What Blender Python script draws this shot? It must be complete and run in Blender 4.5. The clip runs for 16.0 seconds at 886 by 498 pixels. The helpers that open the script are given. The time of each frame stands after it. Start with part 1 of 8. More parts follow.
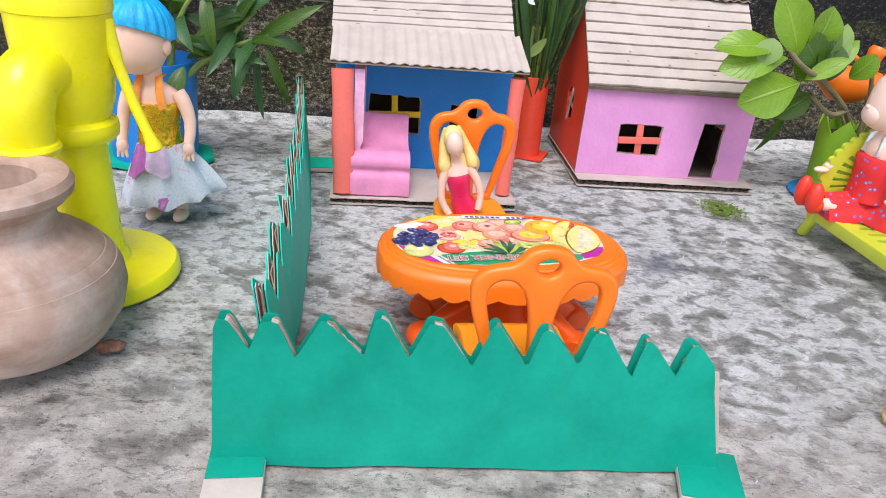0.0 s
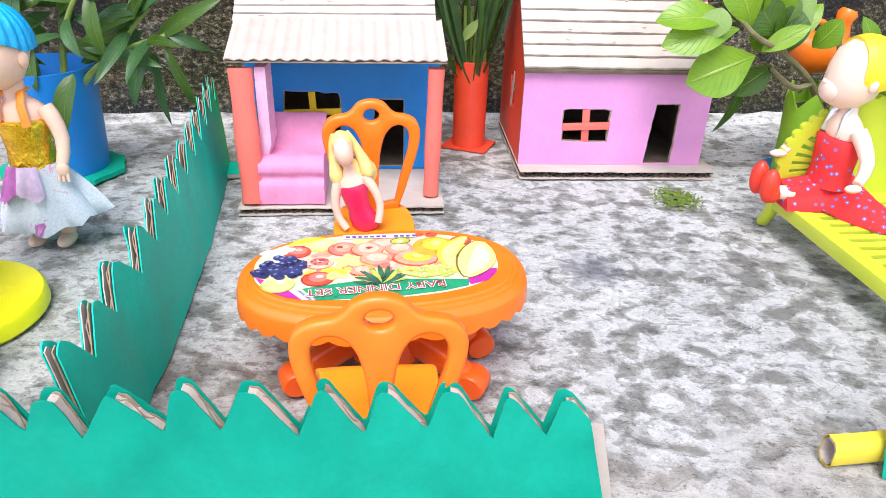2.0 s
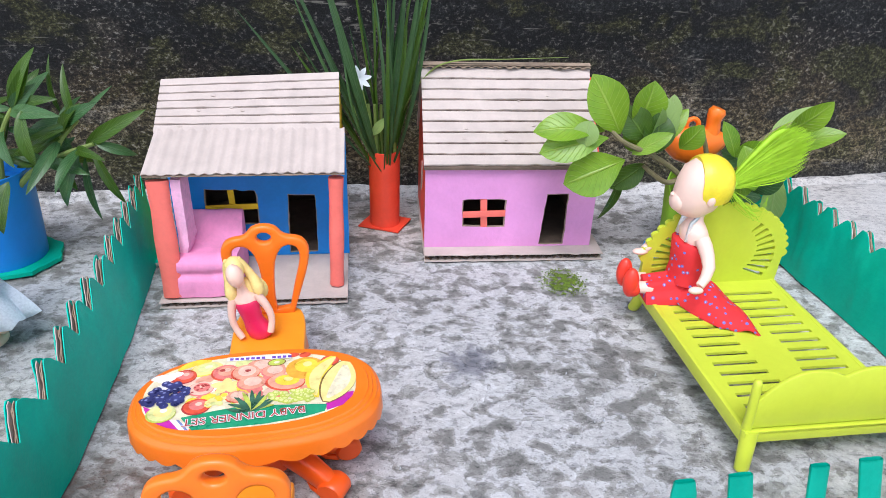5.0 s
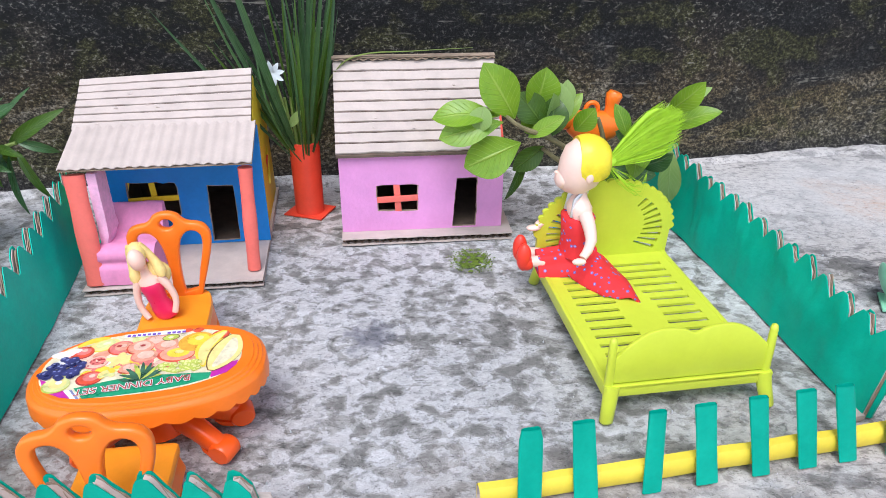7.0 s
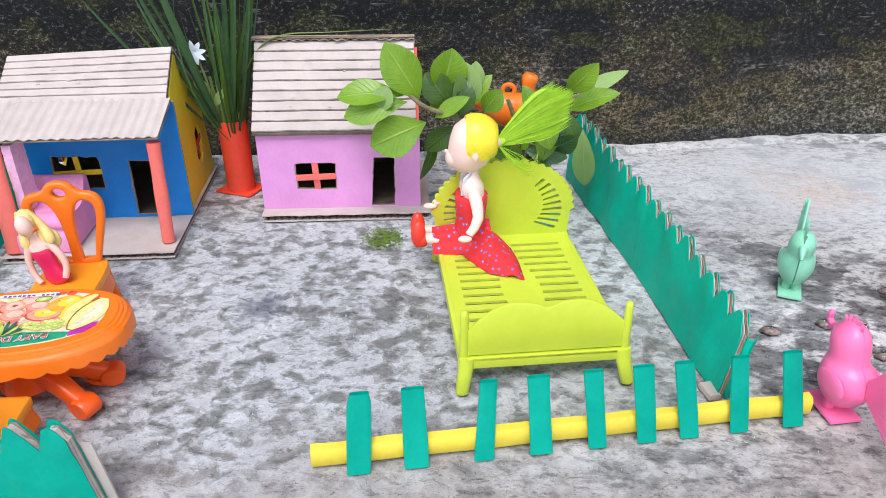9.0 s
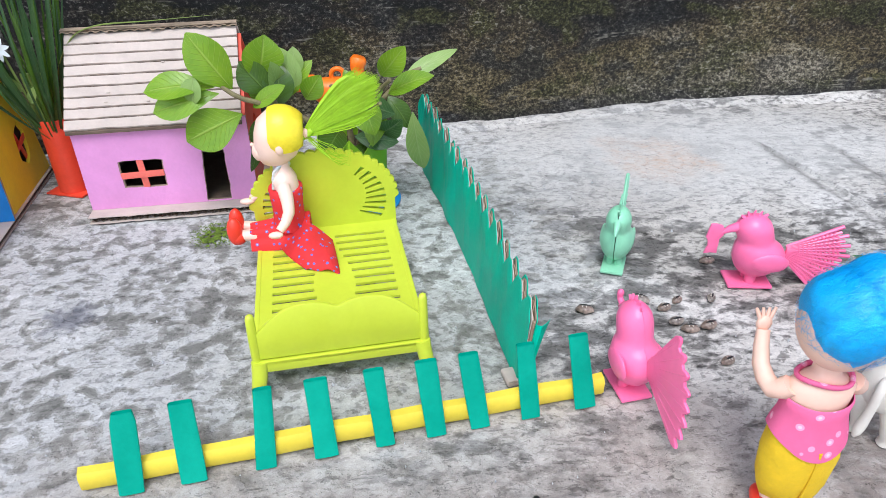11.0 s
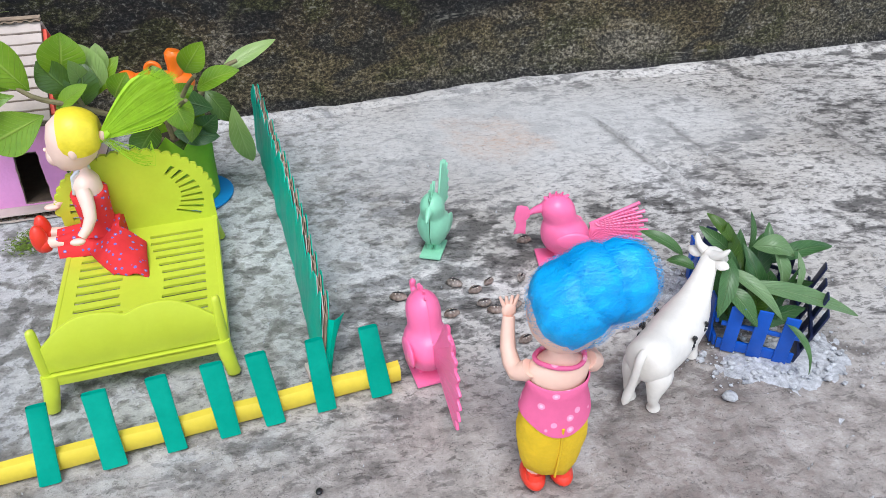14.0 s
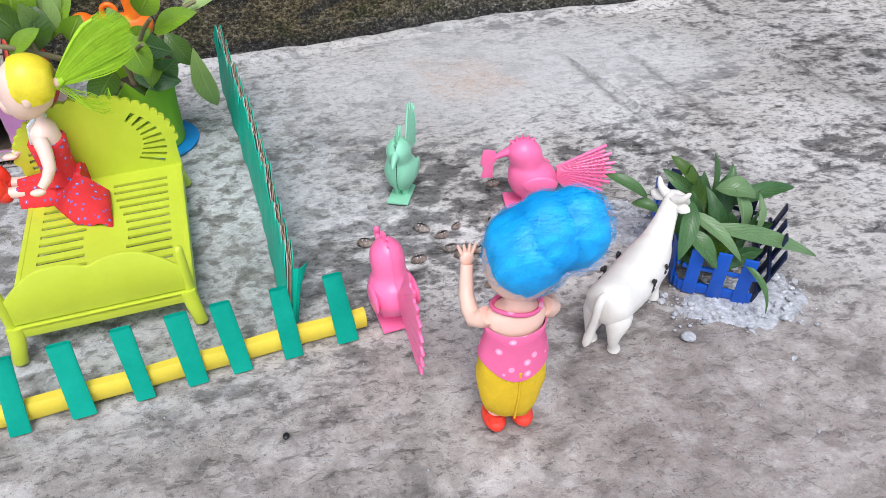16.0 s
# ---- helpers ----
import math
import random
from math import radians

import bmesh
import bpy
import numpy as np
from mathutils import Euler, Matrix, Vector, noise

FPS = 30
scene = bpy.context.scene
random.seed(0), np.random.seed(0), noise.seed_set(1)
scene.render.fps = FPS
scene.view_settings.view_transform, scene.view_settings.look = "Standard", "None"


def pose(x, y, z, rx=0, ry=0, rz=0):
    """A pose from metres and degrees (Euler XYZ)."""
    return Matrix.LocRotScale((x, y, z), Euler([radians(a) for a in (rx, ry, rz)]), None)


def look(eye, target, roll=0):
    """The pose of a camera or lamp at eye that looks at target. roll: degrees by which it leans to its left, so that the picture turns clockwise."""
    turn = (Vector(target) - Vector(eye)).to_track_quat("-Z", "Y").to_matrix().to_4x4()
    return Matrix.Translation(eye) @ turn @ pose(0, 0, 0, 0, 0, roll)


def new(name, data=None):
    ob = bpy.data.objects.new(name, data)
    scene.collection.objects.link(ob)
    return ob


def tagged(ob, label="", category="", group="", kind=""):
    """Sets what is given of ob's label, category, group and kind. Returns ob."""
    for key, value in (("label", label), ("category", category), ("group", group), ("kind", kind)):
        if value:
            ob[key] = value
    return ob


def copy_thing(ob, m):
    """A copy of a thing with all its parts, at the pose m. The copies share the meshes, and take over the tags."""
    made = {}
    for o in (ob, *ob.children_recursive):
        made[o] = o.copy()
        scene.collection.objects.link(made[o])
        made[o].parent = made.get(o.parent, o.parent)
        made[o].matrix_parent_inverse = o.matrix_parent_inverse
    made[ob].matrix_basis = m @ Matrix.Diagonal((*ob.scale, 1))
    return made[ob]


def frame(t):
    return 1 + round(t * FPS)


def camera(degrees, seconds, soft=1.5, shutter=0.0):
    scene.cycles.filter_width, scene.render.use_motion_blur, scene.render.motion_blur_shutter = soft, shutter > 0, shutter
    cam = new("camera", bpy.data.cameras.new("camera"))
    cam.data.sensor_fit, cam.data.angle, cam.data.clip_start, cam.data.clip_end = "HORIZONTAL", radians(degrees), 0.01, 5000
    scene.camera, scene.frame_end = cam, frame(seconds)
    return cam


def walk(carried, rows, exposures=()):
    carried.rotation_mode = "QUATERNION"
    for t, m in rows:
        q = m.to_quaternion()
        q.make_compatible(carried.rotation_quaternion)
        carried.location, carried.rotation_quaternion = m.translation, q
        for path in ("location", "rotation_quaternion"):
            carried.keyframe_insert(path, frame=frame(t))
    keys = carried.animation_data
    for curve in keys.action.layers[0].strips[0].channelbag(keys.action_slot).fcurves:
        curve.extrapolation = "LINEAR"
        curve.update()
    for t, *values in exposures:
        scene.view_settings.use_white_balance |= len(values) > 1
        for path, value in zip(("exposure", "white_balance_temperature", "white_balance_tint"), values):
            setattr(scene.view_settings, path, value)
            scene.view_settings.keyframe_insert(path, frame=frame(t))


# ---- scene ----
cam = camera(64.0, 16.0, 0.5)
PATH = [
    (0, (0.00263, 0.01119, 0.17591), (0.0059, 1.8096, -0.6991), 5.143),
    (0.5, (0.02527, 0.00868, 0.17988), (0.0138, 1.8073, -0.6946), 4.499),
    (1, (0.04973, 0.01264, 0.18114), (0.0022, 1.7969, -0.7211), 3.191),
    (1.5, (0.05909, 0.03286, 0.18272), (0.0105, 1.8010, -0.7507), 2.063),
    (2, (0.05804, 0.05642, 0.18013), (0.0122, 1.8200, -0.7621), 1.823),
    (2.5, (0.05718, 0.07562, 0.17601), (0.0214, 1.8160, -0.8087), 2.841),
    (3, (0.06936, 0.07516, 0.21041), (0.0240, 1.8014, -0.7985), 3.079),
    (3.5, (0.07836, 0.06457, 0.23373), (0.0464, 1.8100, -0.7422), 2.867),
    (4, (0.08836, 0.05810, 0.24594), (0.0719, 1.8190, -0.7023), 2.335),
    (4.2, (0.09178, 0.05571, 0.24748), (0.0751, 1.8198, -0.6946), 2.207),
    (6.3, (0.14971, 0.02315, 0.26072), (0.1646, 1.7877, -0.6807), 0.765),
    (6.5, (0.15389, 0.02090, 0.26014), (0.1624, 1.7827, -0.6865), 0.267),
    (7, (0.17023, 0.01467, 0.25967), (0.1822, 1.7724, -0.6944), 0.385),
    (7.5, (0.18157, 0.00942, 0.25714), (0.2006, 1.7614, -0.7074), -0.078),
    (8, (0.20390, 0.00151, 0.25712), (0.1841, 1.7666, -0.6831), -0.296),
    (8.5, (0.23086, -0.00196, 0.25685), (0.1872, 1.7464, -0.7133), 0.333),
    (9, (0.26238, 0.00334, 0.25604), (0.1810, 1.7473, -0.7196), 0.125),
    (9.5, (0.28898, 0.01262, 0.25332), (0.2554, 1.7325, -0.7669), 0.317),
    (10, (0.31397, 0.01830, 0.25404), (0.3132, 1.7207, -0.7956), -0.021),
    (10.2, (0.32176, 0.01969, 0.25439), (0.3407, 1.7170, -0.8033), -0.025),
    (12.3, (0.37753, 0.01698, 0.27804), (0.4520, 1.7265, -0.7574), -1.733),
    (12.5, (0.38003, 0.01632, 0.27838), (0.4764, 1.7248, -0.7570), -1.062),
    (13, (0.39251, 0.01389, 0.28151), (0.5237, 1.7141, -0.7635), -0.888),
    (13.5, (0.40848, 0.01448, 0.28089), (0.5986, 1.6843, -0.8033), -0.896),
    (14, (0.42161, 0.01376, 0.27553), (0.6683, 1.6515, -0.8456), -0.646),
    (14.5, (0.43033, 0.00743, 0.27268), (0.6910, 1.6231, -0.8769), -0.597),
    (15, (0.42874, 0.00157, 0.27239), (0.6573, 1.5684, -0.9495), -1.202),
    (15.5, (0.43216, 0.00117, 0.27657), (0.6898, 1.5662, -0.9417), -0.785),
    (16, (0.43319, 0.01398, 0.27988), (0.7032, 1.5415, -0.9826), -0.556),
]
EXPOSURES = [(0, 0.82, 6500, 14), (0.5, 0.98, 6500, 14), (1.0, 1.20, 6480, 13), (2.0, 1.27, 6450, 13), (2.6, 1.12, 6400, 14), (3.0, 0.98, 6350, 15), (3.5, 0.92, 6250, 15), (4.2, 0.87, 6150, 15), (8.5, 0.87, 6150, 14), (10, 0.90, 6250, 12), (12.3, 0.78, 6200, 11), (14, 0.69, 6200, 11), (15.5, 0.71, 6300, 13), (16, 0.73, 6300, 13)]
walk(cam, [(t, look(eye, target, roll)) for t, eye, target, roll in PATH], EXPOSURES)

# ---- world and sun ----
world = bpy.data.worlds.new("world")
scene.world = world
world.use_nodes = True
wn, wl = world.node_tree.nodes, world.node_tree.links
sky = wn.new("ShaderNodeTexSky")
sky.sky_type, sky.sun_disc = "NISHITA", False
sky.sun_elevation, sky.sun_rotation = radians(62), radians(215)
muted = wn.new("ShaderNodeHueSaturation")
muted.inputs["Saturation"].default_value = 0.55
wl.new(sky.outputs[0], muted.inputs["Color"])
wl.new(muted.outputs[0], wn["Background"].inputs["Color"])
wn["Background"].inputs["Strength"].default_value = 0.15
sun = new("sun", bpy.data.lights.new("sun", "SUN"))
sun.data.energy, sun.data.angle, sun.data.color = 1.4, radians(28), (1.0, 0.985, 0.96)
sun.matrix_world = look((0.02, -0.75, 1.9), (0.1, 0.35, 0.0))


# ---- materials ----
def shader(name, rough=0.5, metal=0.0, spec=0.5):
    m = bpy.data.materials.new(name)
    m.use_nodes = True
    nt = m.node_tree
    b = nt.nodes["Principled BSDF"]
    b.inputs["Roughness"].default_value = rough
    b.inputs["Metallic"].default_value = metal
    b.inputs["Specular IOR Level"].default_value = spec
    return m, nt, b


def noise_node(nt, scale, detail=4.0, rough=0.55, distort=0.0, vec=None):
    n = nt.nodes.new("ShaderNodeTexNoise")
    n.inputs["Scale"].default_value, n.inputs["Detail"].default_value = scale, detail
    n.inputs["Roughness"].default_value, n.inputs["Distortion"].default_value = rough, distort
    if vec:
        nt.links.new(vec, n.inputs["Vector"])
    return n


def ramp(nt, fac, stops):
    r = nt.nodes.new("ShaderNodeValToRGB")
    els = r.color_ramp.elements
    while len(els) < len(stops):
        els.new(0.5)
    for e, (p, c) in zip(els, stops):
        e.position = p
        e.color = (*c, 1) if len(c) == 3 else (c[0], c[0], c[0], 1)
    nt.links.new(fac, r.inputs["Fac"])
    return r


def mixed(nt, fac, a, b, mode="MIX"):
    m = nt.nodes.new("ShaderNodeMix")
    m.data_type, m.blend_type = "RGBA", mode
    for sock, v in ((m.inputs[0], fac), (m.inputs[6], a), (m.inputs[7], b)):
        if isinstance(v, (int, float)):
            sock.default_value = v
        elif isinstance(v, tuple):
            sock.default_value = (*v, 1)
        else:
            nt.links.new(v, sock)
    return m.outputs[2]


def bumped(nt, b, height, strength=0.4, dist=0.0005):
    n = nt.nodes.new("ShaderNodeBump")
    n.inputs["Strength"].default_value, n.inputs["Distance"].default_value = strength, dist
    nt.links.new(height, n.inputs["Height"])
    nt.links.new(n.outputs[0], b.inputs["Normal"])


def mat(name, col, rough=0.5, metal=0.0, var=0.14, scale=45, fine=420, bump=0.25, dist=0.0004, spec=0.5, col2=None, spread=0.0):
    """Painted, paper or plastic surface: blotches, fine grain and a slight relief."""
    m, nt, b = shader(name, rough, metal, spec)
    co = nt.nodes.new("ShaderNodeTexCoord").outputs["Object"]
    n1, n2 = noise_node(nt, scale, 5, 0.6, 0.3, co), noise_node(nt, fine, 3, 0.6, 0, co)
    lo = tuple(c * (1 - var) for c in col)
    hi = col2 or tuple(min(1, c * (1 + var) + 0.004) for c in col)
    base = ramp(nt, n1.outputs[0], [(0.3, lo), (0.7, hi)]).outputs[0]
    grain = ramp(nt, n2.outputs[0], [(0.25, (1 - var * 0.6,)), (0.7, (1.0,))]).outputs[0]
    out = mixed(nt, 1.0, base, grain, "MULTIPLY")
    if spread:
        info = nt.nodes.new("ShaderNodeObjectInfo")
        shade = ramp(nt, info.outputs["Random"], [(0.0, (1 - spread,)), (1.0, (1.0,))]).outputs[0]
        out = mixed(nt, 1.0, out, shade, "MULTIPLY")
    nt.links.new(out, b.inputs["Base Color"])
    rr = ramp(nt, n1.outputs[0], [(0.2, (max(0.02, rough - 0.08),)), (0.8, (min(1, rough + 0.1),))])
    nt.links.new(rr.outputs[0], b.inputs["Roughness"])
    bumped(nt, b, n2.outputs[0], bump, dist)
    return m


def leaf_mat(name, dark, light, vein, gloss=0.35):
    """Leaf with a pale midrib and side veins along its own UV, part of the light passing through."""
    m, nt, b = shader(name, gloss)
    uv = nt.nodes.new("ShaderNodeUVMap")
    uv.uv_map = "leaf"
    sep = nt.nodes.new("ShaderNodeSeparateXYZ")
    nt.links.new(uv.outputs[0], sep.inputs[0])

    def op(kind, a, c=None):
        n = nt.nodes.new("ShaderNodeMath")
        n.operation = kind
        for i, v in enumerate((a, c)):
            if v is None:
                continue
            if isinstance(v, (int, float)):
                n.inputs[i].default_value = v
            else:
                nt.links.new(v, n.inputs[i])
        return n.outputs[0]
    side = op("ABSOLUTE", op("SUBTRACT", sep.outputs[1], 0.5))
    wave = op("SINE", op("MULTIPLY", op("SUBTRACT", sep.outputs[0], op("MULTIPLY", side, 0.55)), 62.0))
    ribs = ramp(nt, wave, [(0.86, (0.0,)), (0.99, (0.6,))]).outputs[0]
    mid = ramp(nt, side, [(0.012, (1.0,)), (0.04, (0.0,))]).outputs[0]
    co = nt.nodes.new("ShaderNodeTexCoord").outputs["Object"]
    n1 = noise_node(nt, 90, 5, 0.6, 0.4, co)
    info = nt.nodes.new("ShaderNodeObjectInfo")
    tone = mixed(nt, 0.5, ramp(nt, n1.outputs[0], [(0.3, (0.0,)), (0.75, (1.0,))]).outputs[0], info.outputs["Random"])
    base = mixed(nt, tone, dark, light)
    veins = mixed(nt, 1.0, ribs, mid, "LIGHTEN")
    out = mixed(nt, mixed(nt, 1.0, veins, (0.5, 0.5, 0.5), "MULTIPLY"), base, vein)
    nt.links.new(out, b.inputs["Base Color"])
    bumped(nt, b, veins, 0.75, 0.0006)
    tr = nt.nodes.new("ShaderNodeBsdfTranslucent")
    nt.links.new(out, tr.inputs["Color"])
    mx = nt.nodes.new("ShaderNodeMixShader")
    mx.inputs[0].default_value = 0.22
    nt.links.new(b.outputs[0], mx.inputs[1])
    nt.links.new(tr.outputs[0], mx.inputs[2])
    nt.links.new(mx.outputs[0], nt.nodes["Material Output"].inputs["Surface"])
    return m


def vmath(nt, kind, a, b):
    n = nt.nodes.new("ShaderNodeVectorMath")
    n.operation = kind
    for sock, v in zip(n.inputs, (a, b)):
        if isinstance(v, tuple):
            sock.default_value = v
        else:
            nt.links.new(v, sock)
    return n.outputs["Value"] if kind == "DISTANCE" else n.outputs[0]


def smath(nt, kind, a, b):
    n = nt.nodes.new("ShaderNodeMath")
    n.operation = kind
    for sock, v in zip(n.inputs, (a, b)):
        if isinstance(v, (int, float)):
            sock.default_value = v
        else:
            nt.links.new(v, sock)
    return n.outputs[0]


def stretched(nt, vec, scale, turn=0.0, shift=(0, 0, 0)):
    n = nt.nodes.new("ShaderNodeMapping")
    n.inputs["Scale"].default_value, n.inputs["Rotation"].default_value, n.inputs["Location"].default_value = scale, (0, 0, radians(turn)), shift
    nt.links.new(vec, n.inputs["Vector"])
    return n.outputs[0]


def grey(nt, fac, stops):
    """A ramp of plain grey values."""
    return ramp(nt, fac, [(p, (v,)) for p, v in stops]).outputs[0]


def cement():
    """Old cement floor: a pale flaking skin with torn edges over darker grey, brown and worn on the open side, grit and pits."""
    m, nt, b = shader("old_cement", 0.85, 0, 0.25)
    co = nt.nodes.new("ShaderNodeTexCoord").outputs["Object"]
    flat = stretched(nt, co, (0.85, 1.0, 1.0), 8)
    big = noise_node(nt, 4.5, 3, 0.5, 0.4, co)
    patch = noise_node(nt, 78, 9, 0.58, 0.25, flat)
    small = noise_node(nt, 220, 6, 0.56, 0.3, stretched(nt, co, (0.8, 1.05, 1.0), -6, (2.3, 0.7, 0)))
    wear = noise_node(nt, 62, 9, 0.62, 0.3, stretched(nt, co, (0.72, 1.1, 1.0), -24, (5.1, 2.2, 0)))
    area = noise_node(nt, 13, 5, 0.55, 0.4, stretched(nt, co, (0.8, 1.1, 1.0), -24, (1.1, 6.2, 0)))
    chips = noise_node(nt, 260, 6, 0.66, 0.2, flat)
    pits = noise_node(nt, 560, 4, 0.7, 0, co)
    grit = noise_node(nt, 1300, 3, 0.7, 0, co)
    tint = noise_node(nt, 7, 5, 0.6, 0.3, stretched(nt, co, (1, 1, 1), 0, (3.1, 1.7, 0)))
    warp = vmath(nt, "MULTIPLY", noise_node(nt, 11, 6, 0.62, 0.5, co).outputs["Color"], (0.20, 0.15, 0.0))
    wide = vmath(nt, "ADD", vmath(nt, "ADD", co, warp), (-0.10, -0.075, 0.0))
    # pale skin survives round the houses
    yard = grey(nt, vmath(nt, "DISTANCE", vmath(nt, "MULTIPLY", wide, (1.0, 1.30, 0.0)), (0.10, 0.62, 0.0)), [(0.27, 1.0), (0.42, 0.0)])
    lift = smath(nt, "ADD", patch.outputs[0], smath(nt, "MULTIPLY", smath(nt, "SUBTRACT", area.outputs[0], 0.5), 0.28))
    # narrow dark stops draw the shade along the torn edges
    skin = ramp(nt, lift, [(0.37, (0.215, 0.214, 0.200)), (0.430, (0.290, 0.289, 0.272)), (0.434, (0.360, 0.359, 0.342)), (0.487, (0.405, 0.404, 0.386)), (0.490, (0.255, 0.255, 0.245)), (0.495, (0.530, 0.535, 0.535)), (0.556, (0.575, 0.580, 0.578)), (0.559, (0.40, 0.402, 0.395)), (0.565, (0.50, 0.502, 0.495)), (0.62, (0.55, 0.552, 0.545))]).outputs[0]
    # shadow lines of the flake edges, painted into the colour
    rim_shade = noise_node(nt, 118, 7, 0.55, 0.6, stretched(nt, co, (0.7, 1.15, 1.0), 14, (9.1, 3.3, 0)))
    skin = mixed(nt, grey(nt, area.outputs[0], [(0.42, 0.35), (0.55, 1.0)]), skin, mixed(nt, 1.0, skin, grey(nt, rim_shade.outputs[0], [(0.478, 1.0), (0.484, 0.55), (0.490, 0.86), (0.52, 1.0), (0.60, 1.0), (0.604, 1.14), (0.66, 1.06)]), "MULTIPLY"))
    skin = mixed(nt, 1.0, skin, grey(nt, small.outputs[0], [(0.38, 0.66), (0.425, 0.80), (0.43, 0.97), (0.57, 1.0), (0.575, 1.10)]), "MULTIPLY")
    # worn side: tan cement, dark where the skin has gone
    plain = ramp(nt, tint.outputs[0], [(0.34, (0.44, 0.41, 0.37)), (0.52, (0.54, 0.515, 0.48)), (0.68, (0.63, 0.61, 0.585))]).outputs[0]
    away = grey(nt, vmath(nt, "DISTANCE", vmath(nt, "MULTIPLY", wide, (0.8, 1.5, 0.0)), (0.40, 0.60, 0.0)), [(0.06, 0.0), (0.20, 0.060)])
    gone = smath(nt, "ADD", smath(nt, "ADD", wear.outputs[0], away), smath(nt, "MULTIPLY", smath(nt, "SUBTRACT", area.outputs[0], 0.5), 0.6))
    # the dark stop at the break of the skin draws its edge shade
    plain = mixed(nt, grey(nt, gone, [(0.40, 0.94), (0.465, 0.76), (0.470, 0.54), (0.505, 0.38), (0.509, 0.70), (0.514, 0.08), (0.57, 0.0)]), plain, (0.115, 0.108, 0.102))
    plain = mixed(nt, 0.9, plain, grey(nt, small.outputs[0], [(0.39, 0.52), (0.43, 0.72), (0.435, 0.97), (0.57, 1.0), (0.575, 1.12)]), "MULTIPLY")
    flecks = noise_node(nt, 150, 7, 0.66, 0.3, stretched(nt, co, (0.55, 1.25, 1.0), -28, (7.3, 1.2, 0)))
    plain = mixed(nt, 0.9, plain, grey(nt, flecks.outputs[0], [(0.37, 0.34), (0.415, 0.55), (0.422, 0.98), (0.58, 1.0), (0.585, 1.10)]), "MULTIPLY")
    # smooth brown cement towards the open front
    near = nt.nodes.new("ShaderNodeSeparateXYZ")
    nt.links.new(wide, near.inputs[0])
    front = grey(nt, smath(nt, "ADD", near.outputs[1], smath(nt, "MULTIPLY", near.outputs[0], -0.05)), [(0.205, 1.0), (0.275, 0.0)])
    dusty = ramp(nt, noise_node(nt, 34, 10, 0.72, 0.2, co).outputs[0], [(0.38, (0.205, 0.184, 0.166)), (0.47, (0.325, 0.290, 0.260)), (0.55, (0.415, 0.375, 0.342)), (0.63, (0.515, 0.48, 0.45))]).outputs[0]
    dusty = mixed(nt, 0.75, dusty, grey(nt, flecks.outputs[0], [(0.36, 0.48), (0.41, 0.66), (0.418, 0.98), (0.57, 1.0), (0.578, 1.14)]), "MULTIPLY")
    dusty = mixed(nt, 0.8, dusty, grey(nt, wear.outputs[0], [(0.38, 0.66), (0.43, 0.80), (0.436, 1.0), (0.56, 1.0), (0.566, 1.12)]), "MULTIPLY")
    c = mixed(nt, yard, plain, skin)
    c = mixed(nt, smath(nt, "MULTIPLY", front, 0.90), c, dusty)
    c = mixed(nt, 1.0, c, grey(nt, big.outputs[0], [(0.36, 0.86), (0.58, 1.07)]), "MULTIPLY")
    # pale strip along the foot of the wall, a peach stain beyond the fence, red-brown patches under the table, darker
    # patches by the bed, the cow and in front, a dark spill
    pale_strip = grey(nt, vmath(nt, "DISTANCE", vmath(nt, "MULTIPLY", wide, (0.55, 1.0, 0.0)), (0.33, 0.60, 0.0)), [(0.05, 1.0), (0.14, 0.0)])
    c = mixed(nt, smath(nt, "MULTIPLY", pale_strip, 0.75), c, (0.58, 0.575, 0.555))
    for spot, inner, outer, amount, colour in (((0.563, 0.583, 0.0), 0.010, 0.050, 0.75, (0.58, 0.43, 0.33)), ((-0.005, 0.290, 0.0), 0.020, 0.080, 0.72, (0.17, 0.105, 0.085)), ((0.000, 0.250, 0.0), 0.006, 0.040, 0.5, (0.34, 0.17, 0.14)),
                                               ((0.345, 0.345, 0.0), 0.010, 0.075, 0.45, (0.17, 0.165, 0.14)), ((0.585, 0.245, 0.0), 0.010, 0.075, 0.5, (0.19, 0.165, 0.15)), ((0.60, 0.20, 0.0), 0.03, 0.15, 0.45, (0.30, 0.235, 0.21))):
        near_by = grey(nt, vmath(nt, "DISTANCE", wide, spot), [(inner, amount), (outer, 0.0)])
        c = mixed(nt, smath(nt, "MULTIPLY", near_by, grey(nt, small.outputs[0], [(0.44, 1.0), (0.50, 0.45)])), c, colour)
    wob = vmath(nt, "ADD", co, vmath(nt, "MULTIPLY", patch.outputs["Color"], (0.055, 0.055, 0.0)))
    c = mixed(nt, grey(nt, vmath(nt, "DISTANCE", wob, (0.1535, 0.4065, 0.0)), [(0.009, 0.74), (0.019, 0.0)]), c, (0.11, 0.115, 0.145))
    # trowel grooves and their shade, drawn as dark lines in the colour
    for p, q in (((0.655, 0.620), (0.697, 0.400)), ((0.720, 0.600), (0.742, 0.450)), ((0.850, 0.590), (0.885, 0.430))):
        dx, dy = q[0] - p[0], q[1] - p[1]
        far = math.hypot(dx, dy)
        rel_p = vmath(nt, "ADD", vmath(nt, "ADD", co, vmath(nt, "MULTIPLY", patch.outputs["Color"], (0.016, 0.016, 0.0))), (-p[0] - 0.008, -p[1] - 0.008, 0.0))
        across, along = (nt.nodes.new("ShaderNodeVectorMath") for _ in range(2))
        for n, v in ((across, (-dy / far, dx / far, 0)), (along, (dx / far, dy / far, 0))):
            n.operation = "DOT_PRODUCT"
            nt.links.new(rel_p, n.inputs[0])
            n.inputs[1].default_value = v
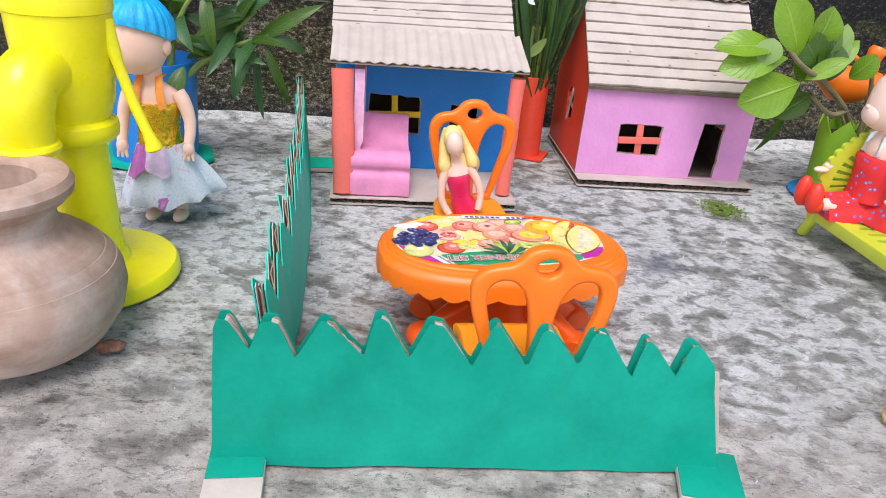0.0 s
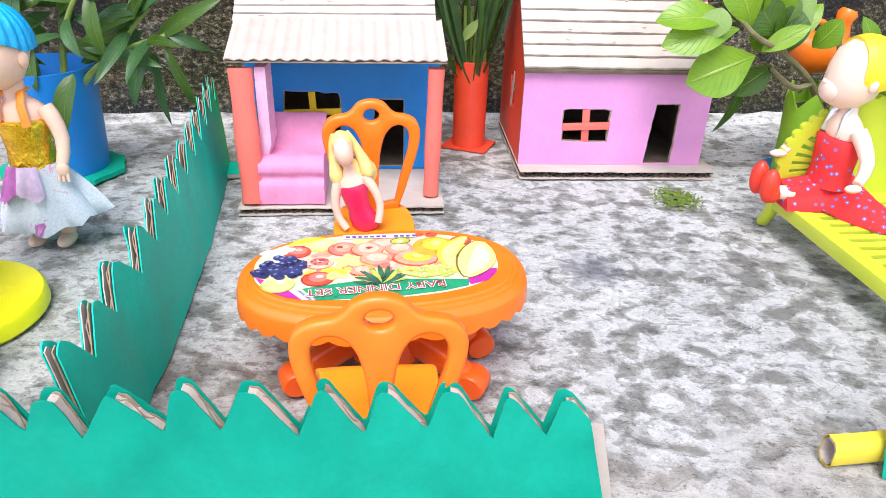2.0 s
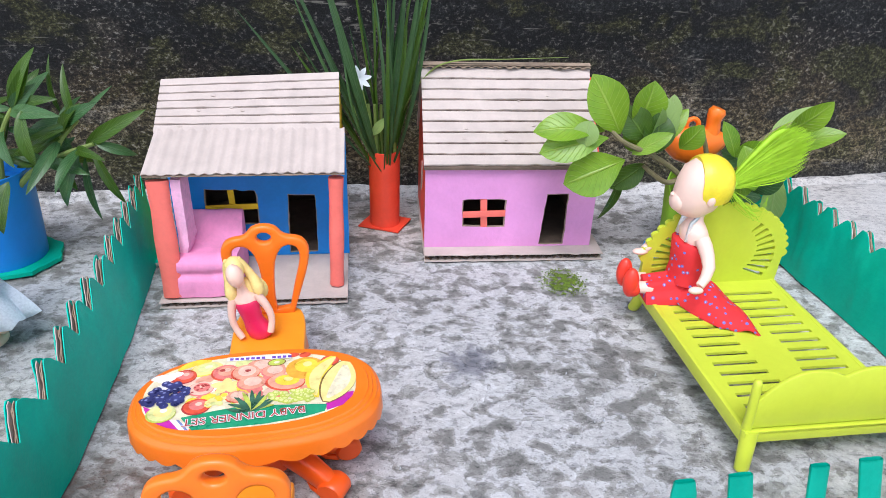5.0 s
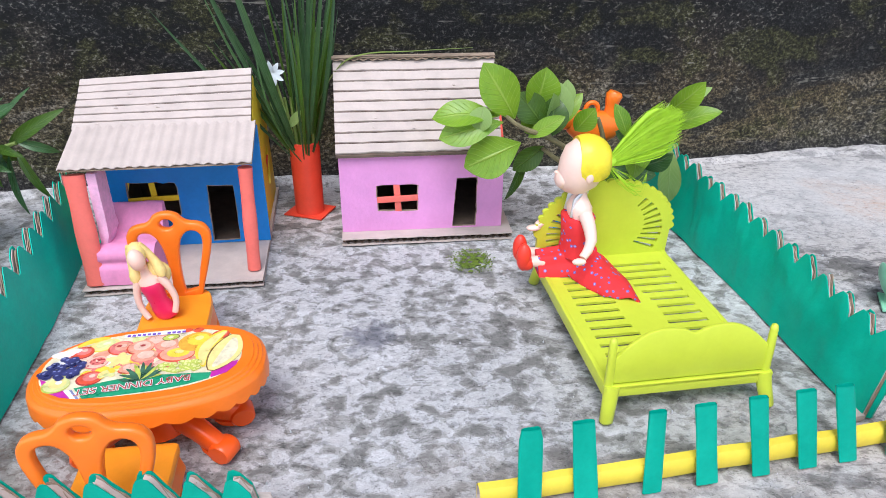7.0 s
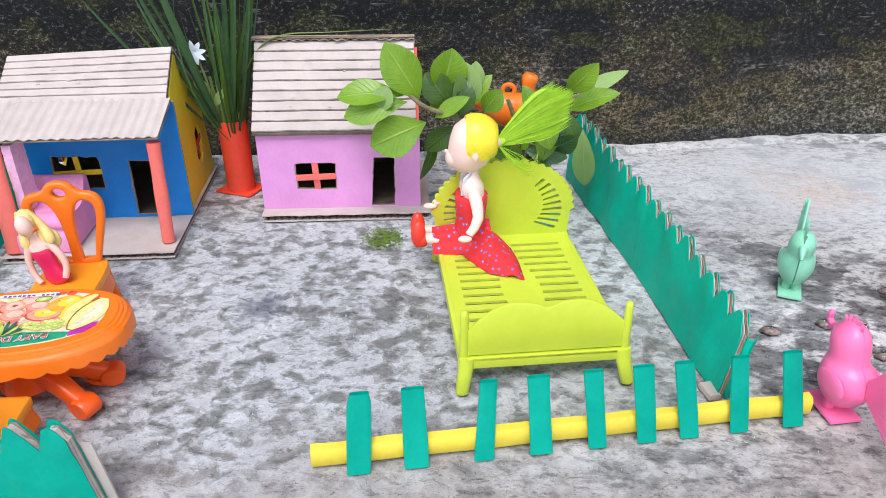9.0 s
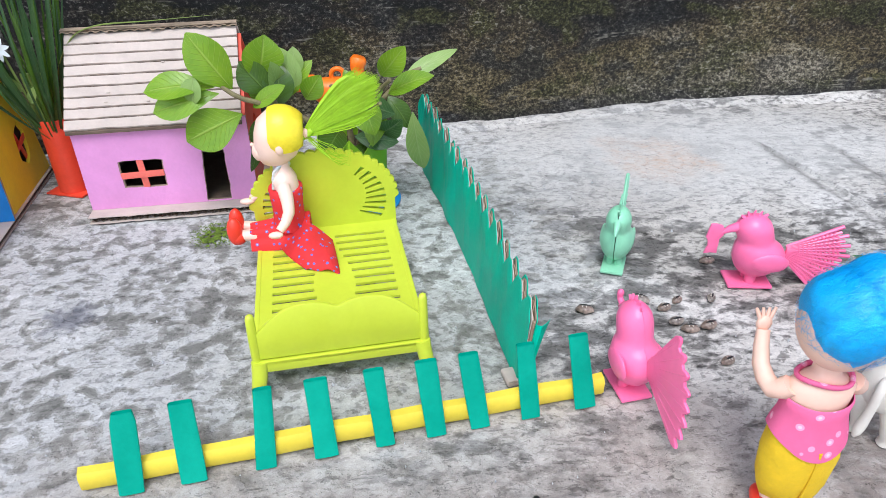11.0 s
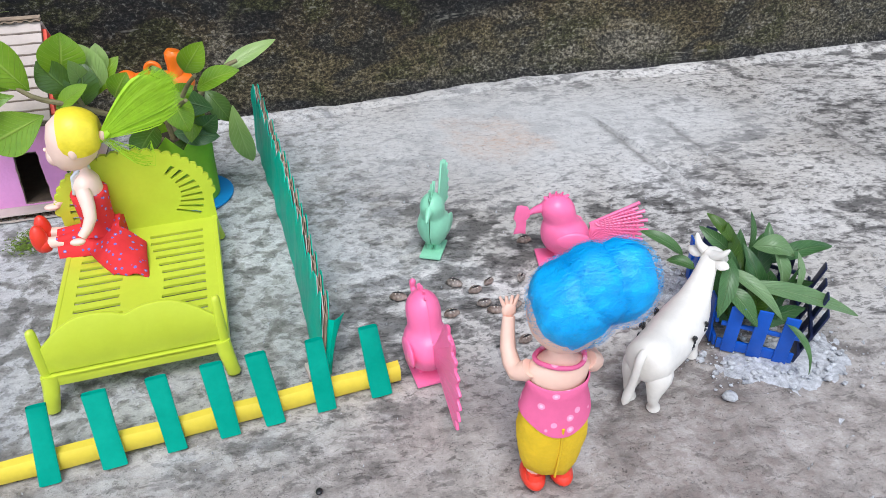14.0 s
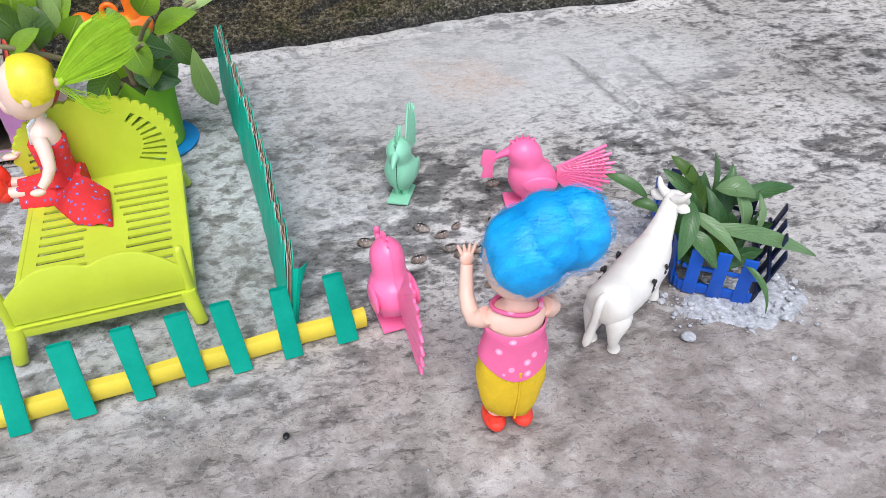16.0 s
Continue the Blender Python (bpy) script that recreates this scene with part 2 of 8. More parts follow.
        line = smath(nt, "MULTIPLY", grey(nt, smath(nt, "ABSOLUTE", across.outputs["Value"], 0.0), [(0.0012, 0.62), (0.0050, 0.0)]), grey(nt, smath(nt, "ABSOLUTE", smath(nt, "SUBTRACT", along.outputs["Value"], far / 2), 0.0), [(far * 0.40, 1.0), (far * 0.52, 0.0)]))
        c = mixed(nt, line, c, (0.13, 0.122, 0.115))
    # chips, pits and grit, thickest where the skin is broken
    c = mixed(nt, 1.0, c, grey(nt, chips.outputs[0], [(0.34, 0.60), (0.385, 0.97), (0.60, 1.0), (0.64, 1.08)]), "MULTIPLY")
    c = mixed(nt, 1.0, c, grey(nt, pits.outputs[0], [(0.33, 0.42), (0.385, 1.0), (0.64, 1.0), (0.72, 1.18)]), "MULTIPLY")
    c = mixed(nt, 1.0, c, grey(nt, grit.outputs[0], [(0.3, 0.84), (0.6, 1.04)]), "MULTIPLY")
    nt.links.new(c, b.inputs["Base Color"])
    h = mixed(nt, 0.5, grey(nt, patch.outputs[0], [(0.42, 0.0), (0.49, 1.0)]), mixed(nt, 0.5, chips.outputs[0], grit.outputs[0]))
    bumped(nt, b, h, 0.6, 0.0015)
    return m


def mossy_wall():
    """Damp rough-cast wall: black algae above, brown and olive moss below, pale scoured grain, scratches."""
    m, nt, b = shader("mossy_render", 0.68, 0, 0.32)
    co = nt.nodes.new("ShaderNodeTexCoord").outputs["Object"]
    big = noise_node(nt, 7, 5, 0.52, 0.6, co)
    mid = noise_node(nt, 24, 6, 0.56, 0.6, stretched(nt, co, (0.7, 1, 1.3)))
    pale = noise_node(nt, 13, 6, 0.58, 0.6, stretched(nt, co, (0.8, 1, 1.2), 0, (4.2, 1.0, 2.0)))
    flat = stretched(nt, co, (0.78, 1.0, 1.10))
    coarse = noise_node(nt, 330, 5, 0.72, 0.3, flat)
    fine = noise_node(nt, 820, 3, 0.75, 0, flat)
    sep = nt.nodes.new("ShaderNodeSeparateXYZ")
    nt.links.new(co, sep.inputs[0])
    # algae thickens upward; the tone is slightly lighter towards +x
    up = smath(nt, "ADD", smath(nt, "MULTIPLY", sep.outputs[2], 4.4), smath(nt, "MULTIPLY", sep.outputs[0], -0.09))
    up = smath(nt, "ADD", up, smath(nt, "MULTIPLY", smath(nt, "SUBTRACT", big.outputs[0], 0.5), 1.1))
    c = ramp(nt, up, [(0.00, (0.135, 0.120, 0.080)), (0.20, (0.150, 0.118, 0.058)), (0.33, (0.085, 0.064, 0.034)), (0.44, (0.026, 0.021, 0.016)), (0.56, (0.007, 0.007, 0.007))]).outputs[0]
    c = mixed(nt, grey(nt, mid.outputs[0], [(0.53, 0.0), (0.60, 0.75)]), c, (0.058, 0.058, 0.016))
    c = mixed(nt, grey(nt, mid.outputs[0], [(0.40, 0.75), (0.47, 0.0)]), c, (0.022, 0.024, 0.024))
    low = smath(nt, "MULTIPLY", grey(nt, pale.outputs[0], [(0.54, 0.0), (0.64, 0.75)]), grey(nt, up, [(0.25, 1.0), (0.55, 0.0)]))
    c = mixed(nt, low, c, (0.29, 0.255, 0.19))
    # dark line at the foot
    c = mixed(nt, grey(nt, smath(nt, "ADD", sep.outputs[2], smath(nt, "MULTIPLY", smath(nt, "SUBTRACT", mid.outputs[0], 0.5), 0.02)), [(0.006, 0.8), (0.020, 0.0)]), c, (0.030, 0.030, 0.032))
    # crevices of the rough-cast darkened in the colour, as their shade
    c = mixed(nt, 1.0, c, grey(nt, coarse.outputs[0], [(0.40, 0.13), (0.50, 0.72), (0.58, 1.50)]), "MULTIPLY")
    c = mixed(nt, 1.0, c, grey(nt, fine.outputs[0], [(0.40, 0.35), (0.54, 1.0), (0.64, 1.6)]), "MULTIPLY")
    # bared sand grains and painted-in wet glints, more of them in some patches
    grains_glints = smath(nt, "MULTIPLY", grey(nt, coarse.outputs[0], [(0.575, 0.0), (0.625, 1.0)]), grey(nt, big.outputs[0], [(0.40, 0.75), (0.60, 0.25)]))
    grains_glints = smath(nt, "MULTIPLY", grains_glints, grey(nt, up, [(0.20, 1.0), (0.62, 0.65)]))
    c = mixed(nt, grains_glints, c, (0.36, 0.335, 0.285))
    # slanting scratches
    scr = noise_node(nt, 60, 2, 0.5, 0.1, co)
    turned = nt.nodes.new("ShaderNodeMapping")
    turned.inputs["Rotation"].default_value, turned.inputs["Scale"].default_value = (0, radians(52), 0), (0.10, 1.0, 2.2)
    nt.links.new(co, turned.inputs["Vector"])
    lines = noise_node(nt, 110, 2, 0.5, 0.0, turned.outputs[0])
    scratch = smath(nt, "MULTIPLY", grey(nt, lines.outputs[0], [(0.66, 0.0), (0.70, 0.5)]), grey(nt, scr.outputs[0], [(0.52, 0.0), (0.60, 1.0)]))
    c = mixed(nt, scratch, c, (0.33, 0.31, 0.26))
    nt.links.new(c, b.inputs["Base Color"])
    bumped(nt, b, mixed(nt, 0.4, coarse.outputs[0], fine.outputs[0]), 1.0, 0.0035)
    return m


def spotted(name, ground, spot, rim, scale=230):
    """Printed cloth: small round spots with a rim."""
    m, nt, b = shader(name, 0.75, 0, 0.25)
    co = nt.nodes.new("ShaderNodeTexCoord").outputs["Object"]
    v = nt.nodes.new("ShaderNodeTexVoronoi")
    v.inputs["Scale"].default_value, v.inputs["Randomness"].default_value = scale, 0.8
    nt.links.new(co, v.inputs["Vector"])
    n1 = noise_node(nt, 120, 4, 0.6, 0, co)
    g = mixed(nt, n1.outputs[0], tuple(c * 0.75 for c in ground), ground)
    c = mixed(nt, ramp(nt, v.outputs["Distance"], [(0.24, (1.0,)), (0.27, (0.0,))]).outputs[0], g, spot)
    c = mixed(nt, ramp(nt, v.outputs["Distance"], [(0.10, (1.0,)), (0.13, (0.0,))]).outputs[0], c, rim)
    nt.links.new(c, b.inputs["Base Color"])
    bumped(nt, b, noise_node(nt, 900, 2, 0.5, 0, co).outputs[0], 0.3, 0.0003)
    return m


def clay_mat():
    m, nt, b = shader("fired_clay", 0.8, 0, 0.3)
    co = nt.nodes.new("ShaderNodeTexCoord").outputs["Object"]
    n1, n2, n3 = noise_node(nt, 22, 5, 0.6, 0.5, co), noise_node(nt, 60, 5, 0.65, 0.2, co), noise_node(nt, 600, 3, 0.6, 0, co)
    turn = noise_node(nt, 70, 4, 0.6, 0.1, stretched(nt, co, (0.12, 0.12, 2.4)))
    c = ramp(nt, n1.outputs[0], [(0.30, (0.40, 0.25, 0.185)), (0.48, (0.50, 0.345, 0.27)), (0.60, (0.585, 0.455, 0.39)), (0.75, (0.46, 0.31, 0.24))]).outputs[0]
    c = mixed(nt, 1.0, c, grey(nt, turn.outputs[0], [(0.35, 0.84), (0.65, 1.08)]), "MULTIPLY")
    c = mixed(nt, 1.0, c, ramp(nt, n2.outputs[0], [(0.35, (0.80, 0.77, 0.75)), (0.6, (1.04, 1.04, 1.04))]).outputs[0], "MULTIPLY")
    nt.links.new(c, b.inputs["Base Color"])
    bumped(nt, b, mixed(nt, 0.5, n2.outputs[0], n3.outputs[0]), 0.35, 0.0008)
    return m


CEMENT, WALL = cement(), mossy_wall()
GREEN = mat("green_paper", (0.0, 0.325, 0.225), 0.36, spec=0.16, var=0.12, scale=30, bump=0.3, dist=0.0006)
# same green paper as GREEN; light on the side fences put into the colour
LITGREEN2 = mat("strongly_lit_green_paper", (0.0, 0.59, 0.43), 0.45, spec=0.14, var=0.14, scale=30, bump=0.3, dist=0.0006)
LITGREEN = mat("lit_green_paper", (0.0, 0.43, 0.29), 0.45, spec=0.14, var=0.14, scale=30, bump=0.3, dist=0.0006)
KRAFT = mat("pale_cardboard", (0.555, 0.470, 0.415), 0.85, var=0.10, scale=60, fine=700, bump=0.3, spread=0.06)
KRAFTB = mat("brown_cardboard", (0.36, 0.27, 0.19), 0.9, var=0.25, scale=120, bump=0.4)
# brown card with the shade of gaps and house interiors in its colour
DARKK = mat("shade_brown_cardboard", (0.13, 0.092, 0.066), 0.9, var=0.25, scale=120)
BLUEP = mat("blue_paper", (0.002, 0.205, 0.60), 0.45, var=0.12, scale=30)
LILAC = mat("lilac_paper", (0.76, 0.32, 0.63), 0.6, var=0.08, scale=28, bump=0.35, dist=0.0008)
CORAL = mat("coral_paper", (0.86, 0.17, 0.13), 0.55, var=0.10, scale=30)
RED = mat("red_paper", (0.80, 0.07, 0.03), 0.5, var=0.12, scale=30)
YELLOWP = mat("yellow_paper", (0.80, 0.58, 0.02), 0.55, var=0.10, scale=30)
RAILY = mat("lemon_paper", (0.80, 0.62, 0.05), 0.5, var=0.08, scale=40)
LIMEP = mat("lime_paper", (0.25, 0.50, 0.02), 0.55, var=0.12, scale=30)
BLUEPOT = mat("bright_blue_paper", (0.005, 0.22, 0.68), 0.45, var=0.08, scale=30)
PINKF = mat("pink_felt", (0.84, 0.30, 0.52), 0.75, var=0.12, scale=70, bump=0.4)
PINKL = mat("pale_pink_lace", (0.86, 0.48, 0.68), 0.75, var=0.14, scale=200, bump=0.5)
ORANGE = mat("orange_plastic", (0.95, 0.195, 0.010), 0.33, var=0.05, scale=50, bump=0.06)
# red-orange deepened in colour for light bounced under the tabletop
ORANGED = mat("red_orange_bounce_plastic", (0.95, 0.110, 0.006), 0.33, var=0.05, scale=50, bump=0.06)
AMBER = mat("amber_plastic", (0.95, 0.32, 0.012), 0.36, var=0.06, scale=50, bump=0.06)
LIMEB = mat("lime_plastic", (0.57, 0.66, 0.045), 0.34, var=0.05, scale=40, bump=0.08)
YELLOW = mat("yellow_plastic", (0.88, 0.80, 0.004), 0.28, var=0.04, scale=40, bump=0.05)
PINK = mat("pink_plastic", (0.98, 0.17, 0.37), 0.34, var=0.07, scale=60, bump=0.12)
MINT = mat("mint_plastic", (0.28, 0.66, 0.43), 0.38, var=0.07, scale=60, bump=0.12)
SKIN = mat("doll_vinyl", (0.86, 0.56, 0.44), 0.42, var=0.05, scale=60, bump=0.06)
SKIN2 = mat("pale_doll_vinyl", (0.87, 0.61, 0.50), 0.42, var=0.05, scale=60, bump=0.06)
HAIRB = mat("blue_nylon_hair", (0.004, 0.43, 0.90), 0.45, var=0.2, scale=160, fine=900, bump=0.4, dist=0.001)
HAIRY = mat("yellow_nylon_hair", (0.85, 0.68, 0.03), 0.4, var=0.12, scale=90, fine=500, bump=0.25, dist=0.0006)
HAIRG = mat("green_nylon_hair", (0.36, 0.62, 0.012), 0.6, var=0.12, scale=160, fine=900, bump=0.4, dist=0.0006)
BLONDE = mat("blonde_vinyl", (0.86, 0.64, 0.22), 0.45, var=0.12, scale=200, bump=0.5)
GOLD = mat("gold_foil", (0.80, 0.47, 0.03), 0.25, metal=0.8, var=0.2, scale=150, fine=260, bump=1.0, dist=0.0015)
def printed_cloth():
    """Pale grey cloth with a loose print of violet and rose."""
    m, nt, b = shader("printed_cloth", 0.8, 0, 0.25)
    co = nt.nodes.new("ShaderNodeTexCoord").outputs["Object"]
    weave, blot, line = noise_node(nt, 900, 2, 0.5, 0, co), noise_node(nt, 62, 3, 0.5, 0.8, co), noise_node(nt, 120, 3, 0.5, 1.6, co)
    c = ramp(nt, weave.outputs[0], [(0.3, (0.52, 0.56, 0.64)), (0.7, (0.64, 0.68, 0.76))]).outputs[0]
    c = mixed(nt, grey(nt, blot.outputs[0], [(0.60, 0.0), (0.625, 0.9)]), c, (0.40, 0.10, 0.42))
    c = mixed(nt, grey(nt, blot.outputs[0], [(0.66, 0.0), (0.68, 0.8)]), c, (0.62, 0.34, 0.62))
    c = mixed(nt, smath(nt, "MULTIPLY", grey(nt, line.outputs[0], [(0.605, 0.0), (0.62, 0.75), (0.64, 0.75), (0.66, 0.0)]), grey(nt, blot.outputs[0], [(0.45, 0.0), (0.55, 1.0)])), c, (0.62, 0.12, 0.30))
    nt.links.new(c, b.inputs["Base Color"])
    bumped(nt, b, mixed(nt, 0.5, weave.outputs[0], line.outputs[0]), 0.4, 0.0006)
    return m


PRINTC = printed_cloth()
PALEV = mat("pale_lilac_cloth", (0.60, 0.44, 0.62), 0.6, var=0.25, scale=140, bump=0.4)
VIOLET = mat("violet_cloth", (0.48, 0.13, 0.42), 0.7, var=0.35, scale=180, bump=0.4)
RIBBON = mat("orange_ribbon", (0.85, 0.28, 0.03), 0.6, var=0.15, scale=200)
REDC = spotted("red_spotted_cloth", (0.80, 0.040, 0.045), (0.16, 0.15, 0.46), (0.55, 0.46, 0.62), 245)
REDS = mat("red_vinyl", (0.82, 0.045, 0.02), 0.35, var=0.06)
CRIMSON = mat("crimson_vinyl", (0.75, 0.02, 0.10), 0.3, var=0.06)
PINKC = spotted("pink_flowered_cloth", (0.88, 0.16, 0.34), (0.90, 0.34, 0.52), (0.92, 0.55, 0.68), 150)
YELLOWC = mat("mustard_cloth", (0.80, 0.52, 0.01), 0.8, var=0.12, scale=60, bump=0.5, dist=0.001)
SILVER = mat("silver_foil", (0.75, 0.75, 0.76), 0.3, metal=0.7, var=0.2, scale=200, bump=0.8)
WHITE = mat("white_plastic", (0.80, 0.76, 0.69), 0.42, var=0.09, scale=50, bump=0.12)
BLACK = mat("black_paint", (0.012, 0.012, 0.013), 0.4, var=0.3)
BLUEC = mat("cobalt_plastic", (0.004, 0.095, 0.52), 0.35, var=0.12, scale=60)
NAVY = mat("navy_plastic", (0.006, 0.012, 0.05), 0.4, var=0.3, scale=60)
DISC = mat("sky_blue_paper", (0.01, 0.28, 0.72), 0.45, var=0.08)
CLAY = clay_mat()
BRICKC = mat("brick_crumb", (0.33, 0.15, 0.10), 0.9, var=0.3, scale=200, bump=0.8, dist=0.001)
SHELL = mat("brown_shell", (0.20, 0.13, 0.10), 0.35, var=0.5, scale=260, bump=0.3, col2=(0.46, 0.36, 0.30))
SHELLB = mat("dark_shell", (0.10, 0.075, 0.065), 0.35, var=0.5, scale=260, bump=0.3, col2=(0.5, 0.42, 0.36))
ASH = mat("ash_crumbs", (0.48, 0.49, 0.51), 0.95, var=0.35, scale=240, fine=1200, bump=0.9, dist=0.001, col2=(0.78, 0.79, 0.81))
MOSS = mat("moss", (0.13, 0.20, 0.02), 0.95, var=0.5, scale=200, bump=0.8, dist=0.001)
SOIL = mat("soil", (0.05, 0.035, 0.022), 0.95, var=0.4, scale=150, bump=0.9, dist=0.001)
STEM = mat("green_stem", (0.20, 0.28, 0.06), 0.55, var=0.2, scale=90)
TWIG = mat("brown_stem", (0.22, 0.19, 0.09), 0.65, var=0.3, scale=120)
LEAFB = leaf_mat("broad_leaf", (0.095, 0.245, 0.010), (0.27, 0.45, 0.024), (0.40, 0.55, 0.10))
LEAFD = leaf_mat("dark_leaf", (0.035, 0.090, 0.008), (0.085, 0.18, 0.014), (0.16, 0.27, 0.05))
LEAFL = leaf_mat("lance_leaf", (0.032, 0.105, 0.028), (0.09, 0.21, 0.065), (0.17, 0.27, 0.11))
LEAFP = leaf_mat("pale_leaf", (0.25, 0.40, 0.10), (0.38, 0.54, 0.17), (0.46, 0.60, 0.24))
LEAFC = leaf_mat("cut_leaf", (0.035, 0.11, 0.025), (0.12, 0.25, 0.08), (0.24, 0.36, 0.16))
LEAFW = leaf_mat("leaf_underside", (0.11, 0.22, 0.08), (0.22, 0.35, 0.15), (0.30, 0.42, 0.22))
REED = leaf_mat("reed_leaf", (0.015, 0.055, 0.018), (0.06, 0.14, 0.04), (0.11, 0.20, 0.08))
PETAL = mat("white_petal", (0.78, 0.84, 0.86), 0.6, var=0.05)


# ---- mesh helpers ----
def part(name, bm, material, parent=None, label="", smooth=40, at=None):
    """Links a bmesh as one mesh object, under a thing or part if given."""
    bmesh.ops.recalc_face_normals(bm, faces=bm.faces)
    me = bpy.data.meshes.new(name)
    bm.to_mesh(me)
    bm.free()
    for m in (material if isinstance(material, (list, tuple)) else [material]):
        me.materials.append(m)
    if smooth:
        for p in me.polygons:
            p.use_smooth = True
        me.set_sharp_from_angle(angle=radians(smooth))
    ob = new(name, me)
    if at is not None:
        ob.matrix_basis = at
    if parent:
        ob.parent = parent
    if label:
        tagged(ob, label)
    return ob


def thing(name, m, label, category, group="", kind=""):
    """An Empty at a thing's base."""
    ob = new(name)
    ob.empty_display_size = 0.02
    ob.matrix_basis = m
    return tagged(ob, label, category, group, kind)


def mesh_thing(name, bm, material, m, label, category, group="", kind="", smooth=40):
    return tagged(part(name, bm, material, None, "", smooth, m), label, category, group, kind)


def paint(bm, k):
    """Gives the faces made since the last call the material slot k."""
    for f in bm.faces:
        if not f.tag:
            f.material_index, f.tag = k, True


def rings(bm, loops, cap=True, close=False):
    """A skin over loops of points of the same length."""
    vs = [[bm.verts.new(p) for p in loop] for loop in loops]
    n = len(vs[0])
    pairs = list(zip(vs, vs[1:])) + ([(vs[-1], vs[0])] if close else [])
    for a, b in pairs:
        for i in range(n):
            bm.faces.new((a[i], a[(i + 1) % n], b[(i + 1) % n], b[i]))
    if cap and not close:
        bm.faces.new(vs[0][::-1])
        bm.faces.new(vs[-1])
    return vs


def stack(bm, rows, n=20, m=None, cap=True):
    """Ellipses one above another: rows of z, cx, cy, rx, ry."""
    m = m or Matrix()
    rings(bm, [[m @ Vector((cx + rx * math.cos(a), cy + ry * math.sin(a), z)) for a in (2 * math.pi * i / n for i in range(n))] for z, cx, cy, rx, ry in rows], cap)


def lathe(bm, prof, n=32, m=None, cap=True):
    stack(bm, [(z, 0, 0, max(r, 1e-5), max(r, 1e-5)) for r, z in prof], n, m, cap)


def tube(bm, pts, radii, n=8, flat=1.0, m=None, side=None):
    """A round rod along points; flat squeezes it along its second axis."""
    m = m or Matrix()
    pts = [m @ Vector(p) for p in pts]
    if isinstance(radii, (int, float)):
        radii = [radii] * len(pts)
    loops, prev = [], Vector(side) if side else None
    for i, p in enumerate(pts):
        d = (pts[min(i + 1, len(pts) - 1)] - pts[max(i - 1, 0)]).normalized()
        if prev is None:
            prev = d.orthogonal().normalized()
        u = (prev - d * prev.dot(d)).normalized()
        v = d.cross(u)
        prev = u
        loops.append([p + u * (radii[i] * math.cos(a)) + v * (radii[i] * flat * math.sin(a)) for a in (2 * math.pi * k / n for k in range(n))])
    rings(bm, loops)


def ball(bm, c, r, m=None, n=18, k=10):
    """An ellipsoid with radii r."""
    r = (r, r, r) if isinstance(r, (int, float)) else r
    rows = []
    for i in range(k + 1):
        a = math.pi * (i / k - 0.5)
        s = max(math.cos(a), 0.02)
        rows.append((c[2] + r[2] * math.sin(a), c[0], c[1], r[0] * s, r[1] * s))
    stack(bm, rows, n, m)


def box(bm, lo, hi, bevel=0.0, m=None, seg=2):
    made = bmesh.ops.create_cube(bm, size=1.0)["verts"]
    size = [b - a for a, b in zip(lo, hi)]
    mid = [(a + b) / 2 for a, b in zip(lo, hi)]
    for v in made:
        v.co = Vector([c * s + o for c, s, o in zip(v.co, size, mid)])
    if bevel:
        edges = {e for v in made for e in v.link_edges}
        made = bmesh.ops.bevel(bm, geom=list(edges), offset=bevel, segments=seg, affect="EDGES", profile=0.6)["verts"]
    if m:
        for v in {v for v in made if v.is_valid}:
            v.co = m @ v.co


def plate(bm, outer, thick, holes=(), m=None, bevel=0.0):
    """A flat piece cut from a sheet: outline in x and z, thickness along y, with holes."""
    m = m or Matrix()
    edges = []
    for loop in (outer, *holes):
        vs = [bm.verts.new((x, 0, z)) for x, z in loop]
        edges += [bm.edges.new((vs[i], vs[(i + 1) % len(vs)])) for i in range(len(vs))]
    faces = [g for g in bmesh.ops.triangle_fill(bm, use_beauty=True, edges=edges)["geom"] if isinstance(g, bmesh.types.BMFace)]
    out = bmesh.ops.extrude_face_region(bm, geom=faces)["geom"]
    moved = {v for v in out if isinstance(v, bmesh.types.BMVert)}
    for v in moved:
        v.co.y += thick
    vs = {v for f in faces for v in f.verts} | moved
    if bevel:
        bm.normal_update()
        rim = {e for v in vs for e in v.link_edges if len(e.link_faces) == 2 and e.calc_face_angle(0) > 1.0 and abs(e.verts[0].co.y - e.verts[1].co.y) < 1e-7}
        res = bmesh.ops.bevel(bm, geom=list(rim), offset=bevel, segments=2, affect="EDGES", profile=0.5)
        vs = {v for v in vs if v.is_valid} | set(res["verts"])
    for v in vs:
        v.co = m @ v.co


def sweep(curve, n):
    """n points spread over a smooth line through the given ones."""
    out, k = [], len(curve) - 1
    for i in range(n):
        s = i / (n - 1) * k
        j = min(int(s), k - 1)
        f = s - j
        p = [Vector(curve[max(0, min(k, j + d))]) for d in (-1, 0, 1, 2)]
        out.append(0.5 * (2 * p[1] + (p[2] - p[0]) * f + (2 * p[0] - 5 * p[1] + 4 * p[2] - p[3]) * f * f + (3 * p[1] - p[0] - 3 * p[2] + p[3]) * f ** 3))
    return out


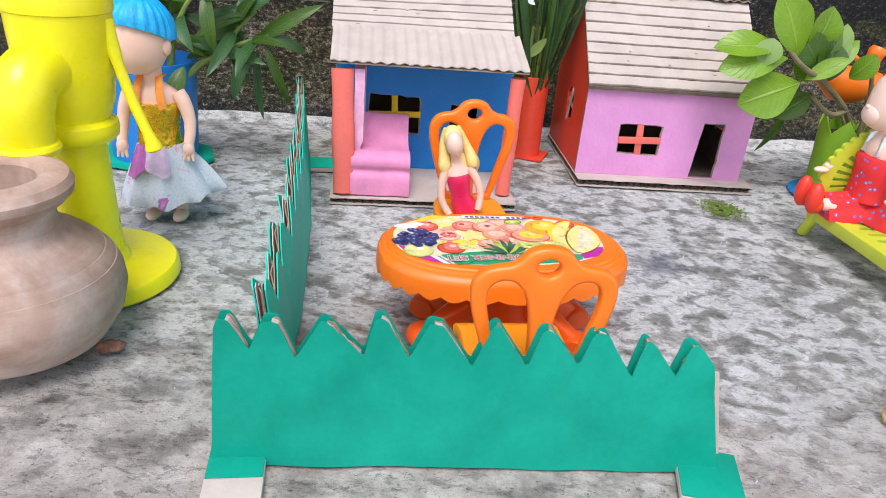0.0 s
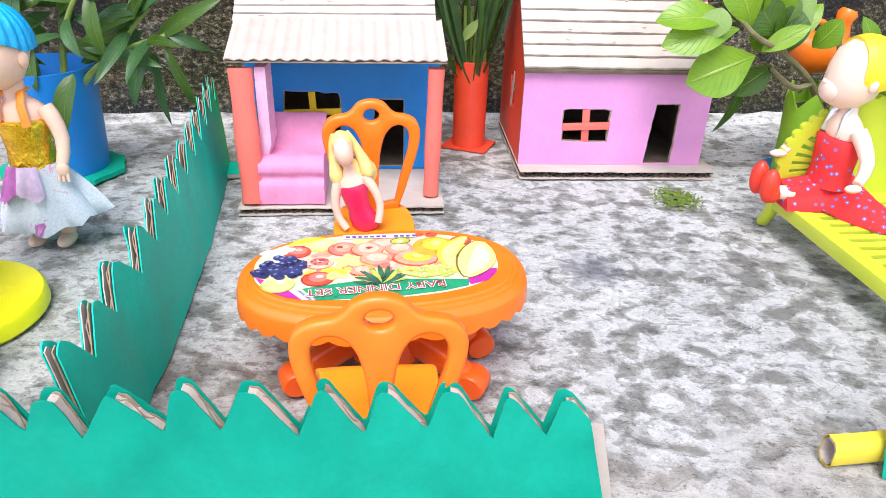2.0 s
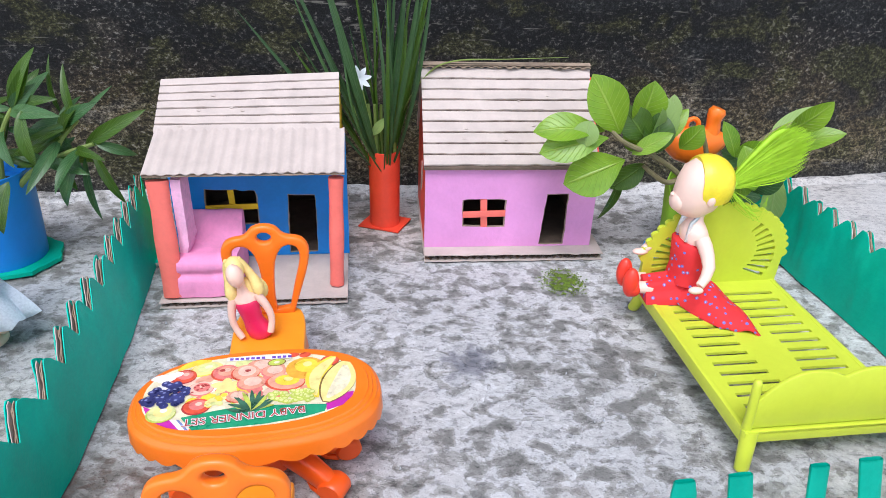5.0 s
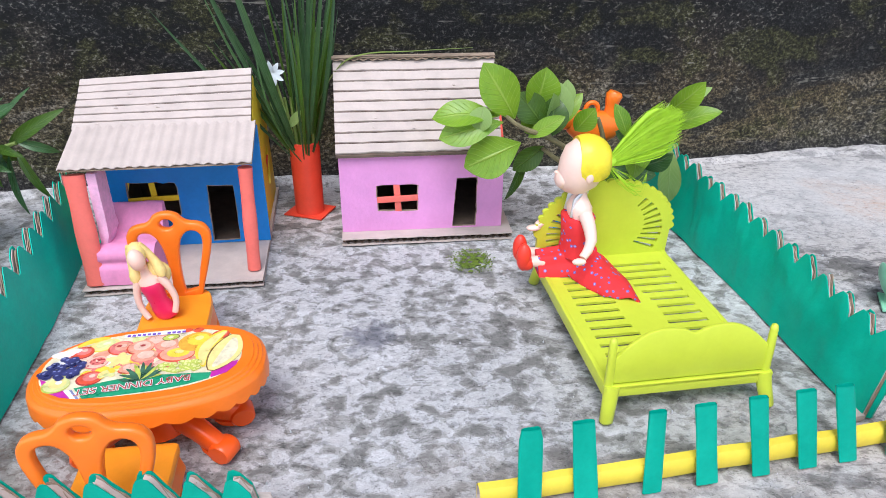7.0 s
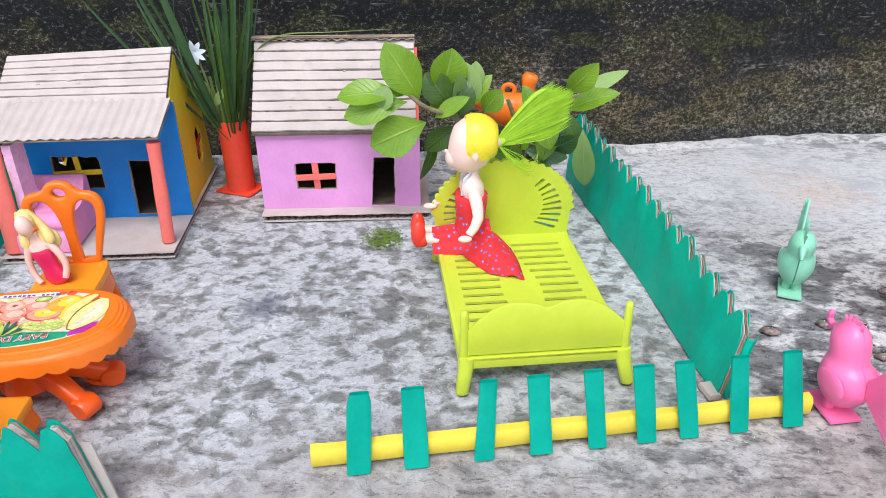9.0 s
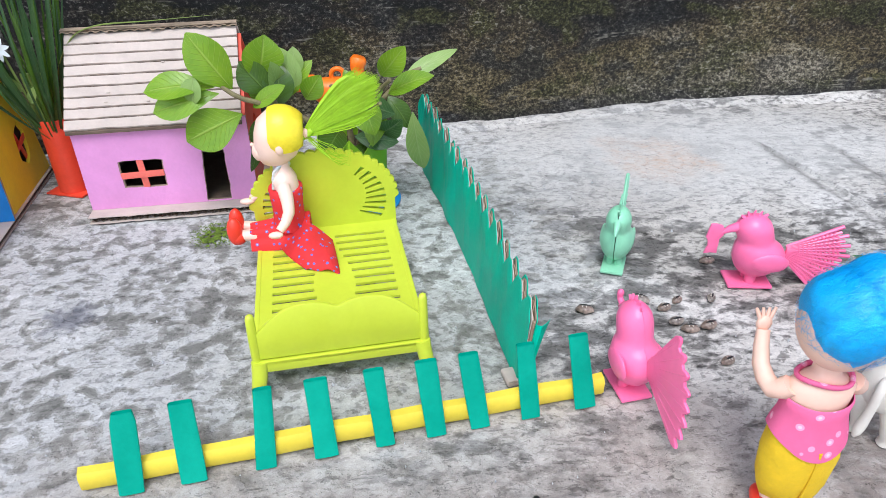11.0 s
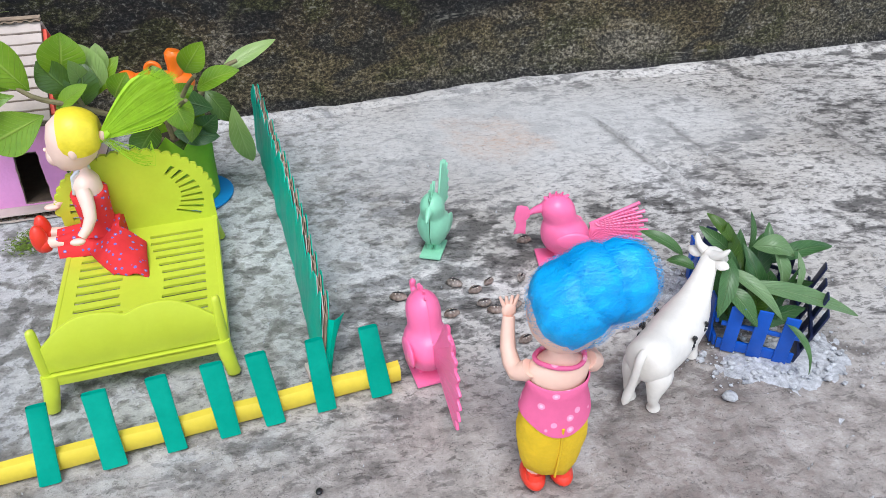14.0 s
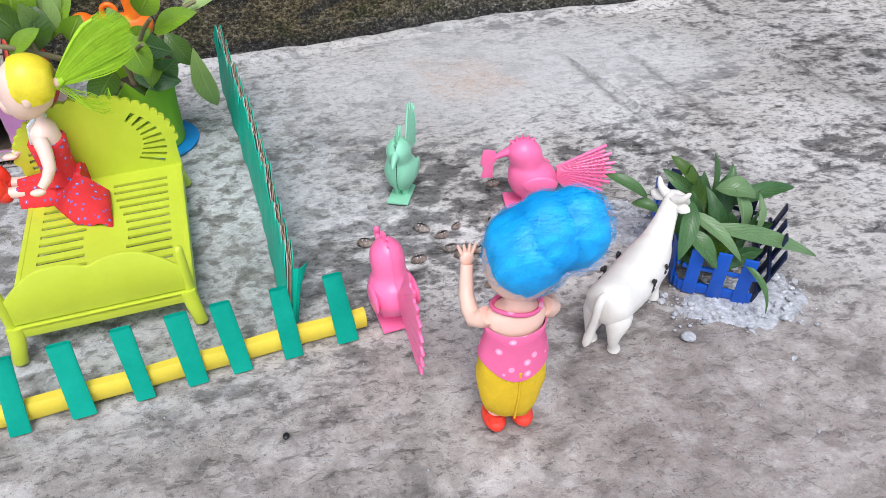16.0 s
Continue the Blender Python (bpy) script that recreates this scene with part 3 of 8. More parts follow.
def leaf(name, parent, base, tip, width, material, facing=(0, -1, 0.4), bow=0.0, fold=0.25, belly=0.5, n=10, wave=0.0):
    """One leaf from base to tip: a folded, bowed blade with a midrib and ripples, widest at belly."""
    bm = bmesh.new()
    uv = bm.loops.layers.uv.new("leaf")
    base, tip, nrm = Vector(base), Vector(tip), Vector(facing).normalized()
    d = tip - base
    side = d.cross(nrm).normalized()
    nrm = side.cross(d).normalized()
    cols = (-1, -0.6, 0, 0.6, 1)
    grid = []
    for i in range(n + 1):
        s = i / n
        w = width / 2 * max(0.03, math.sin(math.pi * s ** (math.log(0.5) / math.log(belly))) ** 0.75)
        c = base + d * s + nrm * (bow * 4 * s * (1 - s))
        row = []
        for u in cols:
            lift = fold * abs(u) * w + wave * width * math.sin(9 * s + 2 * u) * abs(u)
            row.append((bm.verts.new(c + side * (u * w) + nrm * lift), (s, u / 2 + 0.5)))
        grid.append(row)
    for a, b in zip(grid, grid[1:]):
        for j in range(4):
            q = (a[j], a[j + 1], b[j + 1], b[j])
            f = bm.faces.new([v for v, _ in q])
            for loop, (_, t) in zip(f.loops, q):
                loop[uv].uv = t
    return part(name, bm, material, parent, smooth=180)


def wavy_sheet(bm, w, d, amp, pitch, thick, m=None, per=8, jag=0.0):
    """Corrugated sheet: waves along x, straight along y."""
    m = m or Matrix()
    n = int(w / pitch * per)
    loops = []
    for i in range(n + 1):
        x = w * i / n
        z = amp * math.sin(2 * math.pi * x / pitch)
        j = jag * noise.noise(Vector((x * 160, 3.3, 0)))
        loops.append([m @ Vector(p) for p in ((x, j, z), (x, d, z), (x, d, z + thick), (x, j, z + thick))])
    rings(bm, loops)


def corrugated_board(parent, w, d, t, m, name="base_board"):
    """Board of two liners with a waved core that shows along its cut edges."""
    core = bmesh.new()
    wavy_sheet(core, w - 0.001, d - 0.0006, t * 0.24, 0.0054, 0.0006, m @ pose(0.0005, 0.0012, t * 0.46))
    # core brown is kept dark to stand for shade between the liners
    ob = part(name, core, DARKK, parent, "corrugated cardboard core, brown darkened for shade between liners")
    for z, lift in ((0.0, 0), (t - 0.0007, 1)):
        bm = bmesh.new()
        n = 26
        pts = []
        for i in range(n):
            pts.append((w * i / n, 0.0013 * noise.noise(Vector((i * 0.9, z * 900, 1)))))
        for i in range(n):
            pts.append((w, d * i / n))
        for i in range(n):
            pts.append((w * (1 - i / n), d + 0.0012 * noise.noise(Vector((i * 0.9, z * 900, 5)))))
        for i in range(n):
            pts.append((0, d * (1 - i / n)))
        lo = [bm.verts.new(m @ Vector((x, y, z))) for x, y in pts]
        hi = [bm.verts.new(m @ Vector((x, y, z + 0.0007 + (0.0006 * noise.noise(Vector((x * 30, y * 30, 2))) if lift else 0)))) for x, y in pts]
        bm.faces.new(lo[::-1])
        bm.faces.new(hi)
        for i in range(len(pts)):
            j = (i + 1) % len(pts)
            bm.faces.new((lo[i], lo[j], hi[j], hi[i]))
        part("liner", bm, KRAFT, ob, "pale cardboard liner")
    return ob


# ---- ground and wall ----
def wall_y(x):
    return 0.6225 + 0.132 * x + 0.016 * math.exp(-((x - 0.60) / 0.14) ** 2)


bm = bmesh.new()
nx, ny = 170, 90
gv = []
for j in range(ny + 1):
    row = []
    for i in range(nx + 1):
        x, y = -0.75 + 2.4 * i / nx, -0.75 + 1.52 * j / ny
        z = 0.0014 * noise.noise(Vector((x * 14, y * 14, 0.3))) + 0.0007 * noise.noise(Vector((x * 45, y * 45, 1.3)))
        z -= 0.0012
        row.append(bm.verts.new((x, y, z)))
    gv.append(row)
for a, b in zip(gv, gv[1:]):
    for i in range(nx):
        bm.faces.new((a[i], a[i + 1], b[i + 1], b[i]))
# the yard goes on to the horizon in one sheet
ring = [gv[0][i] for i in range(nx + 1)] + [gv[j][nx] for j in range(1, ny + 1)] + [gv[ny][i] for i in range(nx - 1, -1, -1)] + [gv[j][0] for j in range(ny - 1, 0, -1)]
far = [bm.verts.new(((v.co.x - 0.45) * 60, (v.co.y - 0.01) * 90, -0.0015)) for v in ring]
for i in range(len(ring)):
    j = (i + 1) % len(ring)
    bm.faces.new((ring[i], ring[j], far[j], far[i]))
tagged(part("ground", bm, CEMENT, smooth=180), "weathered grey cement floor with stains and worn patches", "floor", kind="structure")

bm = bmesh.new()
nx, nz = 240, 60
front = []
for j in range(nz + 1):
    row = []
    for i in range(nx + 1):
        x, s = -0.9 + 2.9 * i / nx, j / nz
        z = -0.01 + 0.01 * j if j < 40 else 0.39 + 0.0455 * (j - 40)
        y = wall_y(x) + 0.006 * noise.noise(Vector((x * 9, z * 9, 0))) + 0.0025 * noise.noise(Vector((x * 50, z * 50, 4)))
        y -= 0.006 * max(0, 1 - z / 0.02) * (0.5 + noise.noise(Vector((x * 22, 0, 7))))
        row.append(bm.verts.new((x, y, z)))
    front.append(row)
for a, b in zip(front, front[1:]):
    for i in range(nx):
        bm.faces.new((a[i], a[i + 1], b[i + 1], b[i]))
top = [bm.verts.new((v.co.x, v.co.y + 0.12, v.co.z)) for v in front[-1]]
low = [bm.verts.new((v.co.x, v.co.y + 0.12, -0.01)) for v in front[0]]
for i in range(nx):
    bm.faces.new((front[-1][i], front[-1][i + 1], top[i + 1], top[i]))
    bm.faces.new((top[i], top[i + 1], low[i + 1], low[i]))
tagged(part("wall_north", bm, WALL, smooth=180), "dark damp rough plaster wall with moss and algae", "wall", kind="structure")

# worn ledge of cement along the foot of the wall
bm = bmesh.new()
rowsl = []
for i in range(161):
    x = -0.85 + 2.7 * i / 160
    y = wall_y(x)
    w = 0.020 + 0.014 * noise.noise(Vector((x * 12, 2, 0)))
    h = 0.0035 + 0.0025 * noise.noise(Vector((x * 30, 5, 0)))
    rowsl.append([bm.verts.new(p) for p in ((x, y - w, -0.003), (x, y - w * 0.55, h * 0.5), (x, y - w * 0.3, h), (x, y + 0.01, h))])
for a, b in zip(rowsl, rowsl[1:]):
    for k in range(3):
        bm.faces.new((a[k], b[k], b[k + 1], a[k + 1]))
tagged(part("trim", bm, CEMENT, smooth=180), "uneven cement fillet along the foot of the wall", "fillet", kind="structure")


# ---- fences of green paper on cardboard ----
def saw(x, w, teeth, deep, seed, blunt=0.22, lop=0.0):
    """Height lost at x below the tips of a hand-cut row of teeth."""
    p = w / teeth
    k = int(x / p)
    f = x / p - k
    rnd = noise.noise(Vector((k * 1.7, seed, 0)))
    mid = 0.5 + lop + (0.18 - 0.3 * lop) * rnd
    a = f / mid if f < mid else (1 - f) / (1 - mid)
    a = min(1.0, a / (1 - blunt))
    return deep * (1 + 0.35 * noise.noise(Vector((k * 2.3, seed, 9)))) * (1 - a) + 0.003 * (0.5 + rnd)


def tooth_fence(x0, y0, x1, y1, h0, h1, teeth, deep, seed, colour, label, tip=(0.0, 0.0), bend=0.003, thick=0.0045, inset=(0.0, 0.0), cuts=(), torn=0.0, filled=False, lop=0.0, gap=0.0):
    """Zigzag fence of papered cardboard; tip: how far the top leans back per metre of height at either end, cuts: points of its own top line."""
    w = math.hypot(x1 - x0, y1 - y0)
    yaw = math.degrees(math.atan2(y1 - y0, x1 - x0))
    root = thing("cardboard_fence", pose(x0, y0, 0, 0, 0, yaw), label, "fence", "green cardboard fences")
    n = max(teeth * 12, 150)

    def top(x, extra=0.0):
        if cuts:
            k = max(i for i in range(len(cuts) - 1) if cuts[i][0] <= x + 1e-9)
            (a, za), (b, zb) = cuts[k], cuts[k + 1]
            f = (x - a) / (b - a)
            return za + (zb - za) * f + 0.0005 * noise.noise(Vector((x * 400, seed, 2))) - extra
        return h0 + (h1 - h0) * x / w - saw(min(max(x, 0), w - 1e-6), w, teeth, deep, seed, lop=lop) - extra

    def curve(x):
        return bend * math.sin(math.pi * x / w) + 0.0014 * noise.noise(Vector((x * 40, seed, 3)))

    def sheet(off, th, cut, material, name, lab, wave=0.0, crease=0.0):
        bm = bmesh.new()
        loops = []
        for i in range(n + 1):
            x = w * i / n
            y = curve(x) + off + wave * math.sin(2 * math.pi * x / 0.0066)
            z = top(x, cut(x))
            tx = inset[0] + x / w * (w - inset[0] - inset[1]) - x
            sh = tip[0] + (tip[1] - tip[0]) * x / w
            col = []
            for s in (0, 0.12, 0.25, 0.37, 0.5, 0.62, 0.75, 0.87, 1.0):
                zz = gap + (z - gap) * s
                cr = crease * min(0.2, noise.noise(Vector((x * 40, zz * 55, seed + 1))) + 0.6 * noise.noise(Vector((x * 120, zz * 90, seed + 6)))) * min(1.0, zz / 0.012)
                col.append((x + tx * min(1, zz / 0.06), y + sh * zz + cr, zz))
            loops.append(col + [(p[0], p[1] + th, p[2]) for p in col[::-1]])
        rings(bm, loops)
        return part(name, bm, material, root, lab, smooth=30)
    def hid(x):
        return (0.0060 if filled else 0.0045) if top(min(w, x + 0.0012)) > top(max(0.0, x - 0.0012)) else 0.0
    rag = lambda x: hid(x) + 0.0012 + 0.0022 * noise.noise(Vector((x * 260, seed, 5))) - torn * max(0, 0.2 + noise.noise(Vector((x * 120, seed, 15))))
    sheet(0, 0.0005, lambda x: 0.0, colour, "front_sheet", "green glossy paper face", crease=0.0017)
    sheet(0.0010, 0.0004, rag, KRAFT, "front_liner", "pale torn cardboard liner")
    if filled:
        sheet(0.0016, thick - 0.0034, lambda x: hid(x) + 0.0012 + 0.0020 * abs(noise.noise(Vector((x * 300, seed, 18)))), KRAFT, "cut_edge", "pale bared cut edge of the board")
    sheet(thick * 0.5, 0.0005, lambda x: hid(x) + 0.0012 + 0.002 * abs(noise.noise(Vector((x * 150, seed, 8)))), KRAFTB, "corrugated_core", "brown corrugated core", wave=thick * 0.16)
    sheet(thick - 0.0014, 0.0004, rag, KRAFTB, "back_liner", "pale torn cardboard liner")
    sheet(thick - 0.0005, 0.0005, lambda x: 0.0003, colour, "back_sheet", "green glossy paper face", crease=0.0004)
    return root, w


def foot_pad(root, x, y, sx, sy, colour, yaw=0.0, bare=0.0):
    bm = bmesh.new()
    box(bm, (-sx / 2, -sy / 2, 0.0002), (sx / 2, sy / 2, 0.0030), 0.0006)
    p = part("foot_pad", bm, KRAFT, root, "cardboard foot pad", at=pose(x, y, 0, 0, 0, yaw))
    bm = bmesh.new()
    box(bm, (-sx / 2 + 0.0003, -sy / 2 + 0.0003 + bare, 0.0031), (sx / 2 - 0.0003, sy / 2 - 0.0003, 0.0037), 0.0002)
    part("paper_cover", bm, colour, p, "green paper cover")


TIPS = (-0.0640, -0.0499, -0.0335, -0.0161, 0.0012, 0.0206, 0.0371, 0.0548, 0.0708, 0.0862)
DIPS = (-0.0561, -0.0421, -0.0213, -0.0072, 0.0124, 0.0300, 0.0468, 0.0640, 0.0790)
W = math.hypot(0.1770, 0.0160)
TIP_Z = (0.0572, 0.0562, 0.0566, 0.0576, 0.0560, 0.0560, 0.0548, 0.0538, 0.0515, 0.0505)
DIP_Z = (0.0452, 0.0428, 0.0440, 0.0430, 0.0407, 0.0410, 0.0417, 0.0382, 0.0387)
line = [(0.0, 0.0535)]
for k, t in enumerate(TIPS):
    u, z = (t + 0.0665) / 0.1590 * W, TIP_Z[k]
    half = min(0.0022 + 0.0007 * math.sin(k * 2.1), 0.45 * min(abs(t - d) for d in DIPS))
    line += [(max(0.0004, u - half), z - 0.0006), (u, z), (u + half, z - 0.0009)]
    if k < 9:
        line.append(((DIPS[k] + 0.0665) / 0.1590 * W, DIP_Z[k]))
line += [(W, 0.0430)]
line = sorted(line)
fence, w = tooth_fence(-0.0680, 0.1905, 0.1080, 0.2078, 0, 0, 10, 0, 2.0, GREEN, "green papered cardboard fence with hand-cut zigzag top by the table", (0.04, 0.12), 0.001, 0.0060, (0.0035, 0.0140), line, filled=True, gap=0.0006)
foot_pad(fence, 0.009, -0.006, 0.019, 0.026, GREEN, 4, 0.0105)
foot_pad(fence, w - 0.005, -0.003, 0.022, 0.026, GREEN, -14)
bm = bmesh.new()
plate(bm, [(w - 0.016, 0.003), (w + 0.0030, 0.002), (w - 0.0040, 0.037), (w - 0.0160, 0.038)], 0.0012, [], pose(0, 0.0068, 0, -6.5))
part("back_strip", bm, KRAFT, fence, "bare cardboard strip glued behind the end", smooth=0)
line = []
for k, u in enumerate((0.0215, 0.0450, 0.0680, 0.0915, 0.1150, 0.1385, 0.1603, 0.1822, 0.2067, 0.2334, 0.2580)):
    wob = noise.noise(Vector((k * 1.7, 5.0, 0)))
    z = 0.0615 - 0.0050 * u / 0.25 + 0.0012 * wob
    line += [(u - 0.0030, z - 0.0012), (u, z), (u + 0.0016, z - 0.0012), (u + 0.0098 + 0.0016 * wob, z - 0.0150 - 0.0020 * wob)]
line = [(0.0, 0.0600), (0.0100, 0.0470)] + line + [(0.2780, 0.0560), (0.2818, 0.0585), (0.2850, 0.0560)]
LW = math.hypot(0.0485, 0.2808)
line[-1] = (LW, 0.0560)
# side fences: brightness of the light is in their paper colour
fence, w = tooth_fence(-0.1030, 0.500, -0.0545, 0.2192, 0, 0, 12, 0.0135, 5.0, LITGREEN2, "green cardboard fence with torn zigzag top, colour lightened, by blue house", (-0.08, -0.09), 0.004, torn=0.007, inset=(0.0, -0.0040), cuts=line)
foot_pad(fence, 0.014, 0.014, 0.022, 0.030, LITGREEN2)
fence, w = tooth_fence(0.3450, 0.598, 0.3955, 0.304, 0.0640, 0.0520, 17, 0.0100, 8.0, LITGREEN, "green cardboard fence with torn zigzag top beside the lime bed", (0.06, 0.14), 0.003, torn=0.004)
foot_pad(fence, w - 0.004, -0.002, 0.012, 0.007, KRAFT, 4)
# folded end: a strip bent outward, its top corner curled over
bm = bmesh.new()
loops = []
for i in range(12):
    z = 0.0006 + 0.0370 * i / 11
    out = 0.0032 + 0.0030 * (i / 11) ** 2
    curl = 0.0042 * max(0.0, (i - 7) / 4) ** 1.5
    lean = 0.14 * z
    line = [(w - 0.0012, lean + 0.0040), (w + 0.0008, lean + 0.0040 + out * 0.5), (w + 0.0004 - curl * 0.4, lean + 0.0040 + out), (w - curl, lean + 0.0042 + out + curl * 0.7)]
    loops.append([(x, y, z) for x, y in line] + [(x + 0.0006, y - 0.0003, z) for x, y in line[::-1]])
rings(bm, loops)
part("end_flap", bm, LITGREEN, fence, "green paper end folded outward", smooth=50)

# picket fence: yellow rail and nine rolled paper pickets that lean on it
RX0, RY0, RX1, RY1 = 0.1895, 0.2415, 0.4400, 0.2910
yaw = math.degrees(math.atan2(RY1 - RY0, RX1 - RX0))
pickets = thing("picket_fence", pose(RX0, RY0, 0, 0, 0, yaw), "low picket fence of green paper rolls on a yellow rail", "fence")
W = math.hypot(RX1 - RX0, RY1 - RY0)
bm = bmesh.new()
loops = []
for i in range(41):
    x = W * i / 40
    b, h = 0.0008 * noise.noise(Vector((x * 30, 1, 1))), 0.0118 + 0.0008 * noise.noise(Vector((x * 40, 4, 1)))
    loops.append([(x, b + y, z + 0.0004) for y, z in ((0.0024, 0.0004), (0.0060, 0.0), (0.0080, 0.0026), (0.0080, h - 0.0026), (0.0062, h), (0.0024, h - 0.0006), (0.0010, h - 0.0028), (0.0010, 0.0024))])
rings(bm, loops, cap=False)
inner = [[((p[0]), 0.0045 + (p[1] - 0.0045) * 0.84, 0.0063 + (p[2] - 0.0063) * 0.84) for p in l] for l in loops]
part("rail", bm, RAILY, pickets, "yellow rolled paper rail", smooth=45)
bm = bmesh.new()
rings(bm, inner, cap=False)
part("rail_lining", bm, KRAFT, pickets, "pale inside of the paper roll", smooth=30)
PICKS = ((0.211, 0.2135, 10.0), (0.238, 0.2379, 10.2), (0.270, 0.2735, 8.4), (0.298, 0.2973, 10.2), (0.326, 0.3241, 8.8), (0.351, 0.3491, 9.4), (0.373, 0.3698, 9.0), (0.399, 0.3985, 8.6), (0.428, 0.4260, 9.8))
for k, (xb, xt, wide) in enumerate(PICKS):
    ub, ut, w = (xb - RX0) / math.cos(radians(yaw)), (xt - RX0) / math.cos(radians(yaw)), wide / 900
    bm = bmesh.new()
    loops, lining = [], []
    for i in range(9):
        s = i / 8
        cx, cy, cz = ub + (ut - ub) * s, -0.0045 + 0.0130 * s, 0.0004 + 0.0375 * s
        hw = w / 2 * (1.0 + 0.05 * math.sin(3 * s + k)) * (0.82 if (k == 0 and s > 0.9) else 1)
        dp = 0.0007 + 0.0008 * s
        pts = [(math.cos(a), math.sin(a)) for a in (2 * math.pi * j / 14 for j in range(14))]
        loops.append([(cx + hw * math.copysign(abs(c) ** 0.5, c), cy + dp * math.copysign(abs(q) ** 0.7, q), cz) for c, q in pts])
        lining.append([(cx + (hw - 0.0003) * math.copysign(abs(c) ** 0.5, c), cy + (dp - 0.0003) * math.copysign(abs(q) ** 0.7, q), cz + 0.0003) for c, q in pts])
    rings(bm, loops, cap=False)
    rings(bm, lining[5:], cap=False)
    part("picket", bm, GREEN, pickets, smooth=35)


# ---- houses ----
def roof_strips(root, u0, u1, top, low, count, seed, sag=0.0):
    """Rows of bared cardboard flutes, each its own strip, over a backing board."""
    (va, za), (vb, zb) = top, low
    bm = bmesh.new()
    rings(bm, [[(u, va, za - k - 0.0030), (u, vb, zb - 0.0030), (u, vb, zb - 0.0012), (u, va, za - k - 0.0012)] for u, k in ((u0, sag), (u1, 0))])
    # backing dark in colour, so the gaps between strips look shaded
    roof = part("roof", bm, DARKK, root, "roof backing, brown darkened to stand for shade between strips")
    d = Vector((0, vb - va, zb - za))
    nrm = Vector((0, -(zb - za), vb - va)).normalized()
    if nrm.z < 0:
        nrm = -nrm
    for k in range(count):
        bm = bmesh.new()
        loops = []
        for i in range(61):
            u = u0 + (u1 - u0) * i / 60
            wob = 0.020 * noise.noise(Vector((u * 45, k * 3.1, seed)))
            a, b = (k + 0.03) / count + 2 * wob / count, (k + 0.93) / count + (0.07 * noise.noise(Vector((u * 70, k * 2.2, seed + 4))) + 0.05 * noise.noise(Vector((u * 260, k * 4.1, seed)))) / count
            line = []
            for s, lift in ((a, 0.0003), (a + (b - a) * 0.05, 0.0009), (a + (b - a) * 0.5, 0.0011), (a + (b - a) * 0.95, 0.0010), (b, 0.0004)):
                line.append(Vector((u, va, za - sag * (1 - s) * (u1 - u) / (u1 - u0))) + d * s + nrm * (lift + 0.0003 * noise.noise(Vector((u * 90, k, seed)))))
            loops.append(line + [p - nrm * 0.0016 for p in line[::-1]])
        rings(bm, loops)
        part("flute_strip", bm, KRAFT, roof, "pale cardboard flute strip", smooth=50)
    rnd = random.Random(int(seed * 10))
    for k in range(7):
        bm = bmesh.new()
        s, u = 0.1 + 0.8 * rnd.random(), u0 + (u1 - u0) * (0.1 + 0.8 * rnd.random())
        p = Vector((u, va, za - sag * (1 - s) * (u1 - u) / (u1 - u0))) + d * s + nrm * 0.0012
        ball(bm, p, (0.0010 + 0.0010 * rnd.random(), 0.0009, 0.0006), None, 8, 4)
        part("torn_scrap", bm, KRAFT, roof, "scrap of torn cardboard")
    return roof


def wall_plate(root, name, outline, holes, m, material, label, thick=0.0026):
    """House wall cut from papered cardboard, with a pale core at its cut edges."""
    bm = bmesh.new()
    wide = []
    for k, loop in enumerate(holes):
        cx, cz = sum(p[0] for p in loop) / len(loop), sum(p[1] for p in loop) / len(loop)
        wide.append([(x + (x - cx) * 0.05 + 0.0006 * noise.noise(Vector((x * 500, z * 500, k))), z + (z - cz) * (0.04 if z > 0.010 else 0) + 0.0005 * noise.noise(Vector((x * 500, z * 500, k + 4)))) for x, z in loop])
    plate(bm, outline, 0.0005, wide, m)
    wall = part(name, bm, material, root, label, smooth=0)
    bm = bmesh.new()
    plate(bm, outline, thick - 0.0006, holes, m @ pose(0, 0.0006, 0))
    part("cardboard_core", bm, KRAFTB, wall, "brown cardboard behind the paper", smooth=0)
    return wall


def ragged(loop, amp, seed, step=0.004):
    """Hand-cut version of an outline."""
    out = []
    for i, (a, b) in enumerate(zip(loop, loop[1:] + loop[:1])):
        n = max(1, int(math.dist(a, b) / step))
        for j in range(n):
            x, z = a[0] + (b[0] - a[0]) * j / n, a[1] + (b[1] - a[1]) * j / n
            out.append((x + amp * noise.noise(Vector((x * 300, z * 300, seed))), z + amp * noise.noise(Vector((x * 300, z * 300, seed + 5)))))
    return out


def cross_bars(root, m, cx, cz, w, h, material, bar=0.004, tilt=3.0):
    for length, ang in ((h, 90 + tilt), (w, tilt * 0.6)):
        bm = bmesh.new()
        box(bm, (-length / 2, -0.0006, -bar / 2), (length / 2, 0.0006, bar / 2), 0.0004)
        part("window_bar", bm, material, root, at=m @ pose(cx, 0.0012 if ang > 45 else -0.0004, cz, 0, -ang, 0))


def side(u, v):
    """Frame of a wall that runs back from (u, v)."""
    return pose(u, v, 0, 0, 0, 90)


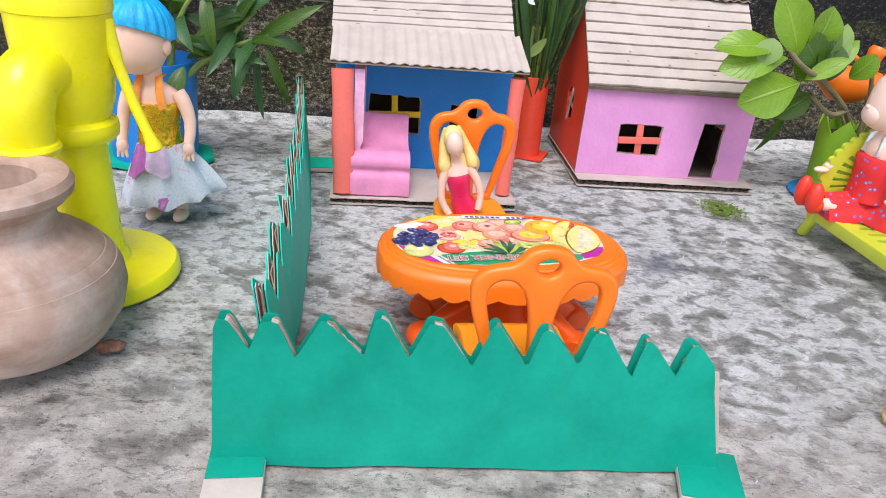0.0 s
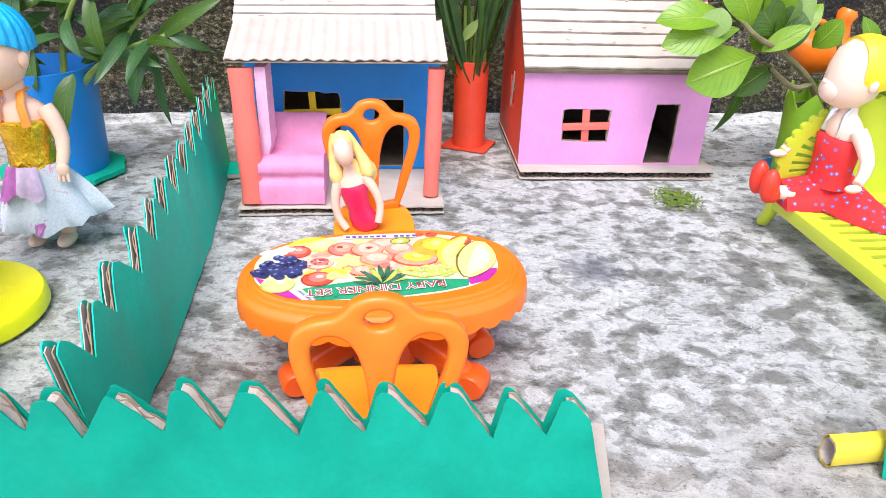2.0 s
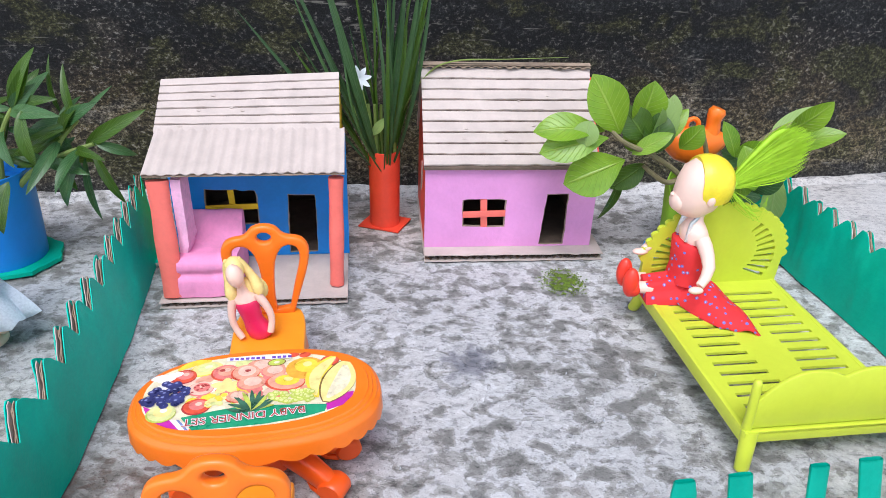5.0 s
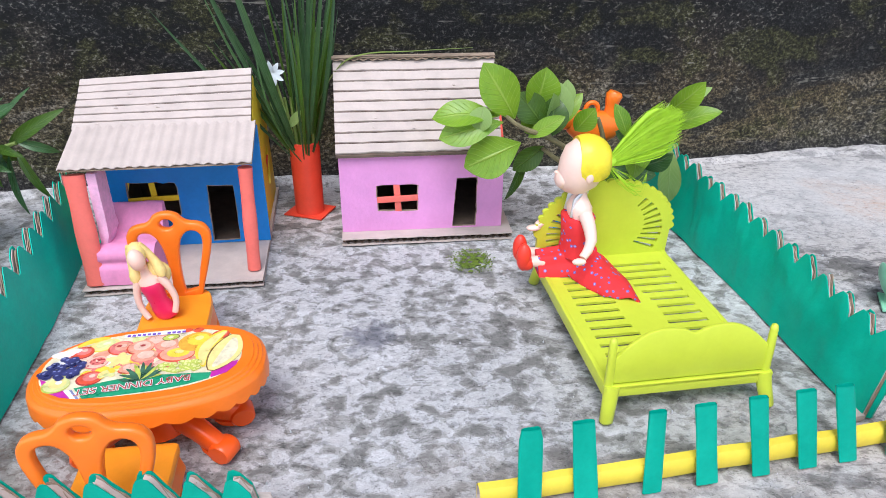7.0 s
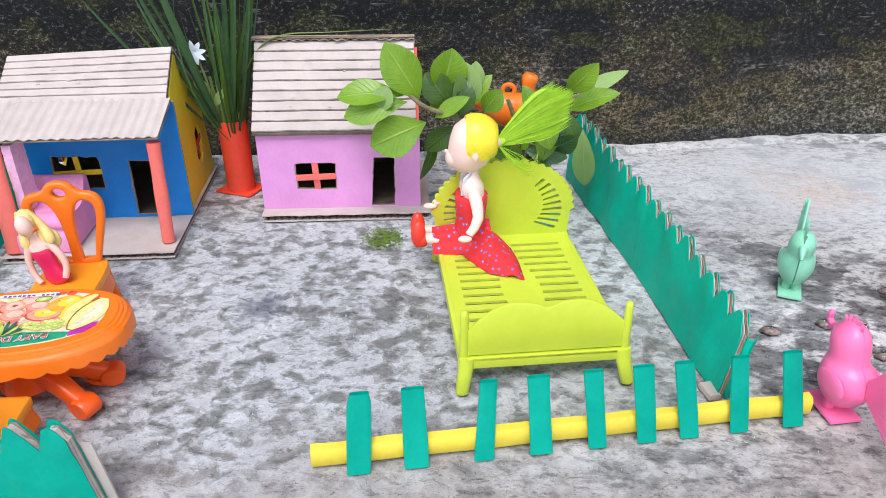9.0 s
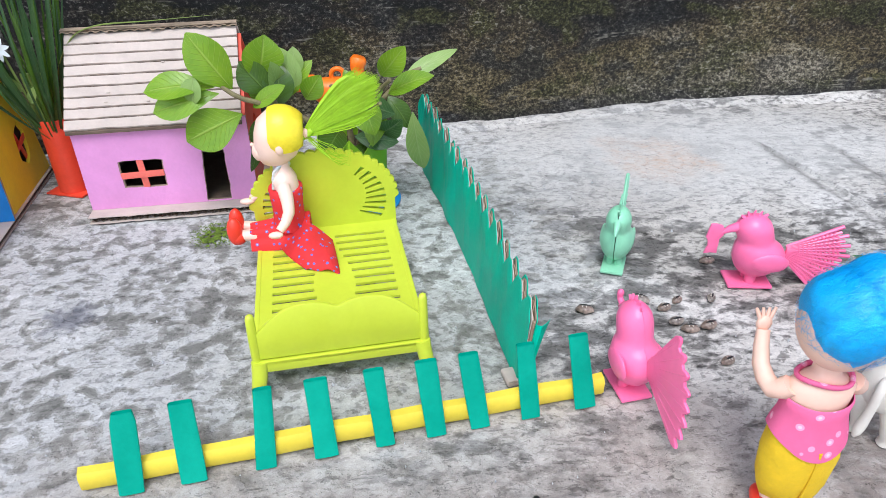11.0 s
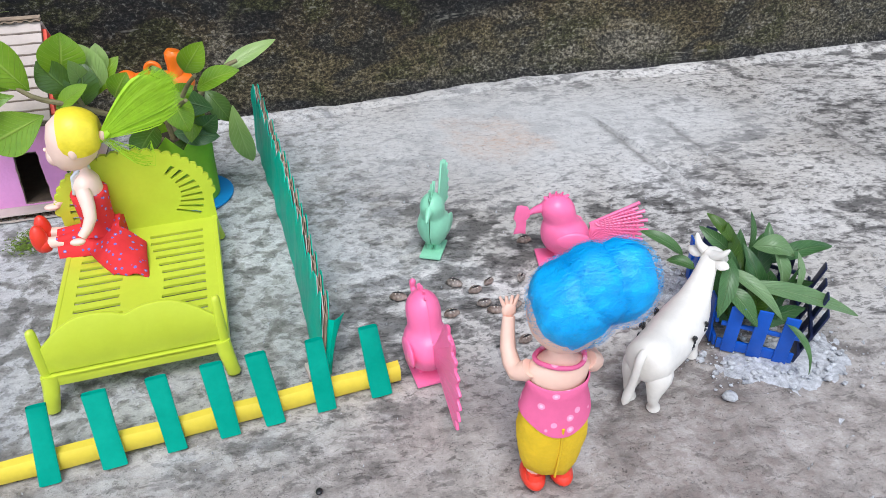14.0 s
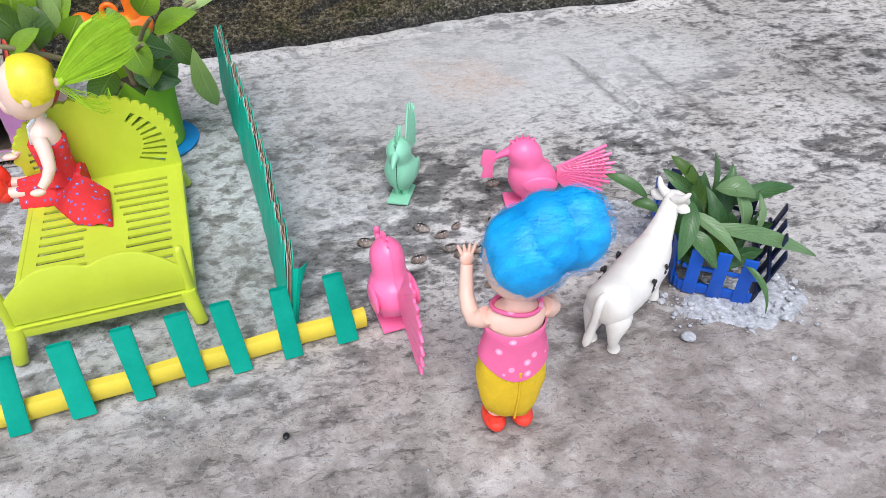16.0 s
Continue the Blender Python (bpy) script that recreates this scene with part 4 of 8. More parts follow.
H1 = pose(-0.0705, 0.4230, 0, 0, 0, 7.5)
house = thing("cardboard_house", H1, "cardboard house with blue front, yellow gables and pale fluted roof", "toy house", "cardboard houses")
corrugated_board(house, 0.1195, 0.163, 0.0046, Matrix())
Z0 = 0.0048
WIN = ragged([(0.0232, 0.0300), (0.0580, 0.0300), (0.0572, 0.0555), (0.0238, 0.0565)], 0.0010, 3)
DOOR = ragged([(0.0786, 0.0066), (0.0976, 0.0066), (0.0980, 0.0510), (0.0796, 0.0515)], 0.0006, 5)
w1 = wall_plate(house, "front_wall", [(0.0010, Z0), (0.1205, Z0), (0.1205, 0.0965), (0.0010, 0.0965)], [WIN, DOOR], pose(0, 0.060, 0), BLUEP, "blue papered front wall with window and door openings")
cross_bars(w1, pose(0, 0.0612, 0), 0.041, 0.043, 0.038, 0.030, YELLOWC, 0.0042)
for u, flip in ((0.0008, 0), (0.1146, 1)):
    gable = [(0.0, Z0), (0.0975, Z0), (0.0800, 0.084 - 0.003 * (u < 0.05)), (0.0317, 0.1228 - 0.0050 * (u < 0.05)), (0.0, 0.0965)]
    hole = ragged([(0.050, 0.031), (0.061, 0.024), (0.069, 0.030), (0.070, 0.048), (0.063, 0.060), (0.051, 0.053)], 0.0008, 9 + u)
    bm = bmesh.new()
    plate(bm, gable, 0.0026, [hole], side(u + 0.0026, 0.0628))
    # added lining, its dark brown paints the shade inside the house
    inner = bmesh.new()
    plate(inner, gable, 0.0004, [hole], side(u + (0.0032 if u < 0.05 else -0.0001), 0.0628))
    part("gable_lining", inner, DARKK, house, "added cardboard lining, brown darkened like the shaded interior", smooth=0)
    g = part("gable_wall", bm, YELLOWP, house, "yellow papered gable wall with a small window", smooth=0)
    cross_bars(g, side(u + 0.0012, 0.0628), 0.0600, 0.042, 0.024, 0.038, RED, 0.0042, 25)
bm = bmesh.new()
rings(bm, [[(u, 0.1574, Z0), (u, 0.1596, Z0), (u, 0.1425, 0.0835), (u, 0.1403, 0.0835)] for u in (0.004, 0.1145)])
part("back_wall", bm, DARKK, house, "plain cardboard back wall, brown darkened for the shaded interior", smooth=0)
roof_strips(house, -0.0022, 0.1170, (0.0945, 0.1285), (0.0560, 0.0985), 7, 1.0, 0.0050)
bm = bmesh.new()
rings(bm, [[(u, 0.0935, 0.1268 - 0.0050 * (u < 0)), (u, 0.147, 0.0830), (u, 0.147, 0.0850), (u, 0.0955, 0.1284 - 0.0050 * (u < 0))] for u in (-0.0022, 0.1170)])
part("rear_roof", bm, KRAFT, house, "pale cardboard rear roof slope", smooth=0)
# added floor, its dark brown holds the shade behind door and window
bm = bmesh.new()
box(bm, (0.0040, 0.0640, 0.0046), (0.1140, 0.1560, 0.0054))
part("shade_floor", bm, DARKK, house, "added cardboard floor, dark brown for the shaded interior", smooth=0)
# porch roof of bared flutes, its front edge scalloped
bm = bmesh.new()
slope = math.degrees(math.atan2(0.1000 - 0.0868, 0.044))
wavy_sheet(bm, 0.1215, 0.047, 0.0006, 0.0071, 0.0006, pose(-0.0012, 0.0130, 0.0868, slope), jag=0.0012)
porch = part("porch_roof", bm, KRAFT, house, "pale corrugated porch roof with a scalloped edge", smooth=60)
bm = bmesh.new()
box(bm, (0, 0.0006, 0), (0.1215, 0.0465, 0.0006), 0, pose(-0.0012, 0.0130, 0.0850, slope))
part("lower_liner", bm, KRAFTB, porch, "brown lower liner", smooth=0)
# porch posts rolled from coral paper
for u0, v0, u1, v1, r, flat in ((0.0085, 0.0060, 0.0062, 0.0180, 0.0068, 0.55), (0.1125, 0.0150, 0.1147, 0.0185, 0.0047, 0.9)):
    bm = bmesh.new()
    pts = [(u0 + (u1 - u0) * s, v0 + (v1 - v0) * s, Z0 + 0.001 + (0.0805 - Z0 + 0.002 * 0) * s) for s in (i / 8 for i in range(9))]
    tube(bm, pts, [r * (1 + 0.06 * math.sin(5 * i)) for i in range(9)], 18, flat, side=(1, 0, 0))
    part("porch_post", bm, CORAL, house, "coral rolled paper porch post", smooth=60)

H2 = pose(0.0960, 0.4970, 0, 0, 0, 5.8)
house = thing("cardboard_house", H2, "cardboard house with lilac front, red gables and pale fluted roof", "toy house", "cardboard houses")
corrugated_board(house, 0.1330, 0.112, 0.0056, Matrix())
Z0 = 0.0058
WIN = ragged([(0.0290, 0.0225), (0.0590, 0.0220), (0.0592, 0.0436), (0.0288, 0.0440)], 0.0011, 13)
DOOR = ragged([(0.0868, 0.0070), (0.1050, 0.0070), (0.1054, 0.0480), (0.0900, 0.0474)], 0.0006, 15)
w2 = wall_plate(house, "front_wall", [(0.0004, Z0), (0.1258, Z0), (0.1258, 0.0735), (0.0004, 0.0735)], [WIN, DOOR], pose(0, 0.0125, 0), LILAC, "lilac papered front wall with window and door openings")
cross_bars(w2, pose(0, 0.0122, 0), 0.0438, 0.0330, 0.0315, 0.0225, CORAL, 0.0050)
for u in (0.0006, 0.1230):
    gable = [(0.0, Z0), (0.0932, Z0), (0.0932, 0.068), (0.0457, 0.1215), (0.0, 0.0745)]
    hole = ragged([(0.034, 0.034), (0.050, 0.033), (0.052, 0.054), (0.042, 0.060), (0.033, 0.052)], 0.0008, 19 + u)
    bm = bmesh.new()
    plate(bm, gable, 0.0026, [hole], side(u + 0.0026, 0.0153))
    # added lining, dark in colour for the shaded inside
    inner = bmesh.new()
    plate(inner, gable, 0.0004, [hole], side(u + (0.0032 if u < 0.05 else -0.0001), 0.0153))
    part("gable_lining", inner, DARKK, house, "added cardboard lining, brown darkened like the shaded interior", smooth=0)
    g = part("gable_wall", bm, RED, house, "red papered gable wall with a small window", smooth=0)
    cross_bars(g, side(u + 0.0012, 0.0153), 0.042, 0.045, 0.022, 0.028, KRAFT, 0.003, 20)
bm = bmesh.new()
plate(bm, [(0.004, Z0), (0.1225, Z0), (0.1225, 0.067), (0.004, 0.067)], 0.0024, [], pose(0, 0.1060, 0))
part("back_wall", bm, DARKK, house, "plain cardboard back wall, brown darkened for the shaded interior", smooth=0)
# added floor, dark in colour for the shaded inside
bm = bmesh.new()
box(bm, (0.0040, 0.0156, 0.0056), (0.1220, 0.1050, 0.0064))
part("shade_floor", bm, DARKK, house, "added cardboard floor, dark brown for the shaded interior", smooth=0)
roof_strips(house, -0.0010, 0.1232, (0.0615, 0.1265), (0.0088, 0.0716), 9, 6.0)
bm = bmesh.new()
rings(bm, [[(u, 0.0605, 0.1250), (u, 0.1120, 0.0665), (u, 0.1120, 0.0685), (u, 0.0625, 0.1268)] for u in (-0.001, 0.124)])
part("rear_roof", bm, KRAFT, house, "pale cardboard rear roof slope", smooth=0)
bm = bmesh.new()
wavy_sheet(bm, 0.1268, 0.005, 0.0006, 0.0068, 0.0006, pose(-0.003, 0.0585, 0.1282, 8), jag=0.003)
box(bm, (0, 0.0, 0.0016), (0.1268, 0.0055, 0.0021), 0, pose(-0.003, 0.0590, 0.1282, 8))
part("ridge_cap", bm, KRAFTB, house, "torn brown cardboard ridge cap", smooth=0)

# ---- pink toy sofa on the porch ----
sofa = thing("toy_sofa", H1 @ pose(0.0125, 0.0035, 0.0056), "pink felt toy sofa with tall lace back on the porch", "sofa")
prof = sweep([(0, 0.000, 0.000), (0, 0.0005, 0.011), (0, 0.0035, 0.015), (0, 0.0020, 0.019), (0, 0.0035, 0.0235), (0, 0.010, 0.0260), (0, 0.022, 0.0245), (0, 0.034, 0.0265), (0, 0.040, 0.034), (0, 0.045, 0.0405), (0, 0.0495, 0.038), (0, 0.050, 0.020), (0, 0.050, 0.000)], 40)
bm = bmesh.new()
rings(bm, [[(u, p.y + 0.0006 * math.sin(u * 300), p.z) for p in prof] for u in (0.0, 0.0008, 0.009, 0.018, 0.027, 0.036, 0.0372)])
part("seat_cushion", bm, PINKF, sofa, "pink felt seat and front drape", smooth=60)
bm = bmesh.new()
loops = []
for i in range(23):
    z = 0.0 + 0.076 * i / 22
    f = 0.0005 * (i % 2)
    v0, v1 = (0.013, 0.033) if z < 0.036 else (0.014 + 0.05 * max(0, z - 0.06), 0.031)
    t = 0.006 if z > 0.03 else 0.0045
    loops.append([(0.0012, v0 - f, z), (0.0012 + t, v0 - f, z), (0.0022 + t, v1 + f, z), (0.0012, v1 + f, z)])
rings(bm, loops)
part("sofa_back", bm, PINKL, sofa, "pale pink lace-edged back panel", smooth=20)

# ---- dining set ----
TABLE = pose(0.0297, 0.2920, 0, 0, 0, 11.5) @ Matrix.Diagonal((0.975, 0.975, 0.875, 1))
table = thing("toy_table", TABLE, "orange plastic toy dining table with a fruit-printed top", "table")


def stadium(hx, hy, z, n=210, wave=0.0, k=30):
    out = []
    for i in range(n):
        a = 2 * math.pi * i / n
        c, s = math.cos(a), math.sin(a)
        out.append(Vector((hx * math.copysign(abs(c) ** 0.78, c), hy * math.copysign(abs(s) ** 0.86, s), z + wave * abs(math.sin(k * a / 2)))))
    return out


bm = bmesh.new()
rings(bm, [stadium(*r) for r in ((0.0500, 0.0285, 0.0530), (0.0505, 0.0290, 0.0530), (0.0510, 0.0295, 0.0522), (0.0525, 0.0308, 0.0520), (0.0530, 0.0312, 0.0510), (0.0545, 0.0324, 0.0507), (0.0550, 0.0328, 0.0495), (0.0562, 0.0338, 0.0488), (0.0568, 0.0344, 0.0465))] +
      [stadium(0.0572, 0.0348, 0.0405, wave=-0.0024), stadium(0.0560, 0.0336, 0.0407, wave=-0.0024), stadium(0.0545, 0.0322, 0.0470), stadium(0.0500, 0.0285, 0.0490)])
part("tabletop", bm, ORANGE, table, "ridged orange tabletop with a scalloped skirt", smooth=45)
bm = bmesh.new()
lathe(bm, [(0.026, 0.048), (0.022, 0.042), (0.015, 0.036), (0.0125, 0.028), (0.0150, 0.018), (0.0150, 0.013), (0.0110, 0.010)], 24, pose(0, -0.005, 0))
part("pedestal", bm, ORANGED, table, "red-orange pedestal")


def beam(bm, pts, wide, high, n=14):
    """A rounded bar laid through the points, wide across and high upright at each."""
    loops = []
    for i, p in enumerate(pts):
        d = pts[min(i + 1, len(pts) - 1)] - pts[max(i - 1, 0)]
        side = Vector((-d.y, d.x, 0)).normalized()
        up = d.cross(side).normalized() * -1 if d.cross(side).z < 0 else d.cross(side).normalized()
        loops.append([p + side * wide[i] * math.copysign(abs(math.cos(a)) ** 0.6, math.cos(a)) + up * high[i] * math.copysign(abs(math.sin(a)) ** 0.6, math.sin(a)) for a in (2 * math.pi * k / n for k in range(n))])
    rings(bm, loops)


# four flat arms that end in a scroll with a small tongue turned inward
for fx, fy in ((0.0395, 0.0020), (0.0320, -0.0245), (-0.0365, -0.0140), (-0.0315, 0.0140)):
    hub, foot = Vector((0.0, -0.005, 0)), Vector((fx, fy, 0))
    along = (foot - hub).normalized()
    reach = (foot - hub).length
    pts = [hub + along * reach * k + Vector((0, 0, z)) for k, z in ((0.05, 0.0235), (0.25, 0.0230), (0.45, 0.0205), (0.65, 0.0160), (0.82, 0.0115), (0.96, 0.0080))]
    bm = bmesh.new()
    beam(bm, pts, [0.0062, 0.0062, 0.0056, 0.0050, 0.0046, 0.0042], [0.0072, 0.0070, 0.0064, 0.0060, 0.0058, 0.0050])
    turn = math.degrees(math.atan2(along.y, along.x))
    m = pose(fx, fy, 0.0070, 0, 0, turn) @ pose(0, 0, 0, 90, 0, 0)
    lathe(bm, [(0.001, -0.0058), (0.0056, -0.0056), (0.0066, -0.0044), (0.0066, 0.0044), (0.0056, 0.0056), (0.001, 0.0058)], 20, m)
    tongue = [foot - along * d + Vector((0, 0, z)) for d, z in ((0.000, 0.0026), (0.006, 0.0024), (0.011, 0.0040), (0.0140, 0.0062))]
    beam(bm, tongue, [0.0040, 0.0038, 0.0030, 0.0012], [0.0020, 0.0018, 0.0014, 0.0006], 10)
    part("leg", bm, ORANGED, table, "red-orange scrolled leg")

# printed sticker: fruit in thin printed layers, each with its shaded rim and pale cheek
INK = {k: mat(k + "_print", c, 0.3, var=v, scale=190, bump=0.05) for k, c, v in (
    ("cream", (0.86, 0.74, 0.50), 0.25), ("apple", (0.76, 0.10, 0.05), 0.30), ("peach", (0.85, 0.36, 0.24), 0.25), ("mango", (0.88, 0.42, 0.05), 0.2),
    ("banana", (0.87, 0.72, 0.26), 0.12), ("grape", (0.045, 0.05, 0.17), 0.5), ("lime", (0.52, 0.60, 0.10), 0.25), ("leafy", (0.05, 0.15, 0.09), 0.5),
    ("green_band", (0.02, 0.33, 0.16), 0.15), ("magenta", (0.55, 0.03, 0.36), 0.15), ("white", (0.84, 0.82, 0.80), 0.06), ("dark_red", (0.42, 0.045, 0.04), 0.1), ("rose", (0.82, 0.22, 0.19), 0.25),
    ("grape_glint", (0.24, 0.27, 0.50), 0.3), ("blush", (0.88, 0.55, 0.42), 0.2), ("violet", (0.16, 0.06, 0.42), 0.1), ("brown", (0.22, 0.13, 0.04), 0.2), ("yellow", (0.88, 0.66, 0.06), 0.15), ("pale_lime", (0.72, 0.74, 0.30), 0.2))}
order = list(INK)
bm = bmesh.new()
lay = [0]


def layer():
    lay[0] += 1
    return 0.0532 + 0.000002 * lay[0]


def blot(x, y, rx, ry, ink, turn=0, n=18, power=1.0):
    z, t = layer(), radians(turn)
    vs = []
    for i in range(n):
        a = 2 * math.pi * i / n
        c, s = math.cos(a), math.sin(a)
        px, py = rx * math.copysign(abs(c) ** power, c), ry * math.copysign(abs(s) ** power, s)
        vs.append(bm.verts.new((x + px * math.cos(t) - py * math.sin(t), y + px * math.sin(t) + py * math.cos(t), z)))
    bm.faces.new(vs).material_index = order.index(ink)


def shape(pts, ink):
    z = layer()
    bm.faces.new([bm.verts.new((x, y, z)) for x, y in pts]).material_index = order.index(ink)


def fruit(x, y, rx, ry, rim, body, cheek, turn=0, shine="blush"):
    """One printed fruit, lit from the upper side."""
    t = radians(turn)
    blot(x, y, rx, ry, rim, turn, 22)
    for k, (f, ink) in enumerate(((0.93, body), (0.62, cheek), (0.24, shine))):
        d = 0.10 + 0.13 * k
        blot(x + rx * d * 0.4 * math.cos(t), y + ry * d, rx * f, ry * f, ink, turn, 18)


def slice_of(a, b, bulge, wide, ink, k=14):
    """A bent, pointed shape from a to b."""
    (ax, ay), (bx, by) = a, b
    dx, dy = bx - ax, by - ay
    far = math.hypot(dx, dy)
    nx, ny = -dy / far, dx / far
    one, two = [], []
    for i in range(k + 1):
        f = i / k
        o, h = bulge * math.sin(math.pi * f), wide * math.sin(math.pi * min(1.0, f * 0.92 + 0.05)) ** 0.7
        one.append((ax + dx * f + nx * (o + h), ay + dy * f + ny * (o + h)))
        two.append((ax + dx * f + nx * (o - h), ay + dy * f + ny * (o - h)))
    shape(one + two[::-1], ink)


SX, SY = -0.0025, 0.0006
rng = random.Random(4)
blot(SX, SY, 0.0475, 0.0256, "cream", 0, 72, 0.80)
# corners and the green band behind the words
shape([(-0.0490, -0.0050), (-0.0440, -0.0085), (-0.0340, -0.0170), (-0.0300, -0.0232), (-0.0370, -0.0205), (-0.0450, -0.0150)], "magenta")
shape([(0.0300, -0.0150), (0.0400, -0.0080), (0.0436, -0.0075), (0.0425, -0.0110), (0.0380, -0.0165), (0.0310, -0.0190)], "magenta")
shape([(-0.0365, -0.0155), (-0.0320, -0.0165), (-0.0270, -0.0236), (-0.0315, -0.0228)], "white")
shape([(-0.0335, -0.0160), (-0.0322, -0.0163), (-0.0276, -0.0234), (-0.0290, -0.0232)], "grape_glint")
shape([(-0.0318, -0.0150), (-0.0180, -0.0125), (-0.0060, -0.0110), (0.0060, -0.0120), (0.0240, -0.0140), (0.0310, -0.0150), (0.0300, -0.0195), (0.0200, -0.0222), (0.0050, -0.0240), (-0.0120, -0.0242), (-0.0262, -0.0237)], "green_band")
# small fruit and leaves between the large ones
for i in range(60):
    a, r = 6.283 * rng.random(), math.sqrt(rng.random())
    x, y = SX + 0.043 * r * math.cos(a), SY + 0.0225 * r * math.sin(a)
    if y > -0.0080:
        blot(x, y, 0.0026 + 0.0024 * rng.random(), 0.0022 + 0.0018 * rng.random(), rng.choice(("yellow", "peach", "blush", "pale_lime", "rose", "banana", "white")), 90 * rng.random(), 12)
slice_of((-0.0375, 0.0190), (-0.0225, 0.0245), 0.0016, 0.0022, "yellow")
fruit(-0.0245, 0.0180, 0.0078, 0.0050, "yellow", "banana", "pale_lime", 18, "cream")
fruit(-0.0340, 0.0135, 0.0058, 0.0052, "dark_red", "apple", "rose")
for dx, dy in ((-0.0030, 0.0), (0.0030, 0.0012), (0.0, -0.0016)):
    blot(-0.0415 + dx, 0.0142 + dy, 0.0042, 0.0021, "white", 15, 14)
fruit(-0.0155, 0.0140, 0.0064, 0.0060, "apple", "rose", "peach")
blot(-0.0168, 0.0160, 0.0014, 0.0011, "dark_red", 0, 8)
fruit(-0.0255, 0.0035, 0.0060, 0.0052, "rose", "blush", "rose")
for i in range(12):
    blot(-0.0255 + 0.0070 * (rng.random() - 0.5), 0.0040 + 0.0050 * (rng.random() - 0.5), 0.0007, 0.0006, "dark_red", 0, 6)
for k in range(5):
    a = radians(90 + 72 * k)
    slice_of((-0.0140, 0.0040), (-0.0140 + 0.0075 * math.cos(a), 0.0040 + 0.0060 * math.sin(a)), 0.0, 0.0022, "banana")
fruit(0.0010, 0.0168, 0.0070, 0.0055, "rose", "peach", "blush")
fruit(-0.0060, 0.0125, 0.0068, 0.0062, "apple", "peach", "blush")
blot(-0.0050, 0.0142, 0.0015, 0.0010, "dark_red", 0, 8)
fruit(0.0070, 0.0120, 0.0060, 0.0050, "rose", "peach", "blush")
fruit(-0.0030, 0.0045, 0.0066, 0.0052, "rose", "peach", "blush")
blot(0.0082, 0.0188, 0.0044, 0.0029, "brown", 8)
blot(0.0082, 0.0188, 0.0039, 0.0024, "lime", 8)
blot(0.0082, 0.0188, 0.0014, 0.0009, "cream", 8)
fruit(0.0125, 0.0030, 0.0092, 0.0062, "apple", "peach", "yellow", -8, "banana")
slice_of((0.0190, 0.0225), (0.0245, 0.0235), 0.0, 0.0022, "apple")
slice_of((0.0130, 0.0235), (0.0190, 0.0238), 0.0, 0.0018, "apple")
fruit(0.0215, 0.0125, 0.0090, 0.0082, "mango", "mango", "yellow", 10, "banana")
fruit(0.0335, 0.0165, 0.0045, 0.0040, "dark_red", "apple", "rose", 0, "leafy")
slice_of((0.0355, 0.0200), (0.0265, -0.0100), -0.0046, 0.0046, "yellow")
slice_of((0.0360, 0.0190), (0.0262, -0.0085), -0.0044, 0.0030, "banana")
slice_of((0.0410, 0.0150), (0.0305, -0.0140), 0.0010, 0.0080, "brown")
slice_of((0.0412, 0.0148), (0.0308, -0.0134), 0.0012, 0.0075, "banana")
slice_of((0.0408, 0.0120), (0.0315, -0.0110), 0.0022, 0.0038, "cream")
fruit(-0.0260, -0.0090, 0.0062, 0.0054, "dark_red", "apple", "rose")
fruit(-0.0405, -0.0115, 0.0064, 0.0058, "lime", "pale_lime", "banana", 0, "white")
fruit(-0.0090, -0.0045, 0.0052, 0.0042, "apple", "peach", "blush")
for i in range(26):
    blot(-0.0180 + 0.0075 * (rng.random() - 0.5), -0.0055 + 0.0080 * (rng.random() - 0.5), 0.0015, 0.0014, rng.choice(("banana", "pale_lime", "yellow")), 0, 9)
for i in range(48):
    gx, gy = 0.0060 + 0.0190 * rng.random(), -0.0115 + 0.0075 * rng.random()
    blot(gx, gy, 0.0016, 0.0015, "lime", 0, 9)
    blot(gx + 0.0002, gy + 0.0003, 0.0010, 0.0009, "pale_lime", 0, 8)
for k in range(15):
    a = radians(12 + 156 * k / 14)
    slice_of((-0.0025, -0.0150), (-0.0025 + 0.0105 * math.cos(a), -0.0150 + (0.0115 + 0.0025 * (k % 2)) * math.sin(a)), 0.0006 * (-1) ** k, 0.0011, "leafy" if k % 3 else "lime")
for i in range(60):
    gx, gy = -0.0500 + 0.0195 * rng.random(), -0.0070 + 0.0160 * rng.random()
    if math.hypot((gx + 0.0405) / 0.0098, (gy - 0.0010) / 0.0080) < 1:
        blot(gx, gy, 0.0021, 0.0020, "grape", 0, 10)
        blot(gx - 0.0004, gy + 0.0007, 0.0008, 0.0006, "grape_glint", 0, 6)
# a line of small print above the fruit
shape([(-0.0155, 0.0222), (0.0150, 0.0208), (0.0152, 0.0240), (-0.0153, 0.0252)], "white")
for k in range(12):
    x = -0.0140 + 0.0025 * k
    if k != 7:
        shape([(x, 0.0226 - 0.046 * (x + 0.014)), (x + 0.0017, 0.0225 - 0.046 * (x + 0.014)), (x + 0.0017, 0.0243 - 0.046 * (x + 0.014)), (x, 0.0244 - 0.046 * (x + 0.014))], "violet")
sticker = part("sticker", bm, list(INK.values()), table, "glossy sticker printed with apples, grapes and bananas", smooth=0)


